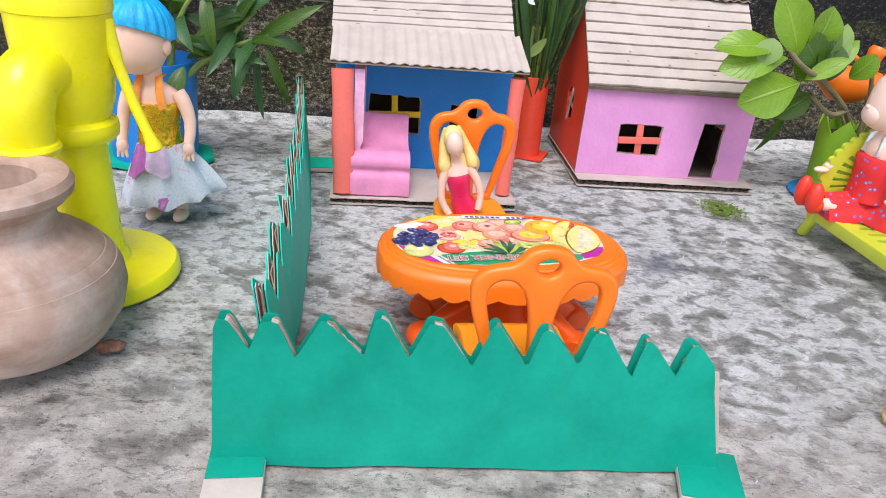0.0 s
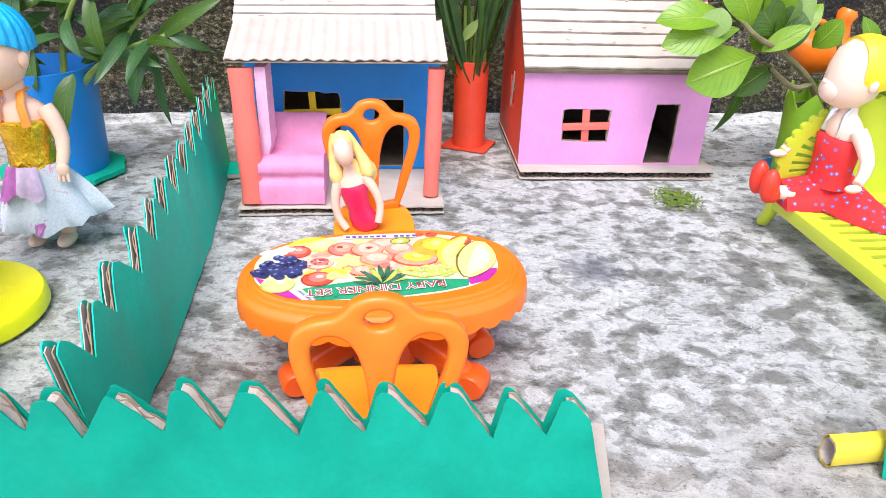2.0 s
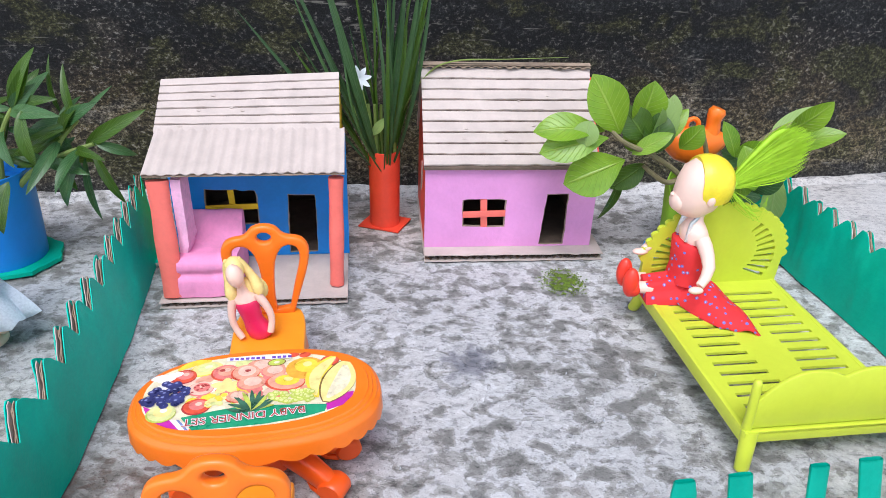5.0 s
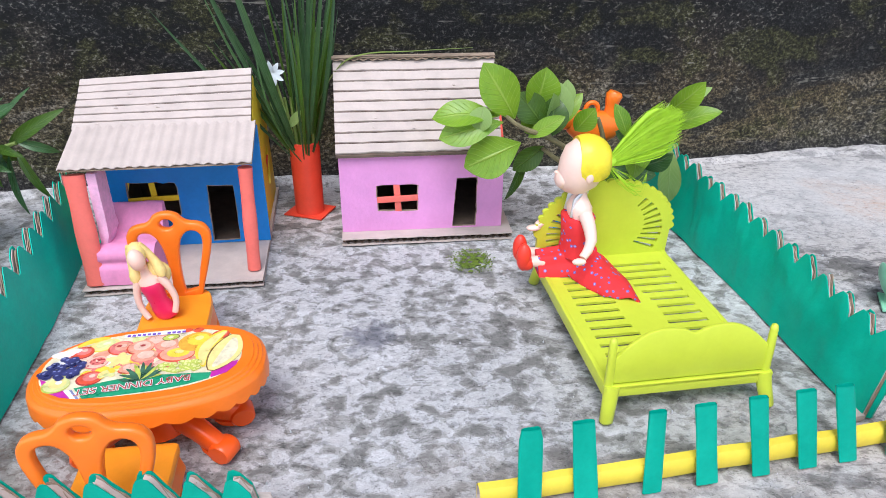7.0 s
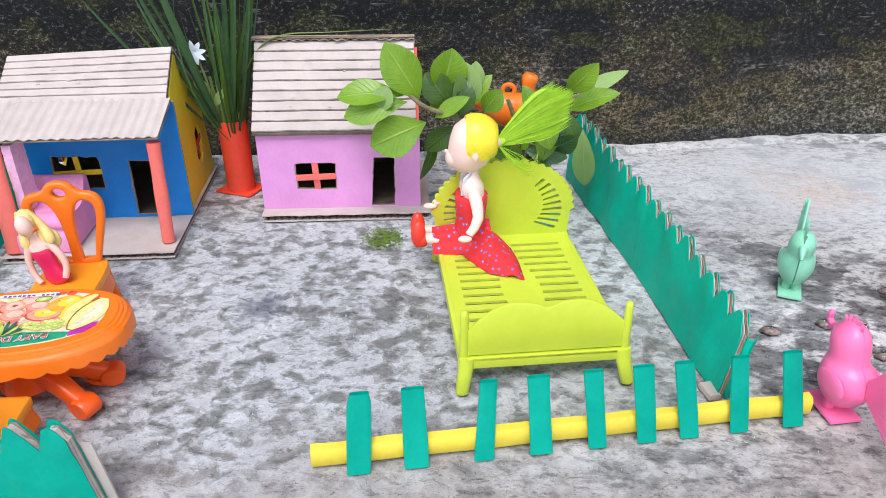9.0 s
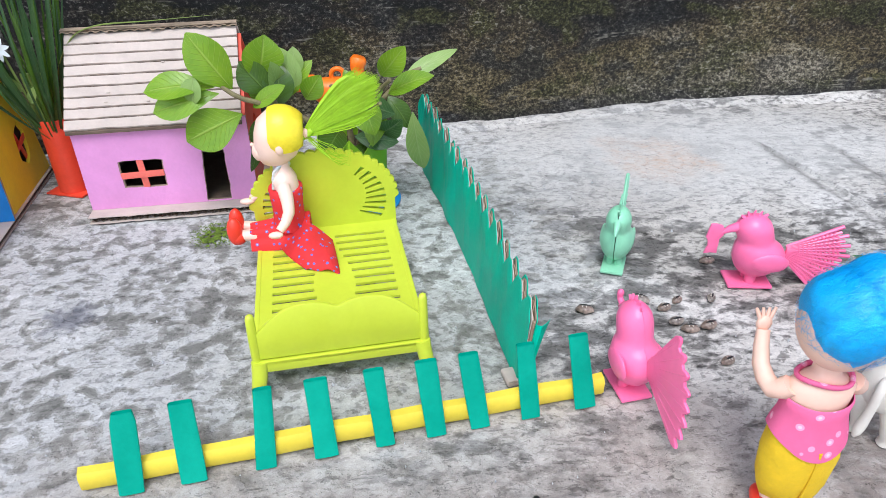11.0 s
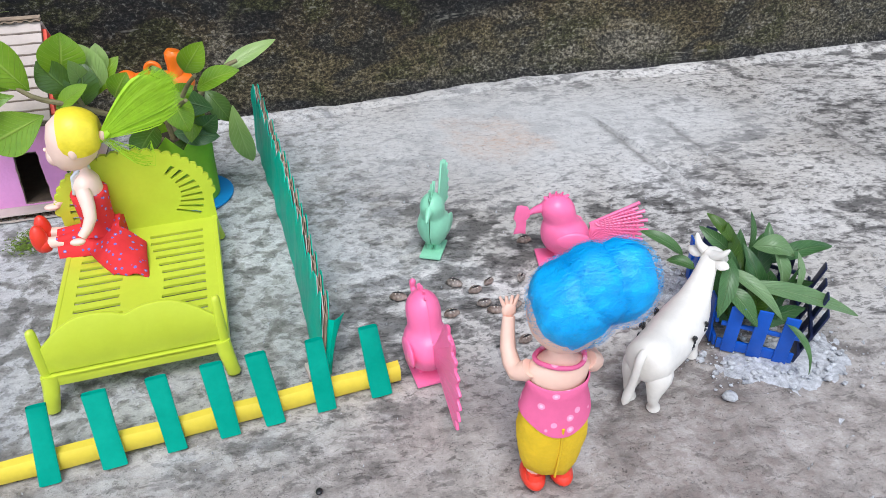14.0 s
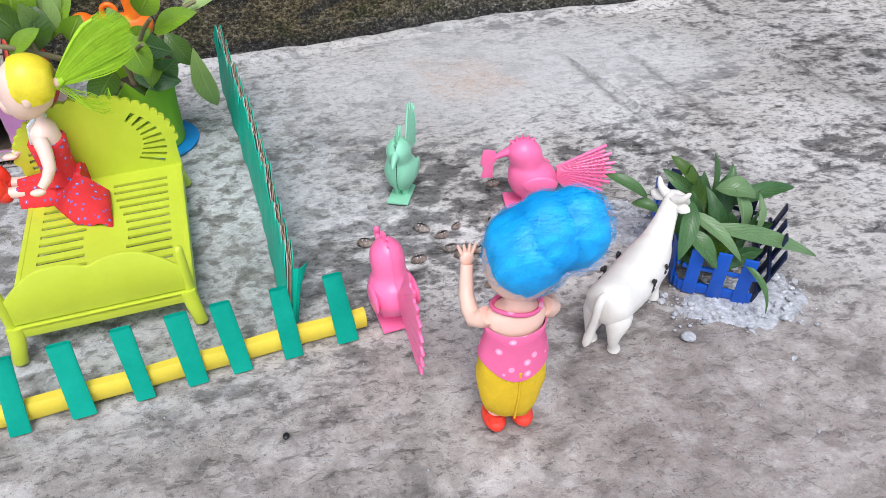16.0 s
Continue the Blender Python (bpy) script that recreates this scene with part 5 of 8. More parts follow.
def lettering(body, size, m, material, parent, offset=0.0):
    cu = bpy.data.curves.new("lettering", "FONT")
    cu.body, cu.size, cu.align_x, cu.align_y, cu.offset, cu.extrude = body, size, "CENTER", "CENTER", offset, 0.00002
    tmp = new("lettering", cu)
    me = bpy.data.meshes.new_from_object(tmp)
    bpy.data.objects.remove(tmp)
    me.materials.append(material)
    ob = new("lettering", me)
    ob.matrix_basis, ob.parent = m, parent
    return tagged(ob, "words printed on the sticker")


lettering("BABY DINNER SET", 0.0064, pose(-0.0045, -0.0184, 0.05398, 0, 0, 182), INK["white"], sticker, 0.00028)
lettering("BABY DINNER SET", 0.0064, pose(-0.0045, -0.0184, 0.05403, 0, 0, 182), INK["dark_red"], sticker)


def toy_chair(m, label):
    chair = thing("toy_chair", m, label, "chair", "chairs round the table")
    right = [(0.0128, 0.0275), (0.0155, 0.036), (0.0192, 0.048), (0.0220, 0.058), (0.0233, 0.0655), (0.0230, 0.0710), (0.0205, 0.0752), (0.0165, 0.0771), (0.0122, 0.0778), (0.0092, 0.0796), (0.0068, 0.0826), (0.0036, 0.0842)]
    outer = right + [(0, 0.0847)] + [(-x, z) for x, z in right[::-1]]
    gap = [(0.0036, 0.0305), (0.0031, 0.040), (0.0034, 0.050), (0.0043, 0.059), (0.0062, 0.0665), (0.0096, 0.0712), (0.0138, 0.0722), (0.0171, 0.0700), (0.0181, 0.0652), (0.0171, 0.0580), (0.0143, 0.0470), (0.0110, 0.0320)]
    outer = [(p.x, p.z) for p in sweep([(x, 0, z) for x, z in outer], 60)]
    gap = [(p.x, p.z) for p in sweep([(x, 0, z) for x, z in gap], 36)]
    eye = [(0.0038 * math.cos(a), 0.0772 + 0.0032 * math.sin(a)) for a in (2 * math.pi * i / 18 for i in range(18))]
    bm = bmesh.new()
    plate(bm, outer, 0.0052, [gap, [(-x, z) for x, z in gap], eye], pose(0, 0.0150, 0, 2), 0.0013)
    part("backrest", bm, ORANGE, chair, "orange back with two loops and a round hole", smooth=50)
    bm = bmesh.new()
    seat = [(-0.0175, -0.0260), (-0.0195, -0.0200), (-0.0155, 0.0195), (0.0155, 0.0195), (0.0195, -0.0200), (0.0175, -0.0260)]
    seat = [(p.x, p.y) for p in sweep([(x, y, 0) for x, y in seat + seat[:1]], 40)[:-1]]
    rings(bm, [[(x * k, y * k, z) for x, y in seat] for k, z in ((0.97, 0.0225), (1.0, 0.0235), (1.0, 0.0268), (0.97, 0.0280), (0.86, 0.0284))])
    part("seat", bm, AMBER, chair, "amber plastic seat", smooth=50)
    bm = bmesh.new()
    rings(bm, [[(x * k, y * k, z) for x, y in seat] for k, z in ((0.95, 0.0224), (1.03, 0.0120), (0.99, 0.0120), (0.91, 0.0224))], cap=False, close=True)
    part("apron", bm, ORANGE, chair, "orange flared apron", smooth=50)
    for sx, sy in ((-1, -1), (1, -1), (-1, 1), (1, 1)):
        bm = bmesh.new()
        tube(bm, [(0.0138 * sx, 0.0150 * sy, 0.0220), (0.0150 * sx, 0.0165 * sy, 0.010), (0.0165 * sx, 0.0182 * sy, 0.0006)], [0.0036, 0.0032, 0.0028], 10)
        part("leg", bm, ORANGE, chair)
    return chair


chair = toy_chair(pose(0.0160, 0.3660, 0, 0, 0, 9.5), "orange plastic toy chair with looped back under the doll bust")
c2 = copy_thing(chair, pose(0.0352, 0.2300, 0, 0, 0, 188) @ Matrix.Diagonal((1.05, 1, 0.955, 1)))
tagged(c2, "orange plastic toy chair with a looped back pushed under the table")

# doll bust on the chair
bm = bmesh.new()
B = pose(0.0122, 0.3585, 0.0286, 0, -12, 8) @ Matrix.Diagonal((0.88, 0.95, 1.01, 1))
stack(bm, [(z, x, 0, rx, ry) for z, x, rx, ry in ((0.000, 0.002, 0.0062, 0.0050), (0.002, 0.002, 0.0078, 0.0060), (0.006, 0.001, 0.0074, 0.0056), (0.011, 0.000, 0.0060, 0.0046), (0.016, 0.000, 0.0066, 0.0050), (0.0205, 0.000, 0.0072, 0.0060), (0.023, 0, 0.0064, 0.0052))], 20, B)
for sx in (-1, 1):
    tube(bm, [(0.0045 * sx, -0.001, 0.0215), (0.0055 * sx, 0, 0.0262)], [0.0009, 0.0008], 6, m=B)
paint(bm, 1)
stack(bm, [(z, 0, 0, rx, ry) for z, rx, ry in ((0.022, 0.0068, 0.0048), (0.0255, 0.0072, 0.0042), (0.0275, 0.0040, 0.0032), (0.031, 0.0027, 0.0027), (0.034, 0.003, 0.003))], 16, B)
ball(bm, (0.0, -0.0034, 0.0397), (0.0050, 0.0052, 0.0066), B)
for sx in (-1, 1):
    tube(bm, sweep([(0.0068 * sx, 0, 0.0255), (0.0105 * sx, -0.001, 0.018), (0.0115 * sx, -0.002, 0.010), (0.0085 * sx, -0.0045, 0.003)], 9), [0.0026, 0.0025, 0.0023, 0.0021, 0.0020, 0.0019, 0.0018, 0.0019, 0.0017], 10, m=B)
paint(bm, 0)
ball(bm, (0.0, 0.0016, 0.0420), (0.0058, 0.0056, 0.0062), B)
for sx, dx in ((-1, 0), (1, 0.002)):
    tube(bm, sweep([(0.0034 * sx, 0.0016, 0.0468), (0.0058 * sx, 0.0028, 0.0395), (0.0066 * sx + dx, 0.0016, 0.0310), (0.0076 * sx + dx, -0.0010, 0.0250)], 9), [0.0014, 0.0018, 0.0020, 0.0022, 0.0025, 0.0030, 0.0034, 0.0031, 0.0016], 12, m=B)
ball(bm, (0.004, 0.004, 0.026), (0.010, 0.0045, 0.008), B)
paint(bm, 2)
mesh_thing("doll_bust", bm, [SKIN, CRIMSON, BLONDE], Matrix(), "small blonde doll bust in a crimson top sitting on the chair", "doll")


# ---- clay pot, pump and planter by the left fence ----
bm = bmesh.new()
lathe(bm, [(0.012, 0.0006), (0.024, 0.0022), (0.0345, 0.0085), (0.0405, 0.0180), (0.0425, 0.0265), (0.0418, 0.0335), (0.0398, 0.0385), (0.0393, 0.0386), (0.0389, 0.0395), (0.0362, 0.0428), (0.0357, 0.0429), (0.0352, 0.0438), (0.0305, 0.0478), (0.0245, 0.0515), (0.0214, 0.0550), (0.0206, 0.0585), (0.0218, 0.0620), (0.0252, 0.0645), (0.0280, 0.0675), (0.0286, 0.0708), (0.0270, 0.0738), (0.0225, 0.0752), (0.0185, 0.0748), (0.0160, 0.0725), (0.0140, 0.0570), (0.0220, 0.0490), (0.0345, 0.0330), (0.0365, 0.0200), (0.0260, 0.0070)], 64)
mesh_thing("clay_pot", bm, CLAY, pose(-0.1643, 0.2475, 0), "round fired clay water pot with thick rim and incised lines", "pot", smooth=25)

bm = bmesh.new()
for k in range(3):
    ball(bm, (0.003 * k - 0.003, 0.001 * (k % 2), 0.0025), (0.0042, 0.0036, 0.0032 - 0.0004 * k))
for v in bm.verts:
    v.co += Vector((1, 1, 0.6)) * (0.0014 * noise.noise(v.co * 260))
mesh_thing("brick_crumb", bm, BRICKC, pose(-0.1290, 0.2500, 0.0004, 0, 0, 20) @ Matrix.Scale(0.8, 4), "small crumb of red brick beside the clay pot", "rubble")

pump = thing("toy_hand_pump", pose(-0.1630, 0.3095, 0), "yellow plastic toy hand pump with curved spout and long handle", "toy pump")
bm = bmesh.new()
lathe(bm, [(0.030, 0.0004), (0.0375, 0.0008), (0.0384, 0.002), (0.0378, 0.0072), (0.0366, 0.0086), (0.020, 0.0096), (0.0165, 0.0105), (0.0140, 0.0150)], 48)
part("base", bm, YELLOW, pump, smooth=35)
bm = bmesh.new()
lathe(bm, [(0.0140, 0.012), (0.0132, 0.030), (0.0124, 0.055), (0.0120, 0.0690), (0.0165, 0.0700), (0.0178, 0.0715), (0.0182, 0.0745), (0.0178, 0.0775), (0.0160, 0.0790), (0.0150, 0.0795)], 40)
part("column", bm, YELLOW, pump, smooth=35)
bm = bmesh.new()
lathe(bm, [(0.0150, 0.0790), (0.0178, 0.0870), (0.0194, 0.1000), (0.0202, 0.1150), (0.0205, 0.1240), (0.0212, 0.1245), (0.0214, 0.1290), (0.0205, 0.1330), (0.0120, 0.1350)], 40)
part("barrel", bm, YELLOW, pump, smooth=35)
bm = bmesh.new()
pts = sweep([(0.000, -0.006, 0.0985), (-0.001, -0.017, 0.1030), (-0.002, -0.0265, 0.1000), (-0.0025, -0.0310, 0.0915), (-0.0028, -0.0318, 0.0820), (-0.0028, -0.0318, 0.0750)], 18)
tube(bm, pts, [0.0118] * 10 + [0.0116, 0.0113, 0.0111, 0.0109, 0.0108, 0.0106, 0.0104, 0.0103], 26)
lathe(bm, [(0.0102, 0.0775), (0.0118, 0.0768), (0.0124, 0.0752), (0.0118, 0.0732), (0.0100, 0.0725), (0.0070, 0.0732)], 28, pose(-0.0028, -0.0318, 0))
spout = part("spout", bm, YELLOW, pump, "curved spout with a rolled lip", smooth=35)
bm = bmesh.new()
tube(bm, sweep([(-0.0010, -0.0370, 0.0740), (0.0010, -0.0390, 0.0712), (0.0035, -0.0400, 0.0690), (0.0055, -0.0400, 0.0684)], 8), [0.0018, 0.0020, 0.0018, 0.0016, 0.0016, 0.0018, 0.0018, 0.0012], 10)
part("drip", bm, YELLOW, spout)
bm = bmesh.new()
tube(bm, sweep([(0.0195, 0.000, 0.1220), (0.0215, 0.000, 0.1080), (0.0270, 0.0, 0.0880), (0.0330, 0.0, 0.0720), (0.0345, 0.0, 0.0660)], 14), [0.0030] * 4 + [0.0024] * 6 + [0.0030, 0.0040, 0.0040, 0.0016], 12, 0.7)
part("handle", bm, YELLOW, pump, "long thin handle")

planter = thing("blue_planter", pose(-0.2020, 0.4800, 0), "blue paper planter with long-leaved plant on a green pad", "plant pot")
bm = bmesh.new()
lathe(bm, [(0.0280, 0.0035), (0.0290, 0.030), (0.0300, 0.066), (0.0308, 0.0690), (0.0300, 0.0692), (0.0285, 0.060), (0.0270, 0.056)], 40)
part("pot", bm, BLUEPOT, planter, "bright blue rolled paper pot", smooth=35)
bm = bmesh.new()
ball(bm, (0, 0, 0.052), (0.0275, 0.0275, 0.006))
part("soil", bm, SOIL, planter, "dark soil")
bm = bmesh.new()
pad = ragged([(0.040 * math.cos(a), 0.034 * math.sin(a)) for a in (2 * math.pi * i / 9 for i in range(9))], 0.0012, 31)
plate(bm, pad, 0.0030, [], pose(0, 0, 0.0034, -90))
part("pad", bm, LITGREEN, planter, "dark green papered cardboard pad", smooth=30)
O = Vector((-0.2020, 0.4800, 0))


def rel(p, o):
    return tuple(Vector(p) - o)


STALKS = ([(-0.1860, 0.474, 0.055), (-0.1827, 0.475, 0.080), (-0.1750, 0.475, 0.100), (-0.1664, 0.475, 0.1128)],
          [(-0.1790, 0.475, 0.055), (-0.1640, 0.475, 0.0700), (-0.1450, 0.477, 0.0810), (-0.1216, 0.480, 0.0891)],
          [(-0.1500, 0.476, 0.0780), (-0.1420, 0.480, 0.0920), (-0.1300, 0.483, 0.1040)],
          [(-0.2050, 0.470, 0.055), (-0.2080, 0.472, 0.090), (-0.2020, 0.475, 0.118)],
          [(-0.2150, 0.480, 0.055), (-0.2260, 0.482, 0.085), (-0.2400, 0.485, 0.105)])
for s in STALKS:
    bm = bmesh.new()
    tube(bm, sweep([rel(p, O) for p in s], 12), [0.0024 - 0.0001 * i for i in range(12)], 8)
    part("stem", bm, STEM, planter, "green jointed stem")
TALL_STEM = (((-0.1657, 0.475, 0.1128), (-0.1409, 0.472, 0.1526), 0.0125, 0.004),
             ((-0.1692, 0.485, 0.1082), (-0.1429, 0.485, 0.1347), 0.0120, 0.002),
             ((-0.1560, 0.468, 0.1144), (-0.1495, 0.460, 0.0786), 0.0130, 0.005),
             ((-0.1390, 0.480, 0.1007), (-0.1136, 0.480, 0.1174), 0.0120, 0.003),
             ((-0.1301, 0.485, 0.0853), (-0.0876, 0.490, 0.1105), 0.0130, 0.004),
             ((-0.1293, 0.475, 0.0851), (-0.1438, 0.472, 0.0468), 0.0125, 0.006),
             ((-0.1254, 0.485, 0.0819), (-0.1097, 0.485, 0.0444), 0.0085, 0.006),
             ((-0.1290, 0.480, 0.0798), (-0.1262, 0.480, 0.0336), 0.0080, 0.004),
             ((-0.1700, 0.458, 0.0700), (-0.1760, 0.448, 0.0370), 0.0160, 0.005))
SIDE_STEM = (((-0.1694, 0.480, 0.1113), (-0.1950, 0.480, 0.1050), 0.0090, 0.006),
             ((-0.1745, 0.482, 0.1042), (-0.1828, 0.480, 0.0800), 0.0120, 0.003),
             ((-0.2020, 0.475, 0.1180), (-0.2050, 0.470, 0.0880), 0.0130, 0.005),
             ((-0.1431, 0.492, 0.1029), (-0.1441, 0.492, 0.1440), 0.0050, 0.007),
             ((-0.1300, 0.484, 0.1040), (-0.1060, 0.488, 0.1260), 0.0050, 0.001),
             ((-0.2020, 0.475, 0.1180), (-0.2250, 0.472, 0.1350), 0.0120, 0.003),
             ((-0.2020, 0.476, 0.1170), (-0.1880, 0.478, 0.1480), 0.0110, 0.003),
             ((-0.1450, 0.478, 0.0810), (-0.1330, 0.470, 0.0600), 0.0100, 0.004),
             ((-0.1600, 0.478, 0.0740), (-0.1380, 0.490, 0.0900), 0.0100, 0.003))
BACK_STEM = (((-0.1950, 0.466, 0.0900), (-0.1900, 0.452, 0.0600), 0.0150, 0.004),
             ((-0.1760, 0.480, 0.0980), (-0.1560, 0.492, 0.0860), 0.0100, 0.004),
             ((-0.2400, 0.485, 0.1050), (-0.2620, 0.480, 0.0900), 0.0120, 0.005),
             ((-0.2390, 0.485, 0.1050), (-0.2500, 0.486, 0.1400), 0.0120, 0.003),
             ((-0.2250, 0.480, 0.0860), (-0.2420, 0.462, 0.0640), 0.0140, 0.004),
             ((-0.1420, 0.486, 0.0920), (-0.1380, 0.496, 0.0600), 0.0100, 0.004),
             ((-0.1660, 0.480, 0.1120), (-0.1560, 0.498, 0.1330), 0.0100, 0.003),
             ((-0.1216, 0.482, 0.0891), (-0.0990, 0.492, 0.0780), 0.0090, 0.004),
             ((-0.2020, 0.478, 0.1160), (-0.2150, 0.494, 0.1500), 0.0110, 0.002))
for k, (b, t, wide, bow) in enumerate(TALL_STEM + SIDE_STEM + BACK_STEM):
    leaf("leaf", planter, rel(b, O), rel(t, O), wide * 0.76, LEAFL if k % 2 else LEAFD, (0.15 * math.sin(k * 2.4), -1, 0.55 + 0.3 * math.sin(k)), bow, 0.35, 0.42, 12, 0.02)

rnd = random.Random(15)
for k in range(40):
    line = sweep([Vector(rel(p, O)) for p in STALKS[k % 5]], 12)
    b = line[4 + int(rnd.random() * 8)]
    d = Vector((rnd.gauss(0.15, 0.8), rnd.gauss(-0.1, 0.5), rnd.gauss(0.15, 0.7))).normalized()
    leaf("leaf", planter, b, b + d * (0.026 + 0.018 * rnd.random()), 0.0055 + 0.004 * rnd.random(), LEAFD if k % 2 else LEAFL, (rnd.gauss(0, 0.3), -1, 0.6), 0.004, 0.35, 0.42, 10, 0.02)

# second planter, only its lime foot shows behind the pump
bm = bmesh.new()
lathe(bm, [(0.0260, 0.0005), (0.0270, 0.030), (0.0280, 0.0480), (0.0270, 0.0480), (0.0250, 0.010)], 32)
mesh_thing("green_planter", bm, mat("leaf_green_paper", (0.03, 0.42, 0.12), 0.5), pose(-0.3080, 0.4480, 0), "green rolled paper pot behind the pump", "plant pot")


# ---- dolls ----
def limb(bm, pts, radii, m=None, n=10):
    pts = sweep(pts, len(radii))
    tube(bm, pts, radii, n, m=m)


def wisps(bm, c, r, count, length, thick, seed, m=None, drift=(0, 0, 0)):
    """Loose hair strands over a puff."""
    rnd = random.Random(seed)
    m = m or Matrix()
    for _ in range(count):
        d = Vector((rnd.gauss(0, 1), rnd.gauss(0, 1), rnd.gauss(0, 1))).normalized()
        flow = Vector((1.0 + 0.25 * rnd.gauss(0, 1), 0.4 * rnd.gauss(0, 1), 0.35 + 0.35 * rnd.gauss(0, 1)))
        t = (flow - d * flow.dot(d)).normalized()
        o = Vector(c) + Vector([a * b for a, b in zip(d, r)]) * (1.0 + 0.06 * rnd.random())
        pts = []
        for i in range(4):
            s = i / 3
            pts.append(m @ (o + t * (length * (s - 0.5)) + d * (0.0016 * math.sin(3.1 * s) * rnd.random()) + Vector(drift) * s))
        w = thick * d
        w2 = t.cross(d) * thick
        for a, b in zip(pts, pts[1:]):
            bm.faces.new([bm.verts.new(q) for q in (a - w2, a + w2, b + w2, b - w2)])


# standing doll in foil top and grey skirt
bm = bmesh.new()
for sx in (-1, 1):
    limb(bm, [(0.0068 * sx, 0, 0.028), (0.0072 * sx, 0, 0.014), (0.0074 * sx, 0.0005, 0.0055)], [0.0056, 0.0050, 0.0045, 0.0040, 0.0037])
    ball(bm, (0.0078 * sx, -0.0035, 0.0032), (0.0040, 0.0075, 0.0034))
stack(bm, [(z, 0, 0, rx, ry) for z, rx, ry in ((0.060, 0.0105, 0.0075), (0.068, 0.0118, 0.0080), (0.0735, 0.0122, 0.0075), (0.0762, 0.0085, 0.0062), (0.0780, 0.0052, 0.0050), (0.0860, 0.0050, 0.0050))], 20)
hd = pose(-0.0040, -0.001, 0.1015, -2, 5, -14) @ Matrix.Scale(0.96, 4)
stack(bm, [(z, 0, y, rx, ry) for z, y, rx, ry in ((-0.0195, -0.0035, 0.0030, 0.0030), (-0.0180, -0.0030, 0.0085, 0.0085), (-0.0140, -0.0020, 0.0132, 0.0128), (-0.0080, -0.0015, 0.0158, 0.0152), (0.0, 0, 0.0166, 0.0165), (0.0080, 0.001, 0.0158, 0.0160), (0.0140, 0.001, 0.0125, 0.0130), (0.0185, 0.001, 0.0060, 0.0070))], 24, hd)
ball(bm, (0.0, -0.0158, -0.0060), (0.0022, 0.0020, 0.0018), hd)
for sx in (-1, 1):
    ball(bm, (0.0165 * sx, 0.001, -0.003), (0.0022, 0.0030, 0.0045), hd)
limb(bm, [(0.0125, 0, 0.0730), (0.0165, -0.001, 0.066), (0.0185, -0.002, 0.056), (0.0180, -0.0065, 0.0465)], [0.0042, 0.0042, 0.0038, 0.0034, 0.0031, 0.0028])
limb(bm, [(-0.0125, 0, 0.0730), (-0.0160, -0.001, 0.066), (-0.0185, -0.002, 0.056), (-0.0185, -0.0065, 0.0460)], [0.0042, 0.0042, 0.0038, 0.0034, 0.0031, 0.0028])
for sx in (-1, 1):
    ball(bm, (0.0182 * sx, -0.0075, 0.0440), (0.0032, 0.0026, 0.0042))
    for k in range(3):
        limb(bm, [((0.0165 + 0.0018 * k) * sx, -0.0080, 0.0420), ((0.0155 + 0.0026 * k) * sx, -0.0090, 0.0380)], [0.0011, 0.0010, 0.0007], n=6)
paint(bm, 0)
stack(bm, [(z, 0, 0, rx, ry) for z, rx, ry in ((0.0435, 0.0125, 0.0100), (0.052, 0.0112, 0.0090), (0.060, 0.0122, 0.0095), (0.0665, 0.0138, 0.0108), (0.0680, 0.0135, 0.0104))], 24)
paint(bm, 1)
loops = []
for i, (z, r, k) in enumerate(((0.0455, 0.0125, 0.0), (0.038, 0.0150, 0.4), (0.029, 0.0185, 0.8), (0.020, 0.0220, 1.1), (0.0125, 0.0245, 1.3), (0.0120, 0.0238, 1.3))):
    loop = []
    for j in range(48):
        a = 2 * math.pi * j / 48
        f = r + 0.0019 * k * math.sin(8 * a + 0.4 * math.sin(3 * a)) + 0.0016 * k * math.sin(5 * a + 1) + 0.0007 * k * math.sin(17 * a)
        out = max(0, math.cos(a)) ** 2 * 0.006 * k
        loop.append((f * math.cos(a) + out * 0.6, f * 0.74 * math.sin(a), z + (0.0045 * k * max(0, math.cos(a)) ** 2) + 0.0008 * k * math.sin(11 * a)))
    loops.append(loop)
rings(bm, loops, cap=False)
paint(bm, 2)
# shorter draped panels over the front of the skirt
for k, (a0, a1, deep, slant) in ((3, (228, 262, 0.0185, 0.55)), (6, (258, 300, 0.0165, -0.35))):
    grid = []
    for i in range(7):
        f = i / 6
        row = []
        for j in range(9):
            g = j / 8
            low = deep * (1 - 0.55 * abs(g - (0.5 - 0.5 * slant)) ** 1.2)
            z = 0.0462 - low * f
            r = 0.0138 + (0.0462 - z) * 0.46 + 0.0013 * math.sin(3.2 * math.pi * g + k) * (0.3 + f)
            a = radians(a0 + (a1 - a0) * g)
            row.append(bm.verts.new((r * math.cos(a), r * 0.80 * math.sin(a) - 0.0008, z)))
        grid.append(row)
    for a, b in zip(grid, grid[1:]):
        for p in range(8):
            bm.faces.new((a[p], a[p + 1], b[p + 1], b[p]))
    paint(bm, k)
for sx in (-1, 1):
    tube(bm, [(0.0075 * sx, -0.0098, 0.0660), (0.0060 * sx, -0.0080, 0.0760), (0.0050 * sx, -0.004, 0.0815), (0.0052 * sx, 0.003, 0.0815)], [0.0024, 0.0022, 0.0020, 0.0018], 8, 0.35, side=(1, 0, 0))
paint(bm, 4)
loops = []
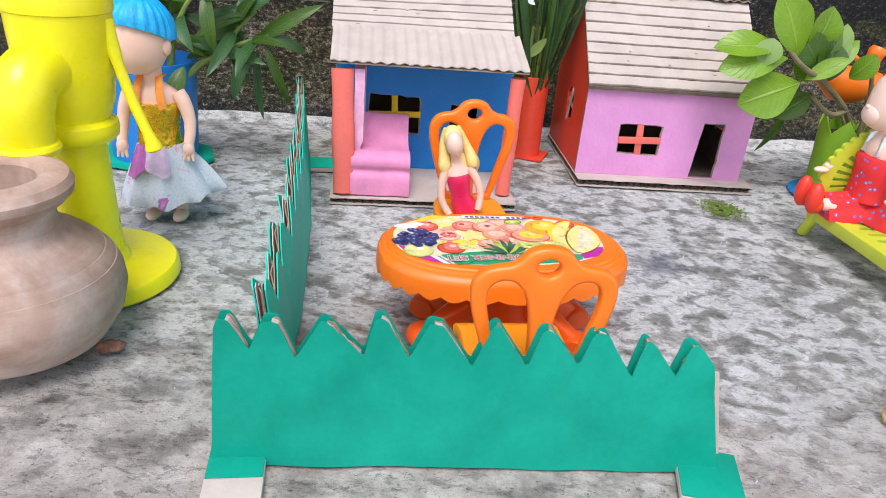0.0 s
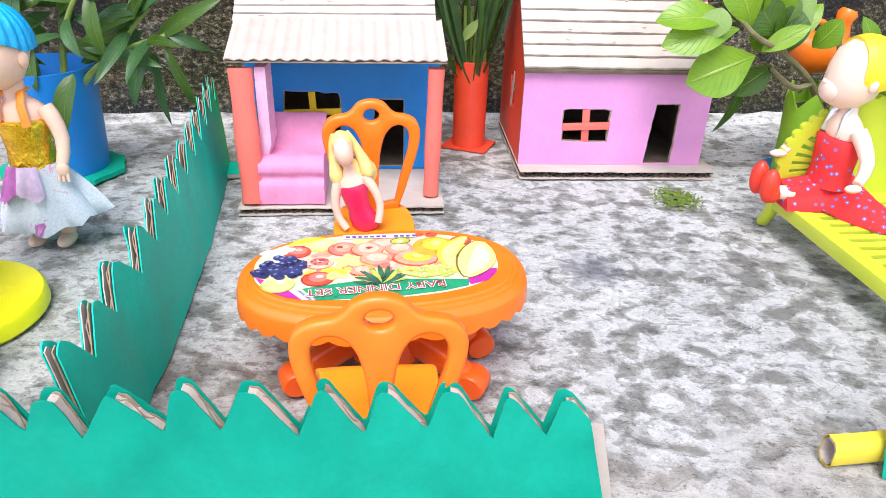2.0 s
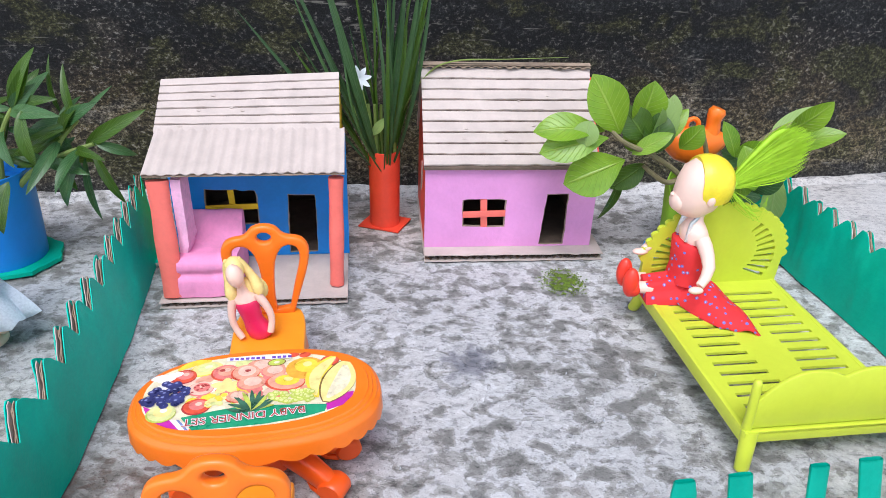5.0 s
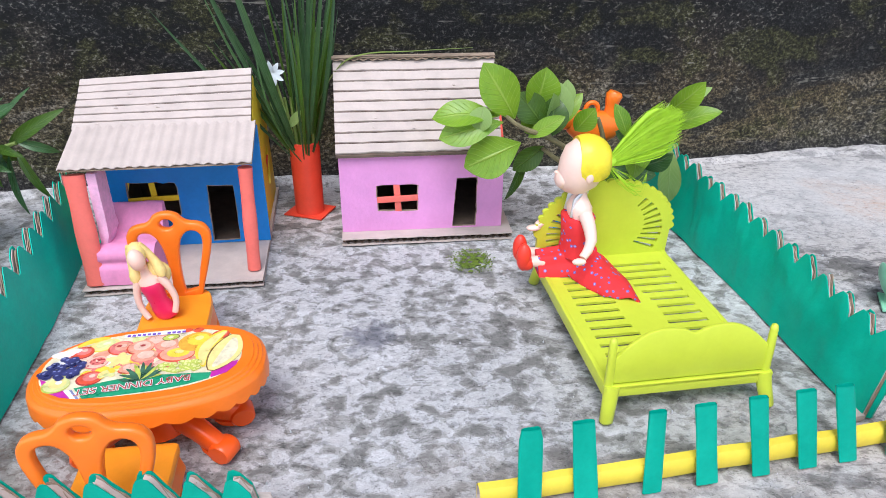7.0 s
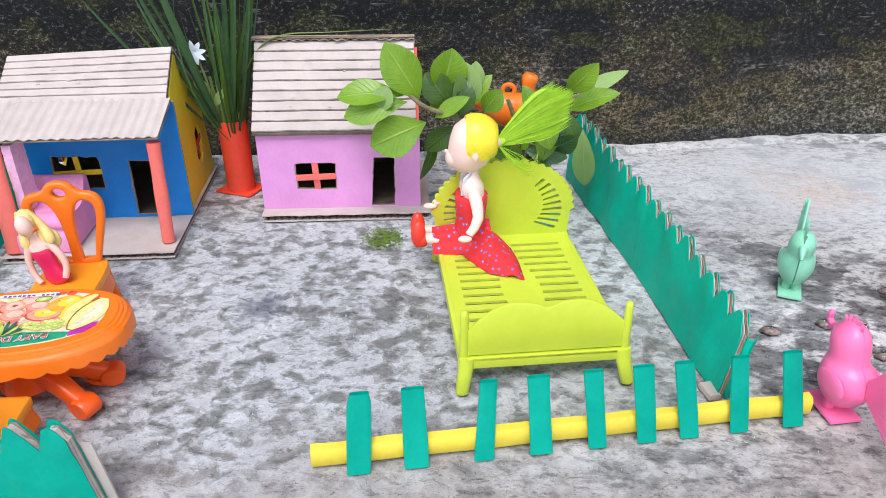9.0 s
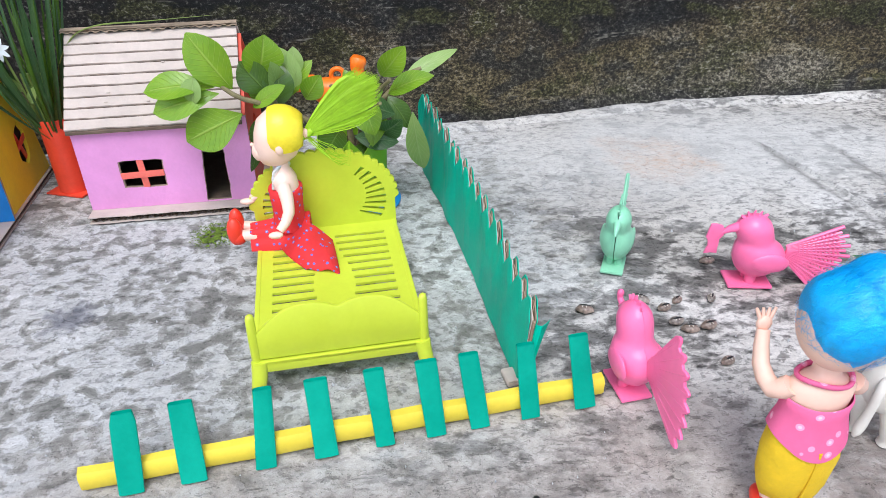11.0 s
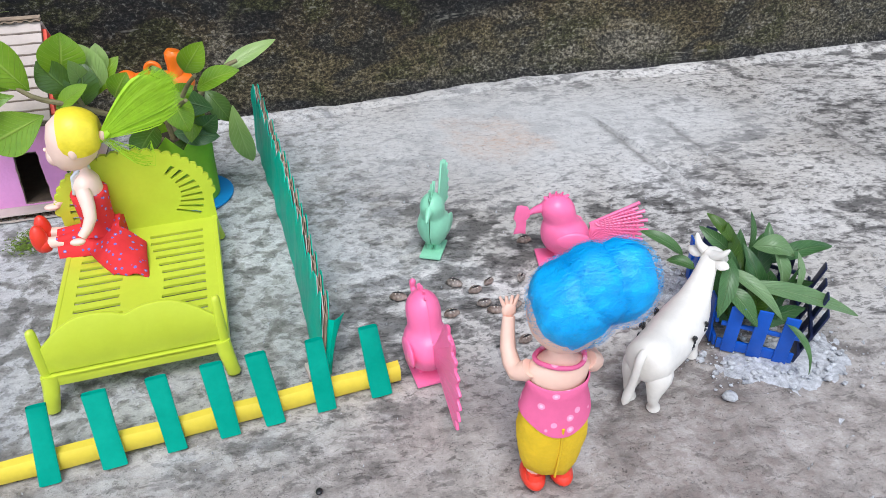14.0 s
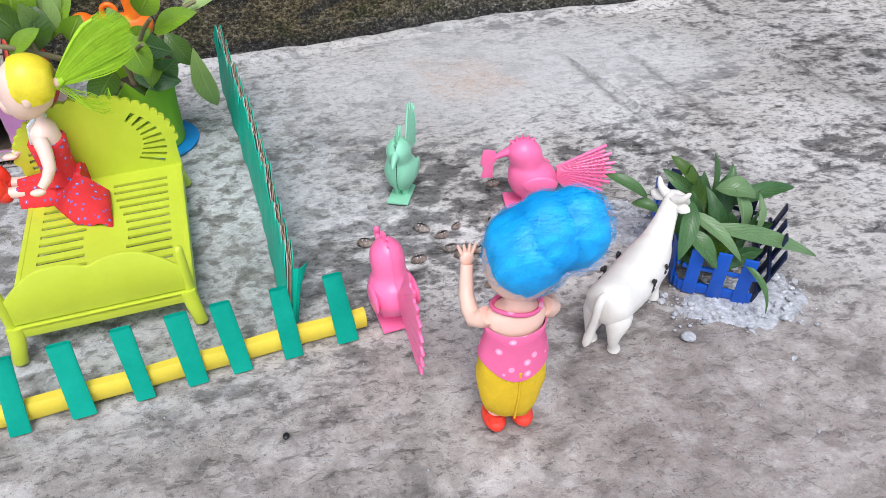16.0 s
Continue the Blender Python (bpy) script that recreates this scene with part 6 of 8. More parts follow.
for i in range(9):
    e = i / 8
    z = 0.0005 + 0.0205 * e
    s = math.sqrt(max(0.001, 1 - ((z - 0.001) / 0.0212) ** 2))
    loop = []
    for j in range(120):
        a = 2 * math.pi * j / 120
        lift = 0.0075 * max(0, -math.sin(a)) ** 0.8 * (1 - e)
        strand = 1 + 0.030 * math.sin(21 * a + 0.8 * math.sin(3 * a)) + 0.015 * math.sin(47 * a + i)
        loop.append(hd @ Vector((0.0184 * s * strand * math.cos(a), 0.001 + 0.0184 * s * strand * math.sin(a), z + lift)))
    loops.append(loop)
rings(bm, loops)
paint(bm, 5)
mesh_thing("fashion_doll", bm, [SKIN, GOLD, PRINTC, VIOLET, RIBBON, HAIRB, PALEV], pose(-0.1558, 0.3835, 0) @ Matrix(((1, 0, -0.066, 0), (0, 1, 0, 0), (0, 0, 1, 0), (0, 0, 0, 1))), "small doll with blue hair, gold foil top and grey skirt", "doll", "dolls", smooth=60)

# doll with blue hair seen from behind, in yellow trousers
bm = bmesh.new()
for sx in (-1, 1):
    ball(bm, (0.0070 * sx, 0.0010, 0.0046), (0.0060, 0.0098, 0.0052))
    limb(bm, [(0.0070 * sx, -0.003, 0.004), (0.0068 * sx, -0.002, 0.010)], [0.0050, 0.0046, 0.0042])
paint(bm, 3)
for sx in (-1, 1):
    limb(bm, [(0.0064 * sx, 0, 0.0065), (0.0062 * sx, 0, 0.0140)], [0.0042, 0.0044, 0.0044])
stack(bm, [(z, 0, 0, rx, ry) for z, rx, ry in ((0.060, 0.0110, 0.0080), (0.070, 0.0132, 0.0085), (0.0770, 0.0142, 0.0082), (0.0800, 0.0110, 0.0070), (0.0830, 0.0056, 0.0055), (0.0900, 0.0052, 0.0052))], 20)
limb(bm, [(-0.0130, 0, 0.0770), (-0.0175, 0.004, 0.0720), (-0.0190, 0.014, 0.0770), (-0.0170, 0.0215, 0.0890)], [0.0044, 0.0046, 0.0044, 0.0040, 0.0036, 0.0032, 0.0028])
ball(bm, (-0.0168, 0.0225, 0.0915), (0.0034, 0.0022, 0.0038))
for k in range(4):
    limb(bm, [(-0.0190 + 0.0015 * k, 0.0228, 0.0940), (-0.0208 + 0.0028 * k, 0.0238, 0.0985)], [0.0010, 0.0009, 0.0006], n=6)
limb(bm, [(0.0130, 0, 0.0770), (0.0180, 0.003, 0.0720), (0.0185, 0.012, 0.0700), (0.0165, 0.020, 0.0740)], [0.0044, 0.0046, 0.0044, 0.0040, 0.0034, 0.0030])
hd = pose(0.0010, 0.001, 0.1060, -6, 4, 0)
ball(bm, (0, 0, 0), (0.0165, 0.0165, 0.0190), hd, 24, 14)
paint(bm, 0)
loops = []
for z, rx, ry in ((0.0575, 0.0138, 0.0105), (0.050, 0.0156, 0.0120), (0.042, 0.0167, 0.0126), (0.034, 0.0165, 0.0122), (0.026, 0.0155, 0.0114), (0.019, 0.0138, 0.0102), (0.0130, 0.0120, 0.0088), (0.0127, 0.0112, 0.0080)):
    loops.append([(rx * math.cos(a) * (1 + 0.03 * math.sin(7 * a + z * 300)), ry * math.sin(a) * (1 - 0.16 * max(0, 1 - z / 0.045) * math.exp(-(math.cos(a) / 0.25) ** 2)), z + 0.0015 * math.sin(2 * a)) for a in (2 * math.pi * j / 40 for j in range(40))])
rings(bm, loops, cap=False)
tube(bm, [(0.0, -0.0128, 0.050), (0.0005, -0.0118, 0.032), (0.0, -0.0098, 0.014)], [0.0008, 0.0007, 0.0006], 6)
paint(bm, 2)
loops = []
for e, rx, ry in ((0.0, 0.0168, 0.0136), (0.25, 0.0158, 0.0126), (0.5, 0.0144, 0.0112), (0.75, 0.0139, 0.0106), (0.97, 0.0146, 0.0108), (1.0, 0.0139, 0.0100)):
    loop = []
    for j in range(40):
        a = 2 * math.pi * j / 40
        hem = 0.0535 - 0.0085 * math.sin(a) ** 2
        z = hem + (0.0722 - hem) * e - 0.0016 * e * math.sin(a) ** 2
        loop.append((rx * math.cos(a) * (1 + 0.015 * math.sin(6 * a)), ry * math.sin(a), z))
    loops.append(loop)
rings(bm, loops, cap=False)
paint(bm, 1)
tube(bm, [(0.011 * math.cos(a), 0.0080 * math.sin(a), 0.0815 + 0.001 * math.sin(2 * a)) for a in (2 * math.pi * i / 24 for i in range(25))], 0.0013, 8, 0.8)
paint(bm, 1)
for c, r, sd in (((0.0010, -0.002, 0.0048), (0.0178, 0.0188, 0.0190), 3), ((0.0195, -0.003, 0.0130), (0.0152, 0.0155, 0.0180), 8), ((0.0080, -0.004, 0.0130), (0.0145, 0.0165, 0.0170), 5)):
    n0 = set(bm.verts)
    ball(bm, c, r, hd, 36, 22)
    for v in set(bm.verts) - n0:
        d = (v.co - hd @ Vector(c))
        v.co += d * (0.13 * noise.noise(v.co * 70 + Vector((sd, 0, 0))) + 0.05 * noise.noise(v.co * 190 + Vector((0, sd, 0))) + 0.006 * math.sin(520 * (v.co.z - 0.3 * v.co.x) + 9 * noise.noise(v.co * 60)))
    wisps(bm, c, r, 700, 0.011, 0.00008, sd, hd, (0.001, 0, 0.0005))
paint(bm, 5)
mesh_thing("fashion_doll", bm, [SKIN, PINKC, YELLOWC, REDS, CRIMSON, HAIRB], pose(0.5000, 0.2185, 0, 0, 0, 2) @ Matrix.Scale(0.95, 4), "doll with puffed blue hair, pink top and mustard trousers", "doll", "dolls", smooth=60)

# ---- lime bed ----
BED = pose(0.2580, 0.3030, 0, 0, 0, 8.7)
bed = thing("toy_bed", BED, "lime green plastic toy bed with a scalloped fan headboard", "bed")
BW, BL, BT = 0.0930, 0.1400, 0.0205
slots = []
for k in range(13):
    v = 0.018 + 0.0086 * k
    for sgn in (-1, 1):
        mid = BW / 2 + sgn * 0.0205
        inner = 0.0035 + 0.009 * (0.5 + 0.5 * math.cos((k - 5.5) / 6.5 * math.pi))
        a, b = sorted((BW / 2 + sgn * inner, BW / 2 + sgn * 0.0370))
        slots.append([(a, v), (b, v), (b, v + 0.0031), (a, v + 0.0031)])
bm = bmesh.new()
plate(bm, [(0, 0.001), (BW, 0.001), (BW, BL), (0, BL)], 0.0016, slots, pose(0, 0, BT, -90))
part("slatted_base", bm, LIMEB, bed, "slotted lime bed base", smooth=0)
for x0, x1, y0, y1 in ((0, 0.0022, 0.0, BL), (BW - 0.0022, BW, 0.0, BL)):
    bm = bmesh.new()
    box(bm, (x0 - 0.0004, y0, BT - 0.0075), (x1 + 0.0004, y1, BT + 0.0004), 0.0007)
    part("side_rail", bm, LIMEB, bed)
bm = bmesh.new()
box(bm, (0.004, 0.0010, 0.0138), (BW - 0.004, 0.0034, 0.0206), 0.0006)
part("end_rail", bm, LIMEB, bed)
out = [(p.x, p.z) for p in sweep([(-0.0004, 0, 0.0212), (0.0010, 0, 0.0330), (0.0075, 0, 0.0405), (0.0150, 0, 0.0470), (0.0230, 0, 0.0512), (0.0320, 0, 0.0522), (0.0405, 0, 0.0508), (0.0465, 0, 0.0484), (0.0525, 0, 0.0508), (0.0610, 0, 0.0522), (0.0700, 0, 0.0512), (0.0780, 0, 0.0470), (0.0855, 0, 0.0405), (0.0920, 0, 0.0330), (0.0934, 0, 0.0212)], 64)]
bm = bmesh.new()
plate(bm, out, 0.0026, [], pose(0, 0.0016, 0, -3), 0.0008)
part("footboard", bm, LIMEB, bed, "double-humped lime footboard", smooth=40)
for x in (0.0022, BW - 0.0022):
    bm = bmesh.new()
    tube(bm, [(x, 0.0040, 0.020), (x, 0.0044, 0.034), (x, 0.0052, 0.0462), (x, 0.0053, 0.0482), (x, 0.0053, 0.0490)], [0.0027, 0.0027, 0.0025, 0.0020, 0.0008], 14, 0.85)
    part("post", bm, LIMEB, bed, smooth=60)
fan = []
for i in range(241):
    a = math.pi * (1 - i / 240)
    sc = 1 + 0.060 * abs(math.sin(23 * math.pi * i / 240)) ** 0.6
    fan.append((BW / 2 + 0.0472 * sc * math.cos(a), 0.0385 + 0.0385 * sc * math.sin(a) ** 0.92))
holes = []
for k in range(9):
    for sgn in (-1, 1):
        t = radians(-24 + 9.2 * k)
        q = []
        for r, off in ((0.0245 + 0.0010 * k, -0.0009), (0.0412, -0.0016), (0.0412, 0.0016), (0.0245 + 0.0010 * k, 0.0009)):
            q.append((BW / 2 + sgn * (r * math.cos(t) - off * math.sin(t)), 0.0385 + 0.80 * (r * math.sin(t) + off * math.cos(t))))
        holes.append(q)
bm = bmesh.new()
plate(bm, [(BW / 2 - 0.0472, 0.012)] + fan + [(BW / 2 + 0.0472, 0.012)], 0.0030, holes, pose(0, BL - 0.0005, 0, 4))
part("headboard", bm, LIMEB, bed, "scalloped fan headboard with slots", smooth=0)
for x, y, lean, back in ((0.0035, 0.0030, -1, -1), (BW - 0.0035, 0.0030, 1, -1), (0.0035, BL - 0.0040, -1, 1), (BW - 0.0035, BL - 0.0040, 1, 1)):
    bm = bmesh.new()
    tube(bm, [(x, y, BT - 0.0004), (x + 0.0010 * lean, y + 0.0022 * back, 0.0120), (x + 0.0030 * lean, y + 0.0058 * back, 0.0012), (x + 0.0030 * lean, y + 0.0060 * back, 0.0004)], [0.0044, 0.0041, 0.0037, 0.0028], 14, 0.85, side=(1, 0, 0))
    part("leg", bm, LIMEB, bed, smooth=60)

# doll sitting on the bed, facing across it
bm = bmesh.new()
S = pose(0, 0, 0, 0, 0, 0)
stack(bm, [(z, x, 0, rx, ry) for z, x, rx, ry in ((0.030, 0.002, 0.0075, 0.0100), (0.040, 0.001, 0.0078, 0.0112), (0.0465, 0.000, 0.0080, 0.0125), (0.0500, 0.000, 0.0062, 0.0098), (0.0530, 0.000, 0.0046, 0.0048), (0.0600, -0.0005, 0.0043, 0.0043))], 20)
hd = pose(-0.0005, 0.002, 0.0738, 0, 3, 0) @ Matrix.Diagonal((0.88, 0.88, 0.98, 1))
stack(bm, [(z, x, 0, rx, ry) for z, x, rx, ry in ((-0.0190, -0.004, 0.003, 0.003), (-0.0172, -0.003, 0.0092, 0.0090), (-0.0120, -0.0015, 0.0145, 0.0138), (-0.0050, 0, 0.0168, 0.0158), (0.003, 0.001, 0.0170, 0.0162), (0.011, 0.001, 0.0145, 0.0142), (0.0165, 0.001, 0.0080, 0.0080))], 26, hd)
ball(bm, (-0.0126, 0, -0.0095), (0.0060, 0.0085, 0.0068), hd)
ball(bm, (-0.0180, 0, -0.0055), (0.0014, 0.0017, 0.0013), hd)
for sy in (-1, 1):
    ball(bm, (0.002, 0.0160 * sy, -0.003), (0.0030, 0.0020, 0.0042), hd)
ball(bm, (0.0195, 0, 0.0012), (0.0026, 0.0036, 0.0036), hd)
limb(bm, [(0.0, -0.0128, 0.0465), (0.002, -0.0185, 0.040), (0.002, -0.0250, 0.0315), (-0.004, -0.0300, 0.0245)], [0.0044, 0.0044, 0.0040, 0.0036, 0.0031, 0.0026])
ball(bm, (-0.0065, -0.0315, 0.0225), (0.0045, 0.0026, 0.0022))
limb(bm, [(0.0, 0.0125, 0.0465), (-0.009, 0.0150, 0.038), (-0.018, 0.0130, 0.0310), (-0.0240, 0.0105, 0.0275)], [0.0044, 0.0044, 0.0040, 0.0036, 0.0031, 0.0026])
ball(bm, (-0.0265, 0.0100, 0.0265), (0.0050, 0.0030, 0.0020))
limb(bm, [(-0.022, -0.0045, 0.0085), (-0.031, -0.0050, 0.0095)], [0.0042, 0.0040, 0.0038])
limb(bm, [(-0.022, 0.0065, 0.0085), (-0.031, 0.0070, 0.0095)], [0.0042, 0.0040, 0.0038])
paint(bm, 0)
for y in (-0.0055, 0.0075):
    ball(bm, (-0.0355, y, 0.0130), (0.0050, 0.0048, 0.0100))
    ball(bm, (-0.0335, y, 0.0085), (0.0050, 0.0046, 0.0052))
paint(bm, 1)
stack(bm, [(z, x, 0, rx, ry) for z, x, rx, ry in ((0.0130, 0.000, 0.0112, 0.0135), (0.0220, 0.000, 0.0098, 0.0122), (0.0300, 0.000, 0.0102, 0.0132), (0.0395, 0.000, 0.0110, 0.0140), (0.0405, 0.000, 0.0100, 0.0130))], 24)
# skirt spread over the legs and down onto the bed
loops = []
for i in range(9):
    s = i / 8
    x = 0.0130 - 0.0390 * s
    hw, h = 0.0140 - 0.0030 * s, 0.0190 - 0.0055 * s
    loop = []
    for j in range(20):
        a = math.pi * j / 19
        flare = 1 + 0.10 * math.sin(6 * a + 2 * s)
        loop.append((x, -hw * flare * math.cos(a), max(0.0008, h * math.sin(a) ** 0.8 + 0.0010 * math.sin(8 * a))))
    loops.append(loop)
rings(bm, loops)
loops = []
for i in range(10):
    s = i / 9
    cx, cy, cz = 0.006 + 0.0140 * s, -0.006 - 0.0385 * s, 0.0120 * (1 - s) ** 0.7 + 0.0030
    hw = 0.0200 * (1 - 0.50 * s) + 0.001
    loop = []
    for j in range(14):
        u = j / 13 * 2 - 1
        loop.append((cx + hw * u * 0.98, cy - 0.004 * u, cz * (1 - 0.75 * u * u) + 0.0012 * math.sin(5 * u + 6 * s) + 0.0008))
    loops.append(loop + [(x, y, max(0.0003, z - 0.0014)) for x, y, z in loop[::-1]])
rings(bm, loops)
paint(bm, 2)
tube(bm, [(-0.006, -0.0062, 0.0415), (-0.0045, -0.0050, 0.0525), (0.0, -0.003, 0.0565), (0.0040, 0.0, 0.0560), (0.0, 0.004, 0.0560), (-0.0045, 0.005, 0.0525), (-0.006, 0.0062, 0.0415)], 0.0023, 8, 0.6)
paint(bm, 3)
loops = []
for i in range(9):
    e = i / 8
    x0 = -0.0055 + 0.0235 * e
    loop = []
    r = 0.0180 * math.sqrt(max(0.01, 1 - ((x0 - 0.003) / 0.0195) ** 2))
    for j in range(28):
        a = 2 * math.pi * j / 28
        dz = math.sin(a)
        loop.append(hd @ Vector((x0 + 0.006 * max(0, -dz) * (1 - e), r * math.cos(a) * (1 + 0.02 * math.sin(13 * a)), 0.0020 + max(-0.45, dz) * r * 1.02)))
    loops.append(loop)
rings(bm, loops)
paint(bm, 4)
tail = sweep([(0.0175, 0, 0.0005), (0.0230, 0.0, 0.0030), (0.0330, 0.001, 0.0095), (0.0445, 0.003, 0.0160), (0.0575, 0.006, 0.0240), (0.0660, 0.008, 0.0280)], 14)
tube(bm, [hd @ p for p in tail[:4]], [0.0040, 0.0030, 0.0032, 0.0020], 14, 0.6)
rnd = random.Random(12)
axis = (tail[-1] - tail[1]).normalized()
across = axis.cross(Vector((0, 1, 0))).normalized()
loops = []
for i in range(15):
    e = i / 14
    fan = 0.0020 + 0.0118 * min(1, e * 1.2) ** 0.9
    c = tail[1] + axis * (0.054 * e)
    loops.append([hd @ (c + across * (fan * math.cos(a) * (1 + 0.02 * math.sin(9 * a))) + Vector((0, 0.30 * fan * math.sin(a) * (1 - 0.7 * max(0, e - 0.6) / 0.4), 0.004 * math.sin(2.6 * e))) - axis * (0.010 * e * math.cos(a) ** 2)) for a in (2 * math.pi * j / 26 for j in range(26))])
rings(bm, loops)
for k in range(1100):
    f, g = rnd.gauss(0, 0.55), rnd.choice((-1, 1)) * (0.60 + 0.30 * rnd.random())
    f = max(-1.0, min(1.0, f))
    L = (0.048 + 0.016 * rnd.random()) * (1 - 0.16 * abs(f))
    pts = []
    for s in (0, 0.2, 0.45, 0.7, 0.9, 1.0):
        fan = 0.0020 + 0.0132 * min(1, s * 1.2) ** 0.9
        pts.append(hd @ (tail[1] + axis * (L * s) + across * (f * fan) + Vector((0, g * fan * 0.35, 0.004 * math.sin(2.6 * s) * (1 - abs(f))))))
    w = (across * 0.9 + Vector((0, 0.25 * rnd.gauss(0, 1), 0))).normalized() * 0.00015
    for i, (p, q) in enumerate(zip(pts, pts[1:])):
        wa, wb = (w, w * (0.25 if i == 4 else 1.0))
        bm.faces.new([bm.verts.new(v) for v in (p - wa, p + wa, q + wb, q - wb)])
for k in range(15):
    dz = -0.010 - 0.012 * rnd.random()
    pts = [hd @ p for p in sweep([(0.020, 0.004 * rnd.gauss(0, 1), 0), (0.030 + 0.01 * rnd.random(), 0.006 * rnd.gauss(0, 1), dz * 0.7), (0.040 + 0.01 * rnd.random(), 0, dz), (0.050, 0, dz * 0.3)], 7)]
    for p, q in zip(pts, pts[1:]):
        w = Vector((0.0001, 0, 0.00018))
        bm.faces.new([bm.verts.new(v) for v in (p - w, p + w, q + w, q - w)])
paint(bm, 5)
mesh_thing("fashion_doll", bm, [SKIN2, REDS, REDC, SILVER, HAIRY, HAIRG], pose(0.2610, 0.4310, BT - 0.0008, 0, 0, 6), "doll in red spotted dress with green ponytail sitting on the bed", "doll", "dolls", smooth=60)


# ---- red vase with reeds ----
V0 = Vector((0.0612, 0.5570, 0))
vase = thing("red_vase", pose(V0.x, V0.y + 0.002, 0), "red rolled paper vase with long reed leaves and white flower", "vase")
bm = bmesh.new()
lathe(bm, [(0.0118, 0.0016), (0.0119, 0.030), (0.0122, 0.0635), (0.0114, 0.0638), (0.0110, 0.050)], 32)
part("tube", bm, RED, vase, "red paper tube", smooth=35)
bm = bmesh.new()
plate(bm, ragged([(-0.0205, -0.0080), (0.0120, -0.0175), (0.0205, 0.0075), (-0.0110, 0.0185)], 0.0004, 41), 0.0012, [], pose(0, 0, 0.0016, -90))
part("base_card", bm, RED, vase, "square red paper foot")
rnd = random.Random(21)
for k in range(34):
    a = rnd.random() * 2 * math.pi
    r = 0.0080 * math.sqrt(rnd.random())
    b = Vector((r * math.cos(a), r * math.sin(a), 0.040))
    spread = min(0.022, rnd.gauss(-0.004, 0.028))
    h = 0.130 + 0.085 * rnd.random()
    tip = Vector((b.x + spread * (h / 0.13), b.y - 0.010 + 0.020 * rnd.random() - 0.15 * abs(spread), h + 0.02 - 0.5 * abs(spread)))
    bend = 0.010 * rnd.gauss(0, 1) + (0.010 if k % 3 == 0 else 0.0)
    leaf("reed_leaf", vase, b, tip, 0.0019 + 0.0018 * rnd.random(), (REED, LEAFD, REED, LEAFD, REED, LEAFC)[k % 6], (0.6 * rnd.gauss(0, 1), -1, 0.1), bend, 0.5, 0.45, 12)
for dx, dz, w in ((-0.098, 0.110, 0.0030), (-0.060, 0.135, 0.0036), (0.020, 0.160, 0.0036), (0.030, 0.150, 0.0036), (-0.042, 0.150, 0.0062)):
    leaf("reed_leaf", vase, (dx * 0.05, -0.004, 0.045), (dx, -0.020, 0.058 + dz), w, REED, (0.2, -1, 0.2), 0.010 if dx > 0 else 0.012, 0.4, 0.5, 14)
# one reed bent over onto the ridge of the lilac house
bm = bmesh.new()
tube(bm, sweep([rel(p, V0) for p in ((0.066, 0.556, 0.050), (0.074, 0.552, 0.090), (0.092, 0.552, 0.122), (0.112, 0.556, 0.1325), (0.150, 0.5590, 0.1345), (0.196, 0.563, 0.1365))], 26), [0.0016] * 18 + [0.0014, 0.0012, 0.0010, 0.0009, 0.0008, 0.0006, 0.0005, 0.0003], 6, 0.35, side=(0, 1, 0))
part("reed_leaf", bm, STEM, vase, "bent reed leaf")
for k in range(6):
    bm = bmesh.new()
    x = -0.008 + 0.0032 * k
    tube(bm, [(x, -0.004, 0.045), (x * 1.1, -0.0045, 0.075), (x * 1.5 + 0.001, -0.005, 0.100)], [0.0016, 0.0015, 0.0011], 8)
    part("stalk", bm, STEM, vase, "pale jointed stalk")
bm = bmesh.new()
tube(bm, sweep([(-0.004, -0.008, 0.050), (-0.008, -0.0105, 0.080), (-0.0135, -0.0115, 0.108), (-0.0158, -0.0120, 0.1195)], 10), 0.0009, 8)
fl = part("flower_stem", bm, STEM, vase, "thin green flower stem")
for p, t, w in (((-0.0100, -0.0110, 0.088), (-0.0200, -0.0150, 0.102), 0.0090), ((-0.0080, -0.0110, 0.078), (0.0040, -0.0160, 0.094), 0.0070)):
    leaf("bract", fl, p, t, w, LEAFP, (0, -1, 0.3), 0.001)
for k in range(8):
    a = 2 * math.pi * k / 8 + 0.2
    c = Vector((-0.0160, -0.0140, 0.1215))
    leaf("petal", fl, c, c + Vector((0.0098 * math.cos(a), -0.002, 0.0098 * math.sin(a))), 0.0040, PETAL, (0, -1, 0), 0.0006, 0.15, 0.5, 6)

# ---- lime planter with the broad-leaved plant ----
P0 = Vector((0.2960, 0.5180, 0))
planter = thing("lime_planter", pose(P0.x + 0.001, P0.y + 0.006, -0.0002), "lime paper planter with zigzag rim and broad-leaved plant", "plant pot")
bm = bmesh.new()
loops = [[(r * math.cos(a), r * math.sin(a), z + (0.0120 * abs(((j / 4) % 2) - 1) if top else 0)) for j, a in ((j, 2 * math.pi * j / 64) for j in range(64))] for r, z, top in ((0.0245, 0.0022, 0), (0.0250, 0.030, 0), (0.0265, 0.0500, 1), (0.0254, 0.0500, 1), (0.0240, 0.030, 0))]
rings(bm, loops, cap=False)
part("pot", bm, LIMEP, planter, "lime rolled paper pot with a zigzag rim", smooth=30)
bm = bmesh.new()
ball(bm, (0, 0, 0.044), (0.0242, 0.0242, 0.006))
part("soil", bm, SOIL, planter, "dark soil")
bm = bmesh.new()
plate(bm, [(0.0345 * math.cos(a), 0.0345 * math.sin(a)) for a in (2 * math.pi * i / 40 for i in range(40))], 0.0012, [], pose(0, 0, 0.0016, -90))
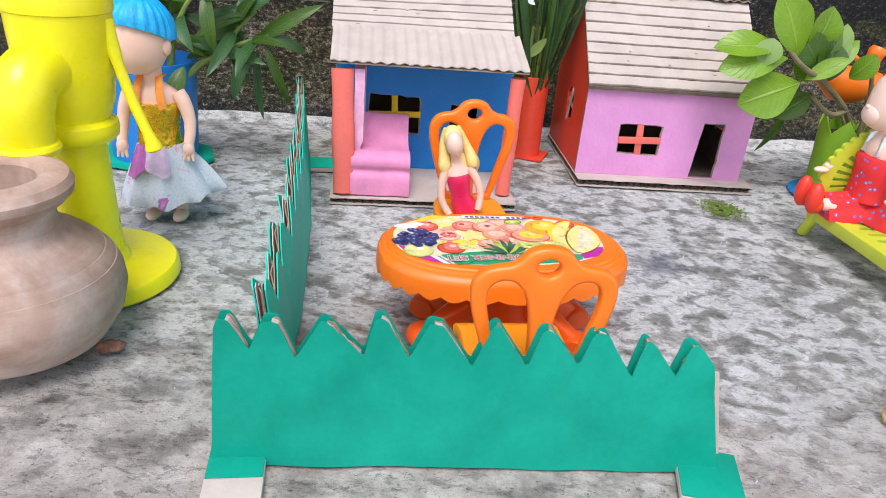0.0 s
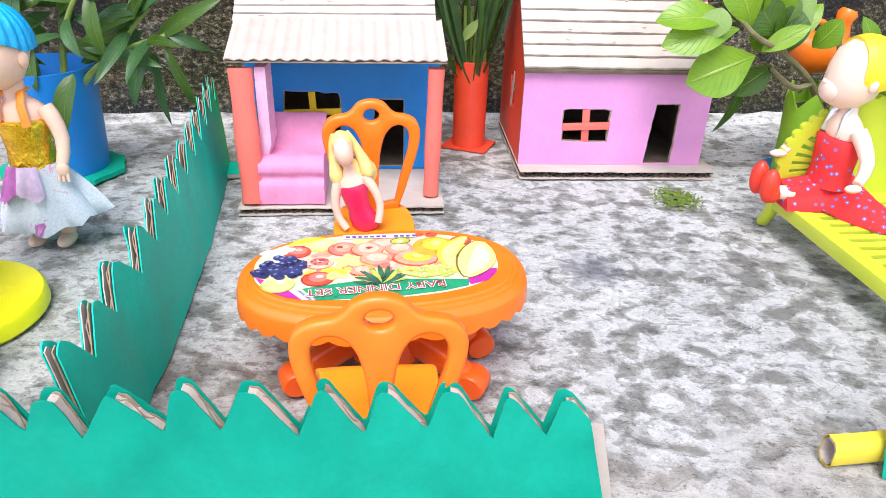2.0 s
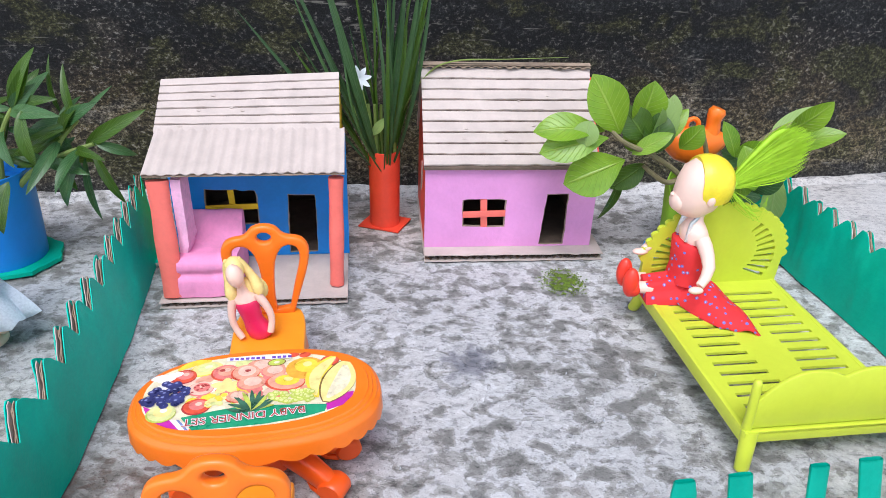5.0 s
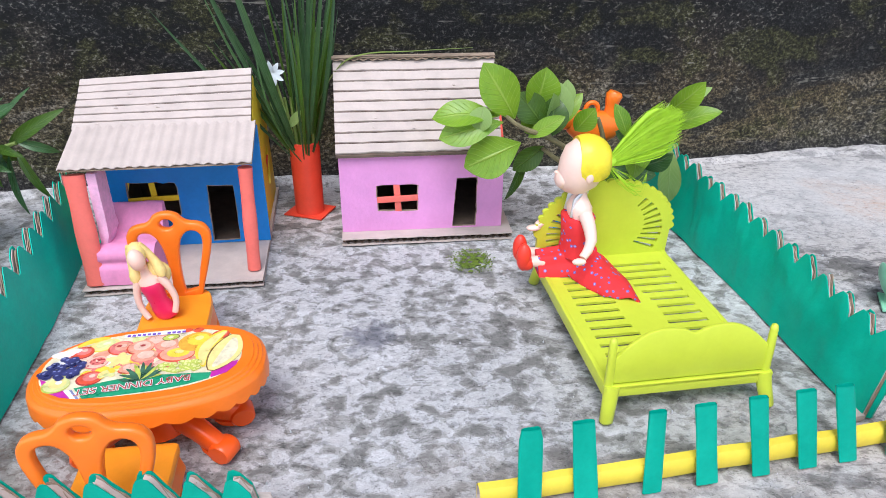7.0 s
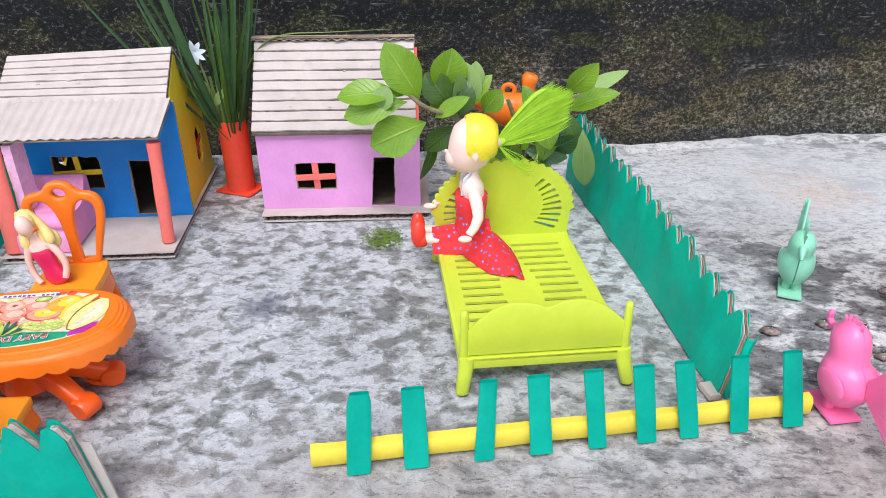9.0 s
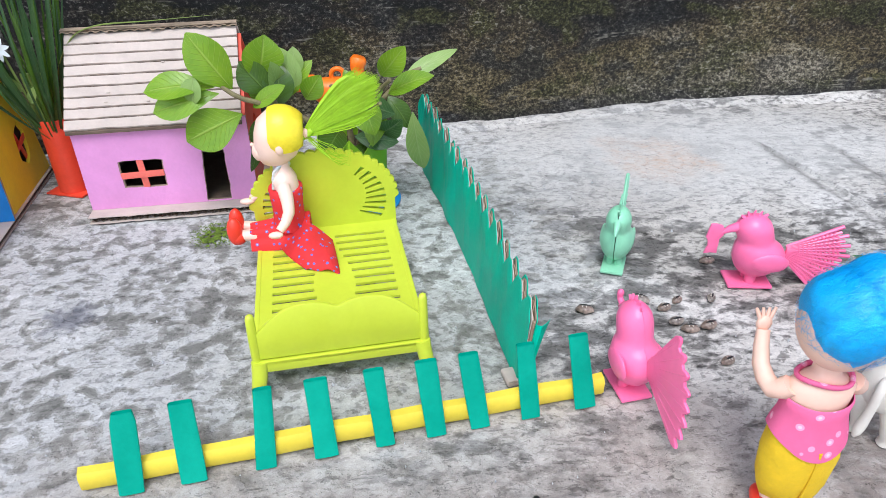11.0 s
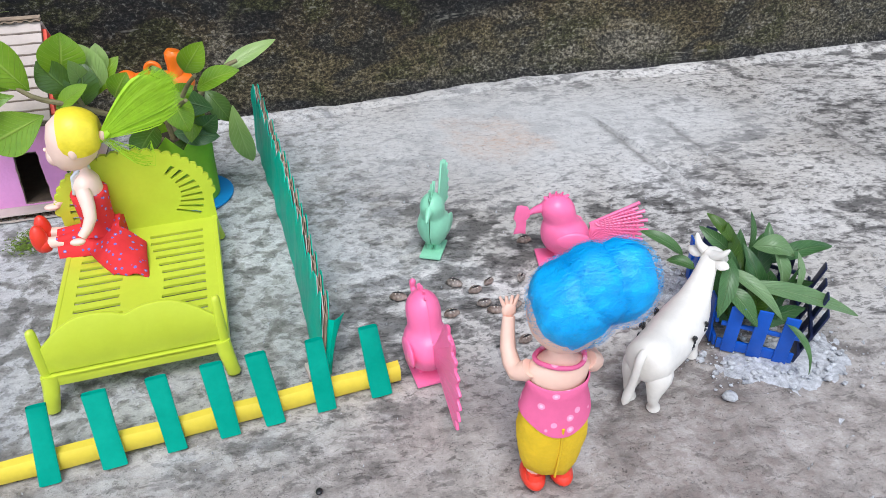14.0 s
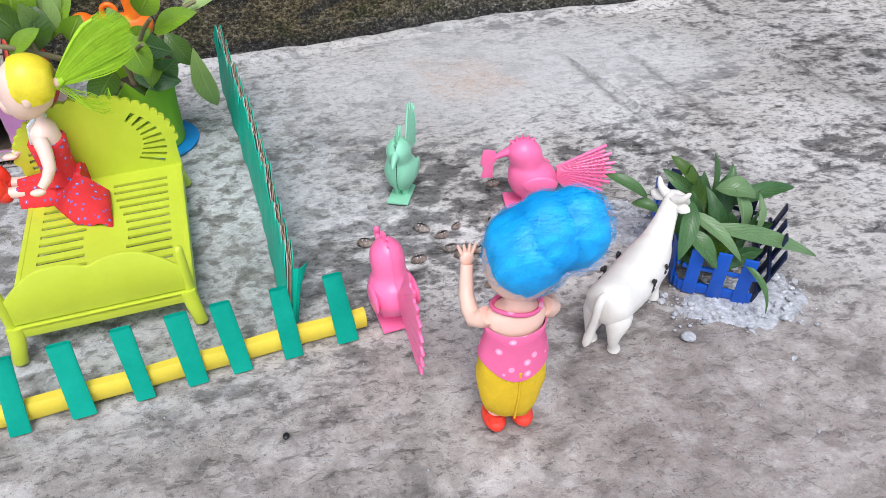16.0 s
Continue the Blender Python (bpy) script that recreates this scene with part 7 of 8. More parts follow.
part("saucer", bm, DISC, planter, "sky blue paper disc under the pot")
for k, s in enumerate(([(0.2920, 0.515, 0.045), (0.2750, 0.505, 0.068), (0.2480, 0.492, 0.088), (0.2260, 0.483, 0.0992), (0.2150, 0.482, 0.1080)], [(0.2960, 0.516, 0.045), (0.2930, 0.512, 0.075), (0.2850, 0.508, 0.098)], [(0.3000, 0.518, 0.045), (0.3150, 0.520, 0.075), (0.3380, 0.521, 0.098), (0.3500, 0.522, 0.104)],
                        [(0.2480, 0.492, 0.088), (0.2420, 0.497, 0.104)], [(0.2750, 0.505, 0.068), (0.2620, 0.500, 0.066), (0.2444, 0.498, 0.0781)], [(0.2960, 0.524, 0.045), (0.2910, 0.540, 0.060), (0.2875, 0.5490, 0.0750)])):
    bm = bmesh.new()
    n = 12
    tube(bm, sweep([rel(p, P0) for p in s], n), [0.0023 - 0.0009 * i / n for i in range(n)], 8)
    part("stem", bm, TWIG, planter, "brown-green woody stem")
def spray(leaves):
    """Leaves of one branch: base, tip, width, material, facing, bow, belly."""
    for b, t, wide, m, face, bow, belly in leaves:
        leaf("leaf", planter, rel(b, P0), rel(t, P0), wide * 1.12, m, face, bow, 0.22, belly, 12, 0.015)


spray((
    ((0.2215, 0.484, 0.1050), (0.1985, 0.482, 0.1440), 0.0245, LEAFB, (0.1, -1, 0.3), 0.003, 0.55),
    ((0.2356, 0.502, 0.1040), (0.2440, 0.503, 0.1360), 0.0260, LEAFB, (0.5, -1, 0.2), 0.002, 0.55),
    ((0.2110, 0.481, 0.1080), (0.1642, 0.478, 0.1066), 0.0190, LEAFB, (0, -0.7, 0.8), 0.004, 0.6),
    ((0.2000, 0.476, 0.1160), (0.1965, 0.474, 0.0985), 0.0150, LEAFP, (-0.4, -1, 0.3), 0.001, 0.45),
    ((0.2134, 0.479, 0.1040), (0.1690, 0.474, 0.0935), 0.0200, LEAFB, (0, -0.9, 0.6), 0.003, 0.6),
    ((0.2265, 0.480, 0.0890), (0.1870, 0.474, 0.0725), 0.0270, LEAFB, (0.1, -1, 0.3), 0.002, 0.58),
    ((0.2324, 0.488, 0.0900), (0.2570, 0.486, 0.1060), 0.0110, LEAFB, (0.2, -0.8, 0.8), 0.001, 0.5)))
spray((
    ((0.2600, 0.510, 0.1040), (0.2610, 0.512, 0.1250), 0.0120, LEAFP, (0.2, -1, 0.2), 0.001, 0.5),
    ((0.2674, 0.500, 0.0910), (0.2800, 0.498, 0.1085), 0.0150, LEAFB, (0.2, -1, 0.4), 0.002, 0.5),
    ((0.2460, 0.500, 0.0790), (0.2240, 0.500, 0.0600), 0.0150, LEAFD, (0, -1, 0.2), 0.002, 0.5),
    ((0.2320, 0.502, 0.0700), (0.2195, 0.504, 0.0340), 0.0085, LEAFD, (0.6, -1, 0), 0.003, 0.45),
    ((0.3230, 0.470, 0.1160), (0.3400, 0.458, 0.1385), 0.0150, LEAFB, (0.2, -1, 0.3), 0.003, 0.52),
    ((0.3270, 0.478, 0.1010), (0.3580, 0.467, 0.1160), 0.0140, LEAFB, (0.1, -0.7, 0.8), 0.003, 0.48),
    ((0.3380, 0.525, 0.0960), (0.3775, 0.5418, 0.1115), 0.0110, LEAFP, (0, -0.8, 0.7), 0.002, 0.42)))
spray((
    ((0.3427, 0.512, 0.0746), (0.3495, 0.517, 0.0262), 0.0155, LEAFP, (-0.2, -1, 0.1), 0.004, 0.55),
    ((0.2420, 0.496, 0.0980), (0.2250, 0.500, 0.1190), 0.0200, LEAFD, (0, -1, 0.3), 0.002, 0.5),
    ((0.2480, 0.494, 0.0880), (0.2520, 0.504, 0.1150), 0.0200, LEAFD, (0.1, -1, 0.3), 0.002, 0.5),
    ((0.3250, 0.518, 0.0850), (0.3400, 0.512, 0.0620), 0.0140, LEAFD, (0.2, -1, 0.4), 0.003, 0.5),
    ((0.2620, 0.505, 0.0950), (0.2500, 0.512, 0.1250), 0.0170, LEAFP, (0, -1, 0.2), 0.001, 0.5)))
spray((
    ((0.3100, 0.512, 0.0720), (0.3250, 0.500, 0.0560), 0.0150, LEAFD, (0, -1, 0.5), 0.002, 0.5),
    ((0.3060, 0.5000, 0.0860), (0.2955, 0.5060, 0.1094), 0.0110, LEAFB, (0.3, -1, 0.2), 0.002, 0.5),
    ((0.3060, 0.5000, 0.0870), (0.3230, 0.4900, 0.0990), 0.0120, LEAFB, (0.1, -0.9, 0.5), 0.002, 0.5),
    ((0.3060, 0.4900, 0.0980), (0.3160, 0.4800, 0.0700), 0.0180, LEAFB, (0.1, -1, 0.3), 0.002, 0.5)))
for k, s in enumerate(([(0.3000, 0.516, 0.045), (0.3080, 0.495, 0.080), (0.3220, 0.462, 0.100)], [(0.3080, 0.495, 0.080), (0.3190, 0.482, 0.100), (0.3290, 0.470, 0.113)])):
    bm = bmesh.new()
    tube(bm, sweep([rel(p, P0) for p in s], 10), [0.0019 - 0.0007 * i / 10 for i in range(10)], 8)
    part("stem", bm, TWIG, planter, "brown-green woody stem")
rnd = random.Random(19)
for k in range(16):
    b = Vector((0.235 + 0.10 * rnd.random(), 0.500 + 0.020 * rnd.random(), 0.078 + 0.025 * rnd.random()))
    d = Vector((rnd.gauss(0, 0.7), rnd.gauss(-0.05, 0.35), 0.45 + 0.5 * rnd.random())).normalized()
    if 0.258 < b.x < 0.335 or b.x < 0.245:
        continue
    leaf("leaf", planter, rel(b, P0), rel(b + d * (0.024 + 0.014 * rnd.random()), P0), 0.013 + 0.006 * rnd.random(), (LEAFB, LEAFD, LEAFB, LEAFP)[k % 4], (rnd.gauss(0, 0.4), -1, 0.4), 0.002, 0.22, 0.52, 10, 0.015)
for k in range(22):
    b = Vector((0.232 + 0.100 * rnd.random(), 0.496 + 0.026 * rnd.random(), 0.052 + 0.024 * rnd.random()))
    if b.x < 0.290:
        continue
    d = Vector((rnd.gauss(0, 0.8), rnd.gauss(-0.25, 0.35), rnd.gauss(0.1, 0.5))).normalized()
    leaf("leaf", planter, rel(b, P0), rel(b + d * (0.026 + 0.014 * rnd.random()), P0), 0.014 + 0.007 * rnd.random(), (LEAFD, LEAFB, LEAFD, LEAFB, LEAFC)[k % 5], (rnd.gauss(0, 0.4), -1, 0.6), 0.003, 0.22, 0.52, 10, 0.015)
# orange toy bird perched among the leaves
bm = bmesh.new()
rings(bm, [[(x, r * 0.85 * math.cos(q), 0.0095 + z + r * math.sin(q)) for q in (2 * math.pi * j / 18 for j in range(18))] for x, z, r in ((-0.0170, 0.0030, 0.0030), (-0.0150, 0.0030, 0.0058), (-0.0100, 0.0012, 0.0086), (-0.0030, 0.0, 0.0098), (0.0040, 0.0, 0.0094), (0.0100, 0.0012, 0.0072), (0.0150, 0.0028, 0.0042), (0.0165, 0.0032, 0.0015))])
ball(bm, (-0.0165, 0, 0.0150), (0.0062, 0.0058, 0.0060))
tube(bm, [(-0.0210, 0, 0.0145), (-0.0275, 0, 0.0128)], [0.0028, 0.0008], 8)
tube(bm, [(-0.0030 + 0.0033 * math.cos(a), 0, 0.0205 + 0.0033 * math.sin(a)) for a in (2 * math.pi * i / 16 for i in range(17))], 0.0013, 8)
tube(bm, sweep([(0.0060, 0, 0.0120), (0.0080, 0, 0.0180), (0.0078, 0, 0.0240), (0.0092, 0, 0.0295)], 8), [0.0056, 0.0048, 0.0042, 0.0038, 0.0036, 0.0040, 0.0046, 0.0034], 12)
mesh_thing("toy_bird", bm, ORANGE, pose(0.2920, 0.5460, 0.0660, 0, 0, 4) @ Matrix.Scale(1.42, 4), "orange plastic toy bird perched in the leafy plant", "toy bird", "toy birds", smooth=60)


# ---- plastic birds with lattice tails ----
def peacock(colour, m, label, blob=True, tail_up=0.0, solid=False, seam=0.00005, crest=1.0):
    """Two-shell plastic bird facing -x, on a flat foot."""
    bm = bmesh.new()
    box(bm, (-0.0150, -0.0085, 0.0004), (0.0100, 0.0085, 0.0022), 0.0006)
    for sy in (-1, 1):
        tube(bm, [(-0.002, 0.003 * sy, 0.002), (-0.001, 0.0030 * sy, 0.012)], [0.0030, 0.0036], 10)
    rows = sweep([(0.0060, 0.0, 0.003), (0.0085, 0.0, 0.0085), (0.0140, 0.0005, 0.0128), (0.0200, 0.0010, 0.0146), (0.0260, 0.0, 0.0132), (0.0300, -0.0020, 0.0104), (0.0350, -0.0038, 0.0104), (0.0395, -0.0048, 0.0101), (0.0435, -0.0050, 0.0080), (0.0465, -0.0050, 0.0040), (0.0472, -0.005, 0.0008)], 28)
    for sy in (-1, 1):
        rings(bm, [[(p.y + p.z * math.cos(a), sy * (seam + p.z * 0.88 * math.sin(a)), p.x) for a in (math.pi * j / 12 for j in range(13))] for p in rows])
        ball(bm, (0.004, sy * 0.0112, 0.0205), (0.0105, 0.0020, 0.0062))
    # crest, beak and wattle
    for k in range(5):
        a = radians(70 + 22 * k - 20)
        tube(bm, [(-0.0055 + 0.004 * math.cos(a + 0.3), 0, 0.0430), (-0.0055 + 0.0105 * crest * math.cos(a), 0, 0.0395 + 0.0105 * crest * math.sin(a))], [0.0019, 0.0007], 8, 0.7)
    tube(bm, sweep([(-0.0125, 0, 0.0390), (-0.0180, 0, 0.0372), (-0.0225, 0, 0.0340)], 5), [0.0034, 0.0028, 0.0022, 0.0016, 0.0008], 10)
    if blob:
        plate(bm, ragged([(-0.0300, 0.0200), (-0.0225, 0.0210), (-0.0228, 0.0300), (-0.0205, 0.0325), (-0.0225, 0.0400), (-0.0285, 0.0405), (-0.0305, 0.0320), (-0.0285, 0.0290)], 0.0012, 51, 0.003), 0.0016, [], pose(0, -0.0008, 0), 0.0004)
    # lattice tail: ribs and cross threads
    hinge = Vector((0.0120, 0, 0.0230))
    tips = []
    for k in range(15):
        a = radians(-36 + 5.5 * k + tail_up)
        L = 0.0400 - 0.0006 * abs(k - 8) - 0.0026 * (k % 2)
        tip = hinge + Vector((L * math.cos(a), 0.0003 * (k % 2), L * math.sin(a)))
        tips.append((hinge + Vector((0.004 * math.cos(a), 0, 0.006 * math.sin(a))), tip))
        tube(bm, [tips[-1][0], (tips[-1][0] + tip) / 2, tip], [0.0008, 0.0010, 0.0011], 6, 0.9)
    for s in range(10):
        tube(bm, [a + (b - a) * (0.20 + 0.072 * s) for a, b in tips], 0.0009, 6)
    if solid:
        tube(bm, sweep([(-0.0190, 0, 0.0372), (-0.0225, 0, 0.0385), (-0.0230, 0, 0.0410), (-0.0222, 0, 0.0435)], 7), [0.0018, 0.0018, 0.0017, 0.0017, 0.0018, 0.0018, 0.0008], 10)
        rim = [(tips[0][0].x, tips[0][0].z)]
        for k in range(8):
            a = radians(-36 + 11.0 * k + tail_up)
            for da, rr in ((-4.0, 0.0375), (-2.0, 0.0402), (0.0, 0.0412), (2.0, 0.0402), (4.0, 0.0375)):
                rim.append((hinge.x + rr * math.cos(a + radians(da)), hinge.z + rr * math.sin(a + radians(da))))
        rim.append((tips[-1][0].x, tips[-1][0].z))
        plate(bm, rim, 0.0016, [], pose(0, -0.0008, 0), 0.0003)
    return mesh_thing("toy_bird", bm, colour, m, label, "toy bird", "toy birds", smooth=50)


peacock(PINK, pose(0.5590, 0.3920, 0, 0, 0, -6) @ Matrix.Diagonal((1.10, 1.12, 1.04, 1)), "pink plastic toy bird with lattice fan tail near the shells", True, -13)
peacock(PINK, pose(0.4548, 0.2970, 0, 0, 0, -80) @ Matrix.Diagonal((1.0, 1.0, 1.12, 1)), "pink plastic toy bird by the end of the picket fence", False, 12, True)
peacock(MINT, pose(0.4765, 0.4180, 0, 0, 0, 69) @ Matrix.Diagonal((0.96, 0.86, 0.98, 1)), "mint green plastic toy bird on a flat foot", False, 26, False, 0.0003, 1.5)

# ---- white cow ----
bm = bmesh.new()
spine = [(-0.0415, 0.0335, 0.0040, 0.0060), (-0.0400, 0.0330, 0.0082, 0.0105), (-0.0350, 0.0322, 0.0124, 0.0140), (-0.0250, 0.0305, 0.0128, 0.0146), (-0.0110, 0.0292, 0.0134, 0.0152), (0.0030, 0.0290, 0.0136, 0.0152), (0.0130, 0.0306, 0.0124, 0.0146), (0.0215, 0.0338, 0.0102, 0.0128), (0.0280, 0.0385, 0.0066, 0.0092)]
spine = [tuple(p) + (q.x, q.y) for p, q in zip([v[:2] for v in sweep([(x, z, 0) for x, z, *_ in spine], 33)], sweep([(ry, rz, 0) for _, _, ry, rz in spine], 33))]
rings(bm, [[(x, ry * math.cos(a) * (1 - 0.10 * max(0, math.sin(a))), zc + rz * math.sin(a) * (0.92 if math.sin(a) > 0 else 1.0)) for a in (2 * math.pi * j / 26 for j in range(26))] for x, zc, ry, rz in spine])
tube(bm, sweep([(0.0200, 0, 0.0365), (0.0275, 0.0002, 0.0450), (0.0335, 0.0006, 0.0530), (0.0372, 0.0010, 0.0575)], 9), [0.0098, 0.0088, 0.0077, 0.0068, 0.0061, 0.0056, 0.0053, 0.0051, 0.0042], 16, 0.82, side=(0, 1, 0))
HEAD = pose(0.0372, 0.0015, 0.0575, 0, 0, -16)
tube(bm, sweep([(-0.0030, 0, 0.0005), (0.0030, 0, -0.0005), (0.0095, 0, -0.0045), (0.0140, 0, -0.0085)], 9), [0.0036, 0.0052, 0.0057, 0.0055, 0.0050, 0.0046, 0.0043, 0.0041, 0.0030], 14, 0.9, HEAD, side=(0, 1, 0))
for sy in (-1, 1):
    tube(bm, sweep([(-0.0010, 0.0026 * sy, 0.0024), (-0.0012, 0.0075 * sy, 0.0050), (0.0000, 0.0108 * sy, 0.0098)], 7), [0.0030, 0.0028, 0.0025, 0.0022, 0.0018, 0.0013, 0.0006], 9, m=HEAD)
    tube(bm, sweep([(-0.0005, 0.0042 * sy, -0.0006), (-0.0012, 0.0090 * sy, -0.0008), (-0.0010, 0.0135 * sy, -0.0002)], 6), [0.0018, 0.0027, 0.0032, 0.0030, 0.0022, 0.0006], 10, 0.5, HEAD)
    tube(bm, sweep([(-0.0310, 0.0058 * sy, 0.0300), (-0.0335, 0.0066 * sy, 0.0190), (-0.0352, 0.0068 * sy, 0.0100), (-0.0330, 0.0070 * sy, 0.0034), (-0.0322, 0.0070 * sy, 0.0006)], 11), [0.0060, 0.0074, 0.0070, 0.0056, 0.0042, 0.0033, 0.0028, 0.0027, 0.0030, 0.0036, 0.0037], 12)
    tube(bm, sweep([(0.0165, 0.0056 * sy, 0.0270), (0.0175, 0.0062 * sy, 0.0170), (0.0182, 0.0064 * sy, 0.0090), (0.0188, 0.0064 * sy, 0.0008)], 10), [0.0040, 0.0062, 0.0055, 0.0042, 0.0033, 0.0028, 0.0026, 0.0028, 0.0034, 0.0036], 12)
ball(bm, (-0.0270, 0, 0.0175), (0.0055, 0.0048, 0.0040))
tube(bm, sweep([(-0.0395, 0.0006, 0.0415), (-0.0432, 0.0010, 0.0385), (-0.0450, 0.0016, 0.0270), (-0.0448, 0.0030, 0.0160), (-0.0462, 0.0042, 0.0070)], 12), [0.0018, 0.0022, 0.0024, 0.0024, 0.0023, 0.0022, 0.0022, 0.0023, 0.0026, 0.0027, 0.0022, 0.0008], 10)
paint(bm, 0)
cow_spots = ((-0.0075, -0.0131, 0.0330, 0.0026, 0.0052), (0.0085, -0.0130, 0.0335, 0.0016, 0.0034), (-0.016, 0.0131, 0.034, 0.004, 0.005), (0.004, 0.0136, 0.032, 0.003, 0.004))
for x, y, z, rx, rz in cow_spots:
    for k in range(7):
        ball(bm, (x + rx * 0.7 * math.sin(k * 2.4 + z * 900), y * (1.0 - 0.016 * (k % 2)), z + rz * 0.75 * math.cos(k * 1.9)), (rx * 0.42, 0.0009, rz * 0.28), None, 9, 6)
paint(bm, 1)
mesh_thing("toy_cow", bm, [WHITE, BLACK], pose(0.5855, 0.2785, 0, 0, 0, 42) @ Matrix.Scale(0.97, 4), "white plastic toy cow with black spots feeding at the crate", "toy cow", smooth=60)

# ---- blue crate of picket panels ----
CR = Vector((0.6530, 0.3050, 0))
crate = thing("toy_crate", pose(CR.x - 0.0060, CR.y + 0.0050, 0), "blue plastic picket crate filled with cut green leaves", "crate")
CORNERS = [(0.6255, 0.2865), (0.6610, 0.2660), (0.6920, 0.3180), (0.6420, 0.3560)]


def picket_panel(a, b, bars, h, colour, lean):
    w = math.dist(a, b)
    m = pose(a[0] - CR.x, a[1] - CR.y, 0, 0, 0, math.degrees(math.atan2(b[1] - a[1], b[0] - a[0]))) @ pose(0, 0, 0.0006, lean, 0, 0)
    bm = bmesh.new()
    for z, g in ((0.0040, 0.0036), (h * 0.55, 0.0012)):
        box(bm, (0.0005, -0.0010, z - g), (w - 0.0005, 0.0008, z + g), 0.0004, m)
    panel = part("panel", bm, colour, crate, "side panel rails")
    for k in range(bars):
        bm = bmesh.new()
        x = w * (k + 0.5) / bars
        box(bm, (x - 0.0036, -0.0022, 0.0), (x + 0.0036, -0.0010, h * (0.97 + 0.03 * (k % 2))), 0.0005, m)
        part("picket", bm, colour, panel)


picket_panel(CORNERS[0], CORNERS[1], 3, 0.0365, BLUEC, 8)
picket_panel(CORNERS[1], CORNERS[2], 4, 0.0360, NAVY, 15)
picket_panel(CORNERS[2], CORNERS[3], 4, 0.0350, NAVY, 6)
picket_panel(CORNERS[3], CORNERS[0], 5, 0.0330, BLUEC, 4)
C0 = CR + Vector((-0.0060, 0.0050, 0))
BLADES = (((0.6600, 0.3250, 0.0300), (0.7070, 0.3290, 0.0345), 0.0105, LEAFL, 0.007, (0, -0.5, 1)),
          ((0.6500, 0.3240, 0.0440), (0.6720, 0.3150, 0.0410), 0.0130, LEAFW, 0.005, (0, -0.6, 1)),
          ((0.6600, 0.3190, 0.0470), (0.6585, 0.3000, 0.0250), 0.0125, LEAFW, 0.003, (0.5, -1, 0.4)),
          ((0.6200, 0.3030, 0.0480), (0.6440, 0.2750, 0.0300), 0.0090, LEAFW, 0.004, (0.3, -0.8, 0.8)),
          ((0.6300, 0.2970, 0.0400), (0.6985, 0.2838, 0.0180), 0.0100, LEAFW, 0.006, (0.1, -0.7, 1)),
          ((0.6400, 0.3120, 0.0180), (0.6400, 0.3380, 0.0540), 0.0190, LEAFD, -0.006, (0.2, -1, 0.3)),
          ((0.6160, 0.3380, 0.0330), (0.5930, 0.3530, 0.0430), 0.0085, LEAFC, 0.003, (0, -0.5, 1)),
          ((0.6370, 0.3280, 0.0420), (0.6210, 0.3360, 0.0540), 0.0080, LEAFC, 0.004, (-0.4, -1, 0.5)),
          ((0.6235, 0.3020, 0.0540), (0.6110, 0.2825, 0.0300), 0.0100, LEAFL, 0.004, (-0.3, -1, 0.5)),
          ((0.6420, 0.2740, 0.0320), (0.6530, 0.2545, 0.0080), 0.0048, LEAFC, 0.006, (0.5, -1, 0.4)),
          ((0.6330, 0.2780, 0.0240), (0.6535, 0.2725, 0.0390), 0.0110, LEAFL, -0.004, (0, -1, 0.4)),
          ((0.6520, 0.3300, 0.0300), (0.6580, 0.3460, 0.0560), 0.0070, LEAFC, 0.002, (0.5, -1, 0.2)),
          ((0.6430, 0.3330, 0.0420), (0.6300, 0.3460, 0.0560), 0.0075, LEAFD, 0.003, (0, -0.8, 0.6)),
          ((0.6620, 0.3250, 0.0200), (0.6690, 0.3410, 0.0490), 0.0090, LEAFL, 0.003, (-0.3, -1, 0.3)),
          ((0.6740, 0.3170, 0.0440), (0.6650, 0.2990, 0.0220), 0.0090, LEAFW, 0.003, (0.6, -1, 0.4)),
          ((0.6500, 0.3120, 0.0220), (0.6600, 0.3310, 0.0480), 0.0140, LEAFL, -0.004, (-0.4, -1, 0.4)),
          ((0.6180, 0.2930, 0.0430), (0.6310, 0.2760, 0.0260), 0.0105, LEAFC, 0.003, (0.2, -1, 0.6)),
          ((0.6220, 0.3320, 0.0260), (0.6080, 0.3420, 0.0270), 0.0080, LEAFC, 0.003, (0, -0.6, 1)),
          ((0.6440, 0.2960, 0.0120), (0.6330, 0.3020, 0.0440), 0.0120, LEAFD, 0.004, (0.4, -1, 0.3)),
          ((0.6560, 0.2980, 0.0100), (0.6520, 0.3060, 0.0400), 0.0130, LEAFL, -0.004, (-0.2, -1, 0.4)))
for k, (b, t, wide, m, bow, face) in enumerate(BLADES):
    leaf("cut_leaf", crate, rel(b, C0), rel(t, C0), wide, m, face, bow, 0.5 if k % 2 else 0.3, 0.44, 14, 0.04)

rnd = random.Random(61)
for k in range(20):
    a, r = 6.283 * rnd.random(), 0.019 * rnd.random() ** 0.6
    b = Vector((0.6460 + r * math.cos(a), 0.3120 + 1.2 * r * math.sin(a), 0.004 + 0.012 * rnd.random()))
    d = Vector((rnd.gauss(0.0, 0.45), rnd.gauss(0.1, 0.45), 0.35 + 0.5 * rnd.random())).normalized()
    leaf("cut_leaf", crate, rel(b, C0), rel(b + d * (0.026 + 0.016 * rnd.random()), C0), 0.0065 + 0.006 * rnd.random(), (LEAFD, LEAFL, LEAFC, LEAFL)[k % 4], (rnd.gauss(0, 0.7), -1, 0.4), 0.005 * rnd.gauss(0, 1), 0.45, 0.45, 10, 0.05)

# ash and crumbs round the crate
bm = bmesh.new()
rnd = random.Random(33)


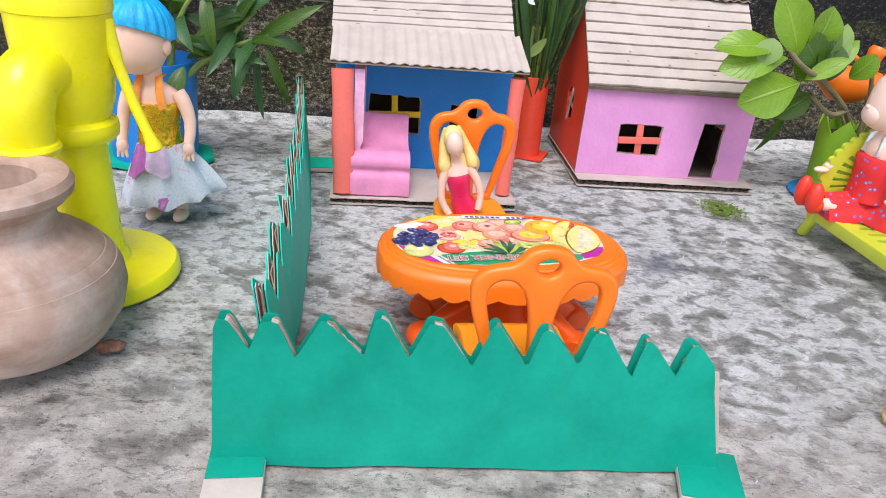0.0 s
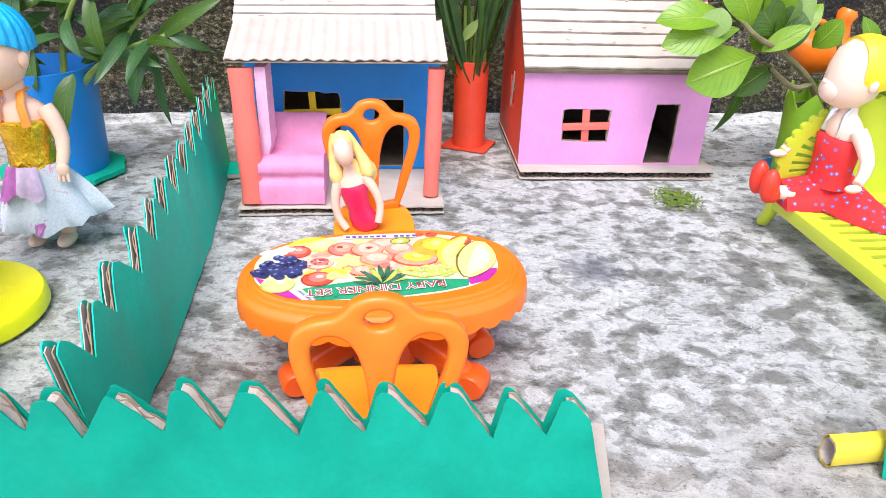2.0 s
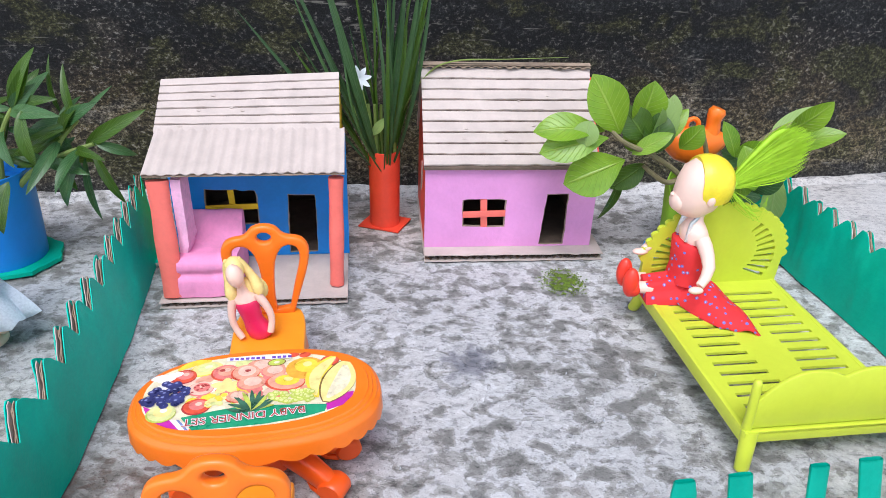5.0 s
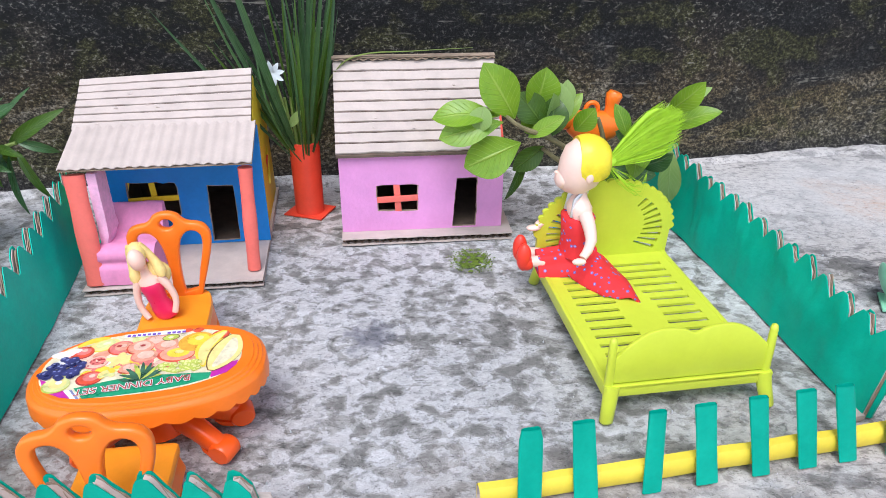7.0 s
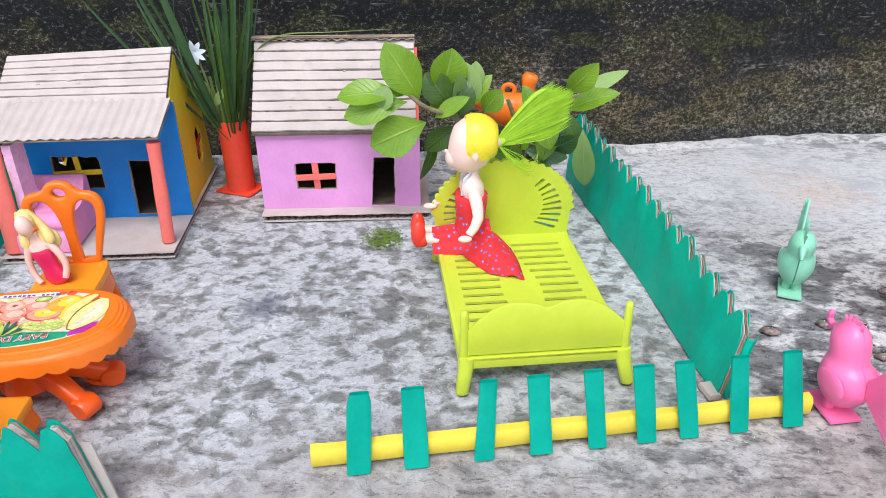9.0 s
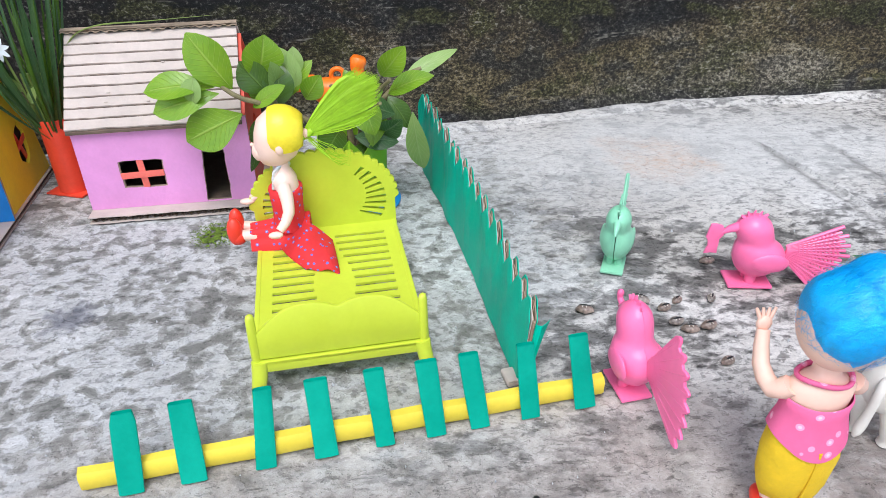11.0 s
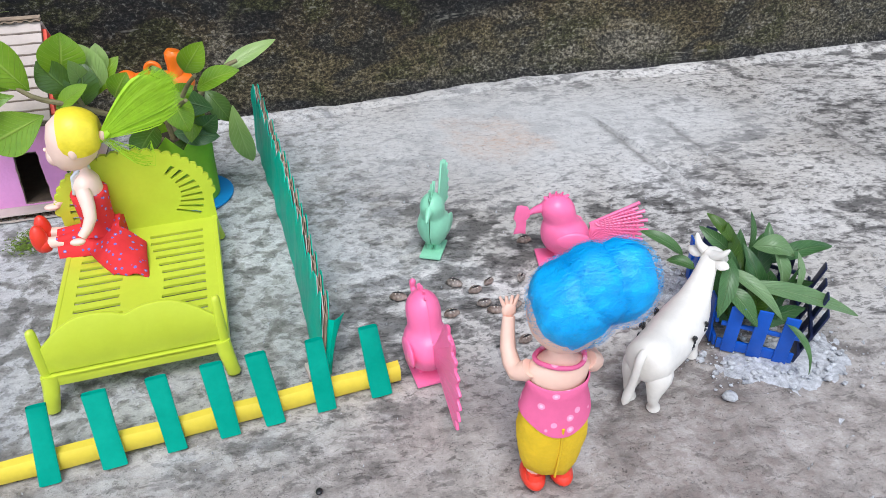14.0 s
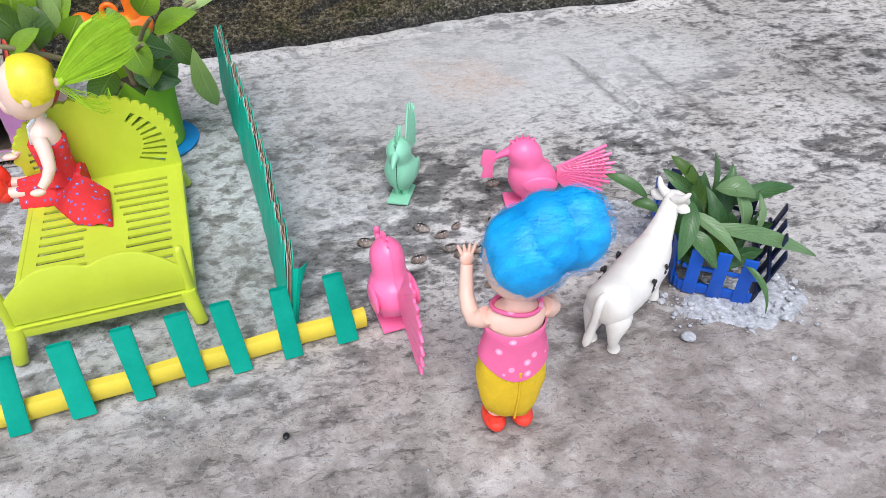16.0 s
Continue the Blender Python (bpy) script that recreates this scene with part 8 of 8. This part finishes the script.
def crumb(x, y, r):
    vs = bmesh.ops.create_icosphere(bm, subdivisions=1, radius=r)["verts"]
    o = Vector((x, y, r * 0.35))
    for v in vs:
        v.co = Vector((v.co.x * 1.2, v.co.y, v.co.z * 0.75)) * (1 + 0.35 * noise.noise(v.co * (1.3 / r) + o * 90)) + o


def heap(u, v):
    return 0.42 * math.exp(-((u - 0.645) / 0.026) ** 2 - ((v - 0.270) / 0.014) ** 2) + 0.34 * math.exp(-((u - 0.675) / 0.018) ** 2 - ((v - 0.272) / 0.015) ** 2) + 0.35 * math.exp(-((u - 0.622) / 0.018) ** 2 - ((v - 0.345) / 0.030) ** 2)


for k in range(400):
    u, v = 0.585 + 0.130 * rnd.random(), 0.225 + 0.150 * rnd.random()
    if rnd.random() < 0.5 * heap(u, v):
        crumb(u, v, 0.0012 + 0.0012 * rnd.random())
tries = 0
while tries < 12000:
    tries += 1
    u, v = 0.585 + 0.130 * rnd.random(), 0.225 + 0.150 * rnd.random()
    if rnd.random() < heap(u, v):
        crumb(u, v, 0.00035 + 0.0020 * rnd.random() ** 6)
mesh_thing("ash_crumbs", bm, ASH, pose(-0.006, 0.005, 0), "pale grey ash and crumbs strewn round the crate", "ash", kind="stuff", smooth=0)
bm = bmesh.new()
g = []
for j in range(31):
    g.append([bm.verts.new((0.575 + 0.150 * i / 40, 0.215 + 0.165 * j / 30, -0.0022 + 0.0065 * min(1, heap(0.575 + 0.150 * i / 40, 0.215 + 0.165 * j / 30)) + 0.0008 * noise.noise(Vector((i * 0.7, j * 0.7, 3))))) for i in range(41)])
for a, b in zip(g, g[1:]):
    for i in range(40):
        bm.faces.new((a[i], a[i + 1], b[i + 1], b[i]))
mesh_thing("ash_heap", bm, ASH, pose(-0.006, 0.005, 0), "thin heap of grey ash under the crate", "ash", kind="stuff", smooth=180)
bm = bmesh.new()
for v in bmesh.ops.create_icosphere(bm, subdivisions=2, radius=0.0034)["verts"]:
    v.co = Vector((v.co.x * 1.3, v.co.y, v.co.z * 0.7)) * (1 + 0.25 * noise.noise(v.co * 400)) + Vector((0, 0, 0.0020))
mesh_thing("ash_lump", bm, ASH, pose(0.6090, 0.2520, 0), "single lump of pale ash on the floor", "ash", smooth=60)


# ---- shells scattered on the floor ----
def shell(x, y, yaw, size, dark, flip):
    bm = bmesh.new()
    loops = []
    for i in range(8):
        s = i / 7
        r = math.sin(math.pi * (0.06 + 0.88 * s)) ** 0.7
        loops.append([(size * (2 * s - 1), size * 0.66 * r * math.cos(a), max(0.0, size * 0.50 * r * (0.42 + math.sin(a))) + 0.0002 * math.sin(9 * s)) for a in (2 * math.pi * j / 16 for j in range(16))])
    rings(bm, loops)
    paint(bm, 0)
    tube(bm, [(-size * 0.7, 0, size * 0.70), (0, 0.0002, size * 0.735), (size * 0.7, 0, size * 0.70)], [0.0001, size * 0.16, 0.0001], 8, 0.4, side=(0, 1, 0))
    paint(bm, 1)
    for k in range(2):
        for sy in (-1, 1):
            xx = size * (-0.25 + 0.4 * k)
            tube(bm, [(xx, 0.14 * size * sy, size * 0.71), (xx, 0.32 * size * sy, size * 0.66)], [size * 0.05, size * 0.03], 6)
    paint(bm, 2)
    return mesh_thing("sea_shell", bm, [SHELLB if dark else SHELL, BLACK, WHITE], pose(x, y, 0, 0, 0, yaw) if not flip else pose(x, y, size * 0.1, 14, 0, yaw), "small glossy brown shell lying on the cement" if not dark else "small dark shell lying on the cement", "shell", "scattered shells", smooth=60)


for k, (x, y, yaw, s, d, fl) in enumerate(((0.5400, 0.4140, 8, 0.0080, 0, 0), (0.5270, 0.3710, 60, 0.0062, 1, 1), (0.4830, 0.3725, -30, 0.0085, 1, 0), (0.4950, 0.3630, 20, 0.0070, 0, 1), (0.5055, 0.3705, 40, 0.0062, 0, 0), (0.4460, 0.3640, -15, 0.0085, 0, 0),
                                           (0.4765, 0.3420, 10, 0.0075, 0, 1), (0.4980, 0.3490, 10, 0.0072, 1, 1), (0.5040, 0.3415, -8, 0.0082, 0, 0), (0.5150, 0.3120, 25, 0.0068, 0, 1), (0.5160, 0.3440, 15, 0.0078, 0, 1))):
    shell(x, y + 0.003, yaw, s * 0.66, d, fl)

# ---- small things on the floor ----
bm = bmesh.new()
rnd = random.Random(8)
for k in range(2100):
    x, y = rnd.gauss(0, 0.0065), rnd.gauss(0, 0.0080)
    if math.hypot(x, y) > 0.020 or noise.noise(Vector((x * 260, y * 260, 3.0))) < -0.12:
        continue
    w, h, turn = 0.0003 + 0.0005 * rnd.random(), 0.0003 + 0.0005 * rnd.random(), rnd.random() * 6.283
    ring = [bm.verts.new((x + w * (0.7 + 0.5 * rnd.random()) * math.cos(turn + q * 1.257), y + w * (0.7 + 0.5 * rnd.random()) * math.sin(turn + q * 1.257), 0.0)) for q in range(5)]
    peak = bm.verts.new((x + 0.4 * w * rnd.gauss(0, 1), y + 0.4 * w * rnd.gauss(0, 1), h))
    for q in range(5):
        bm.faces.new((ring[q], ring[(q + 1) % 5], peak))
mesh_thing("moss_patch", bm, MOSS, pose(0.1950, 0.4755, 0), "small patch of green moss in the cement", "moss", kind="stuff", smooth=0)
bm = bmesh.new()
for v in bmesh.ops.create_icosphere(bm, subdivisions=2, radius=0.0017)["verts"]:
    v.co = Vector((v.co.x, v.co.y * 1.2, v.co.z * 0.6)) + Vector((0, 0, 0.0010))
mesh_thing("pebble", bm, BLACK, pose(0.3950, 0.2280, 0), "tiny black pebble on the cement", "pebble", smooth=60)
bm = bmesh.new()
rnd = random.Random(77)
for k in range(700):
    u, v = -0.28 + 1.15 * rnd.random(), 0.12 + 0.50 * rnd.random()
    r = 0.0003 + 0.0008 * rnd.random() ** 2
    vs = [bm.verts.new((u + r * math.cos(a), v + r * math.sin(a), -0.0010)) for a in (0, 2.1, 4.2)]
    t = bm.verts.new((u, v, r * 1.1))
    for i in range(3):
        bm.faces.new((vs[i], vs[(i + 1) % 3], t))
mesh_thing("grit", bm, ASH, Matrix(), "loose grit on the cement floor", "grit", kind="stuff", smooth=0)
# low trowel ridges in the cement
for pts in (((0.659, 0.612), (0.670, 0.570), (0.681, 0.533), (0.690, 0.484), (0.701, 0.432)), ((0.834, 0.640), (0.842, 0.610), (0.852, 0.575), (0.862, 0.540))):
    bm = bmesh.new()
    loops = []
    line = sweep([(x, y, 0) for x, y in pts], 30)
    for i, p in enumerate(line):
        k = math.sin(math.pi * i / 29) ** 0.5
        w = 0.0035 * k + 0.0006 + 0.0010 * noise.noise(Vector((i * 0.9, p.x * 50, 1)))
        h = (0.0016 + 0.0008 * noise.noise(Vector((i * 0.6, 3, p.y * 40)))) * k
        jog = 0.0016 * noise.noise(Vector((i * 0.8, 7, 2)))
        loops.append([(p.x + jog - w, p.y, -0.003), (p.x + jog - 0.2 * w, p.y, h), (p.x + jog, p.y, h * 0.9), (p.x + jog + 0.12 * w, p.y, -0.003)])
    rings(bm, loops)
    mesh_thing("cement_ridge", bm, CEMENT, Matrix(), "low trowel ridge left in the grey cement", "ridge", kind="structure", smooth=60)
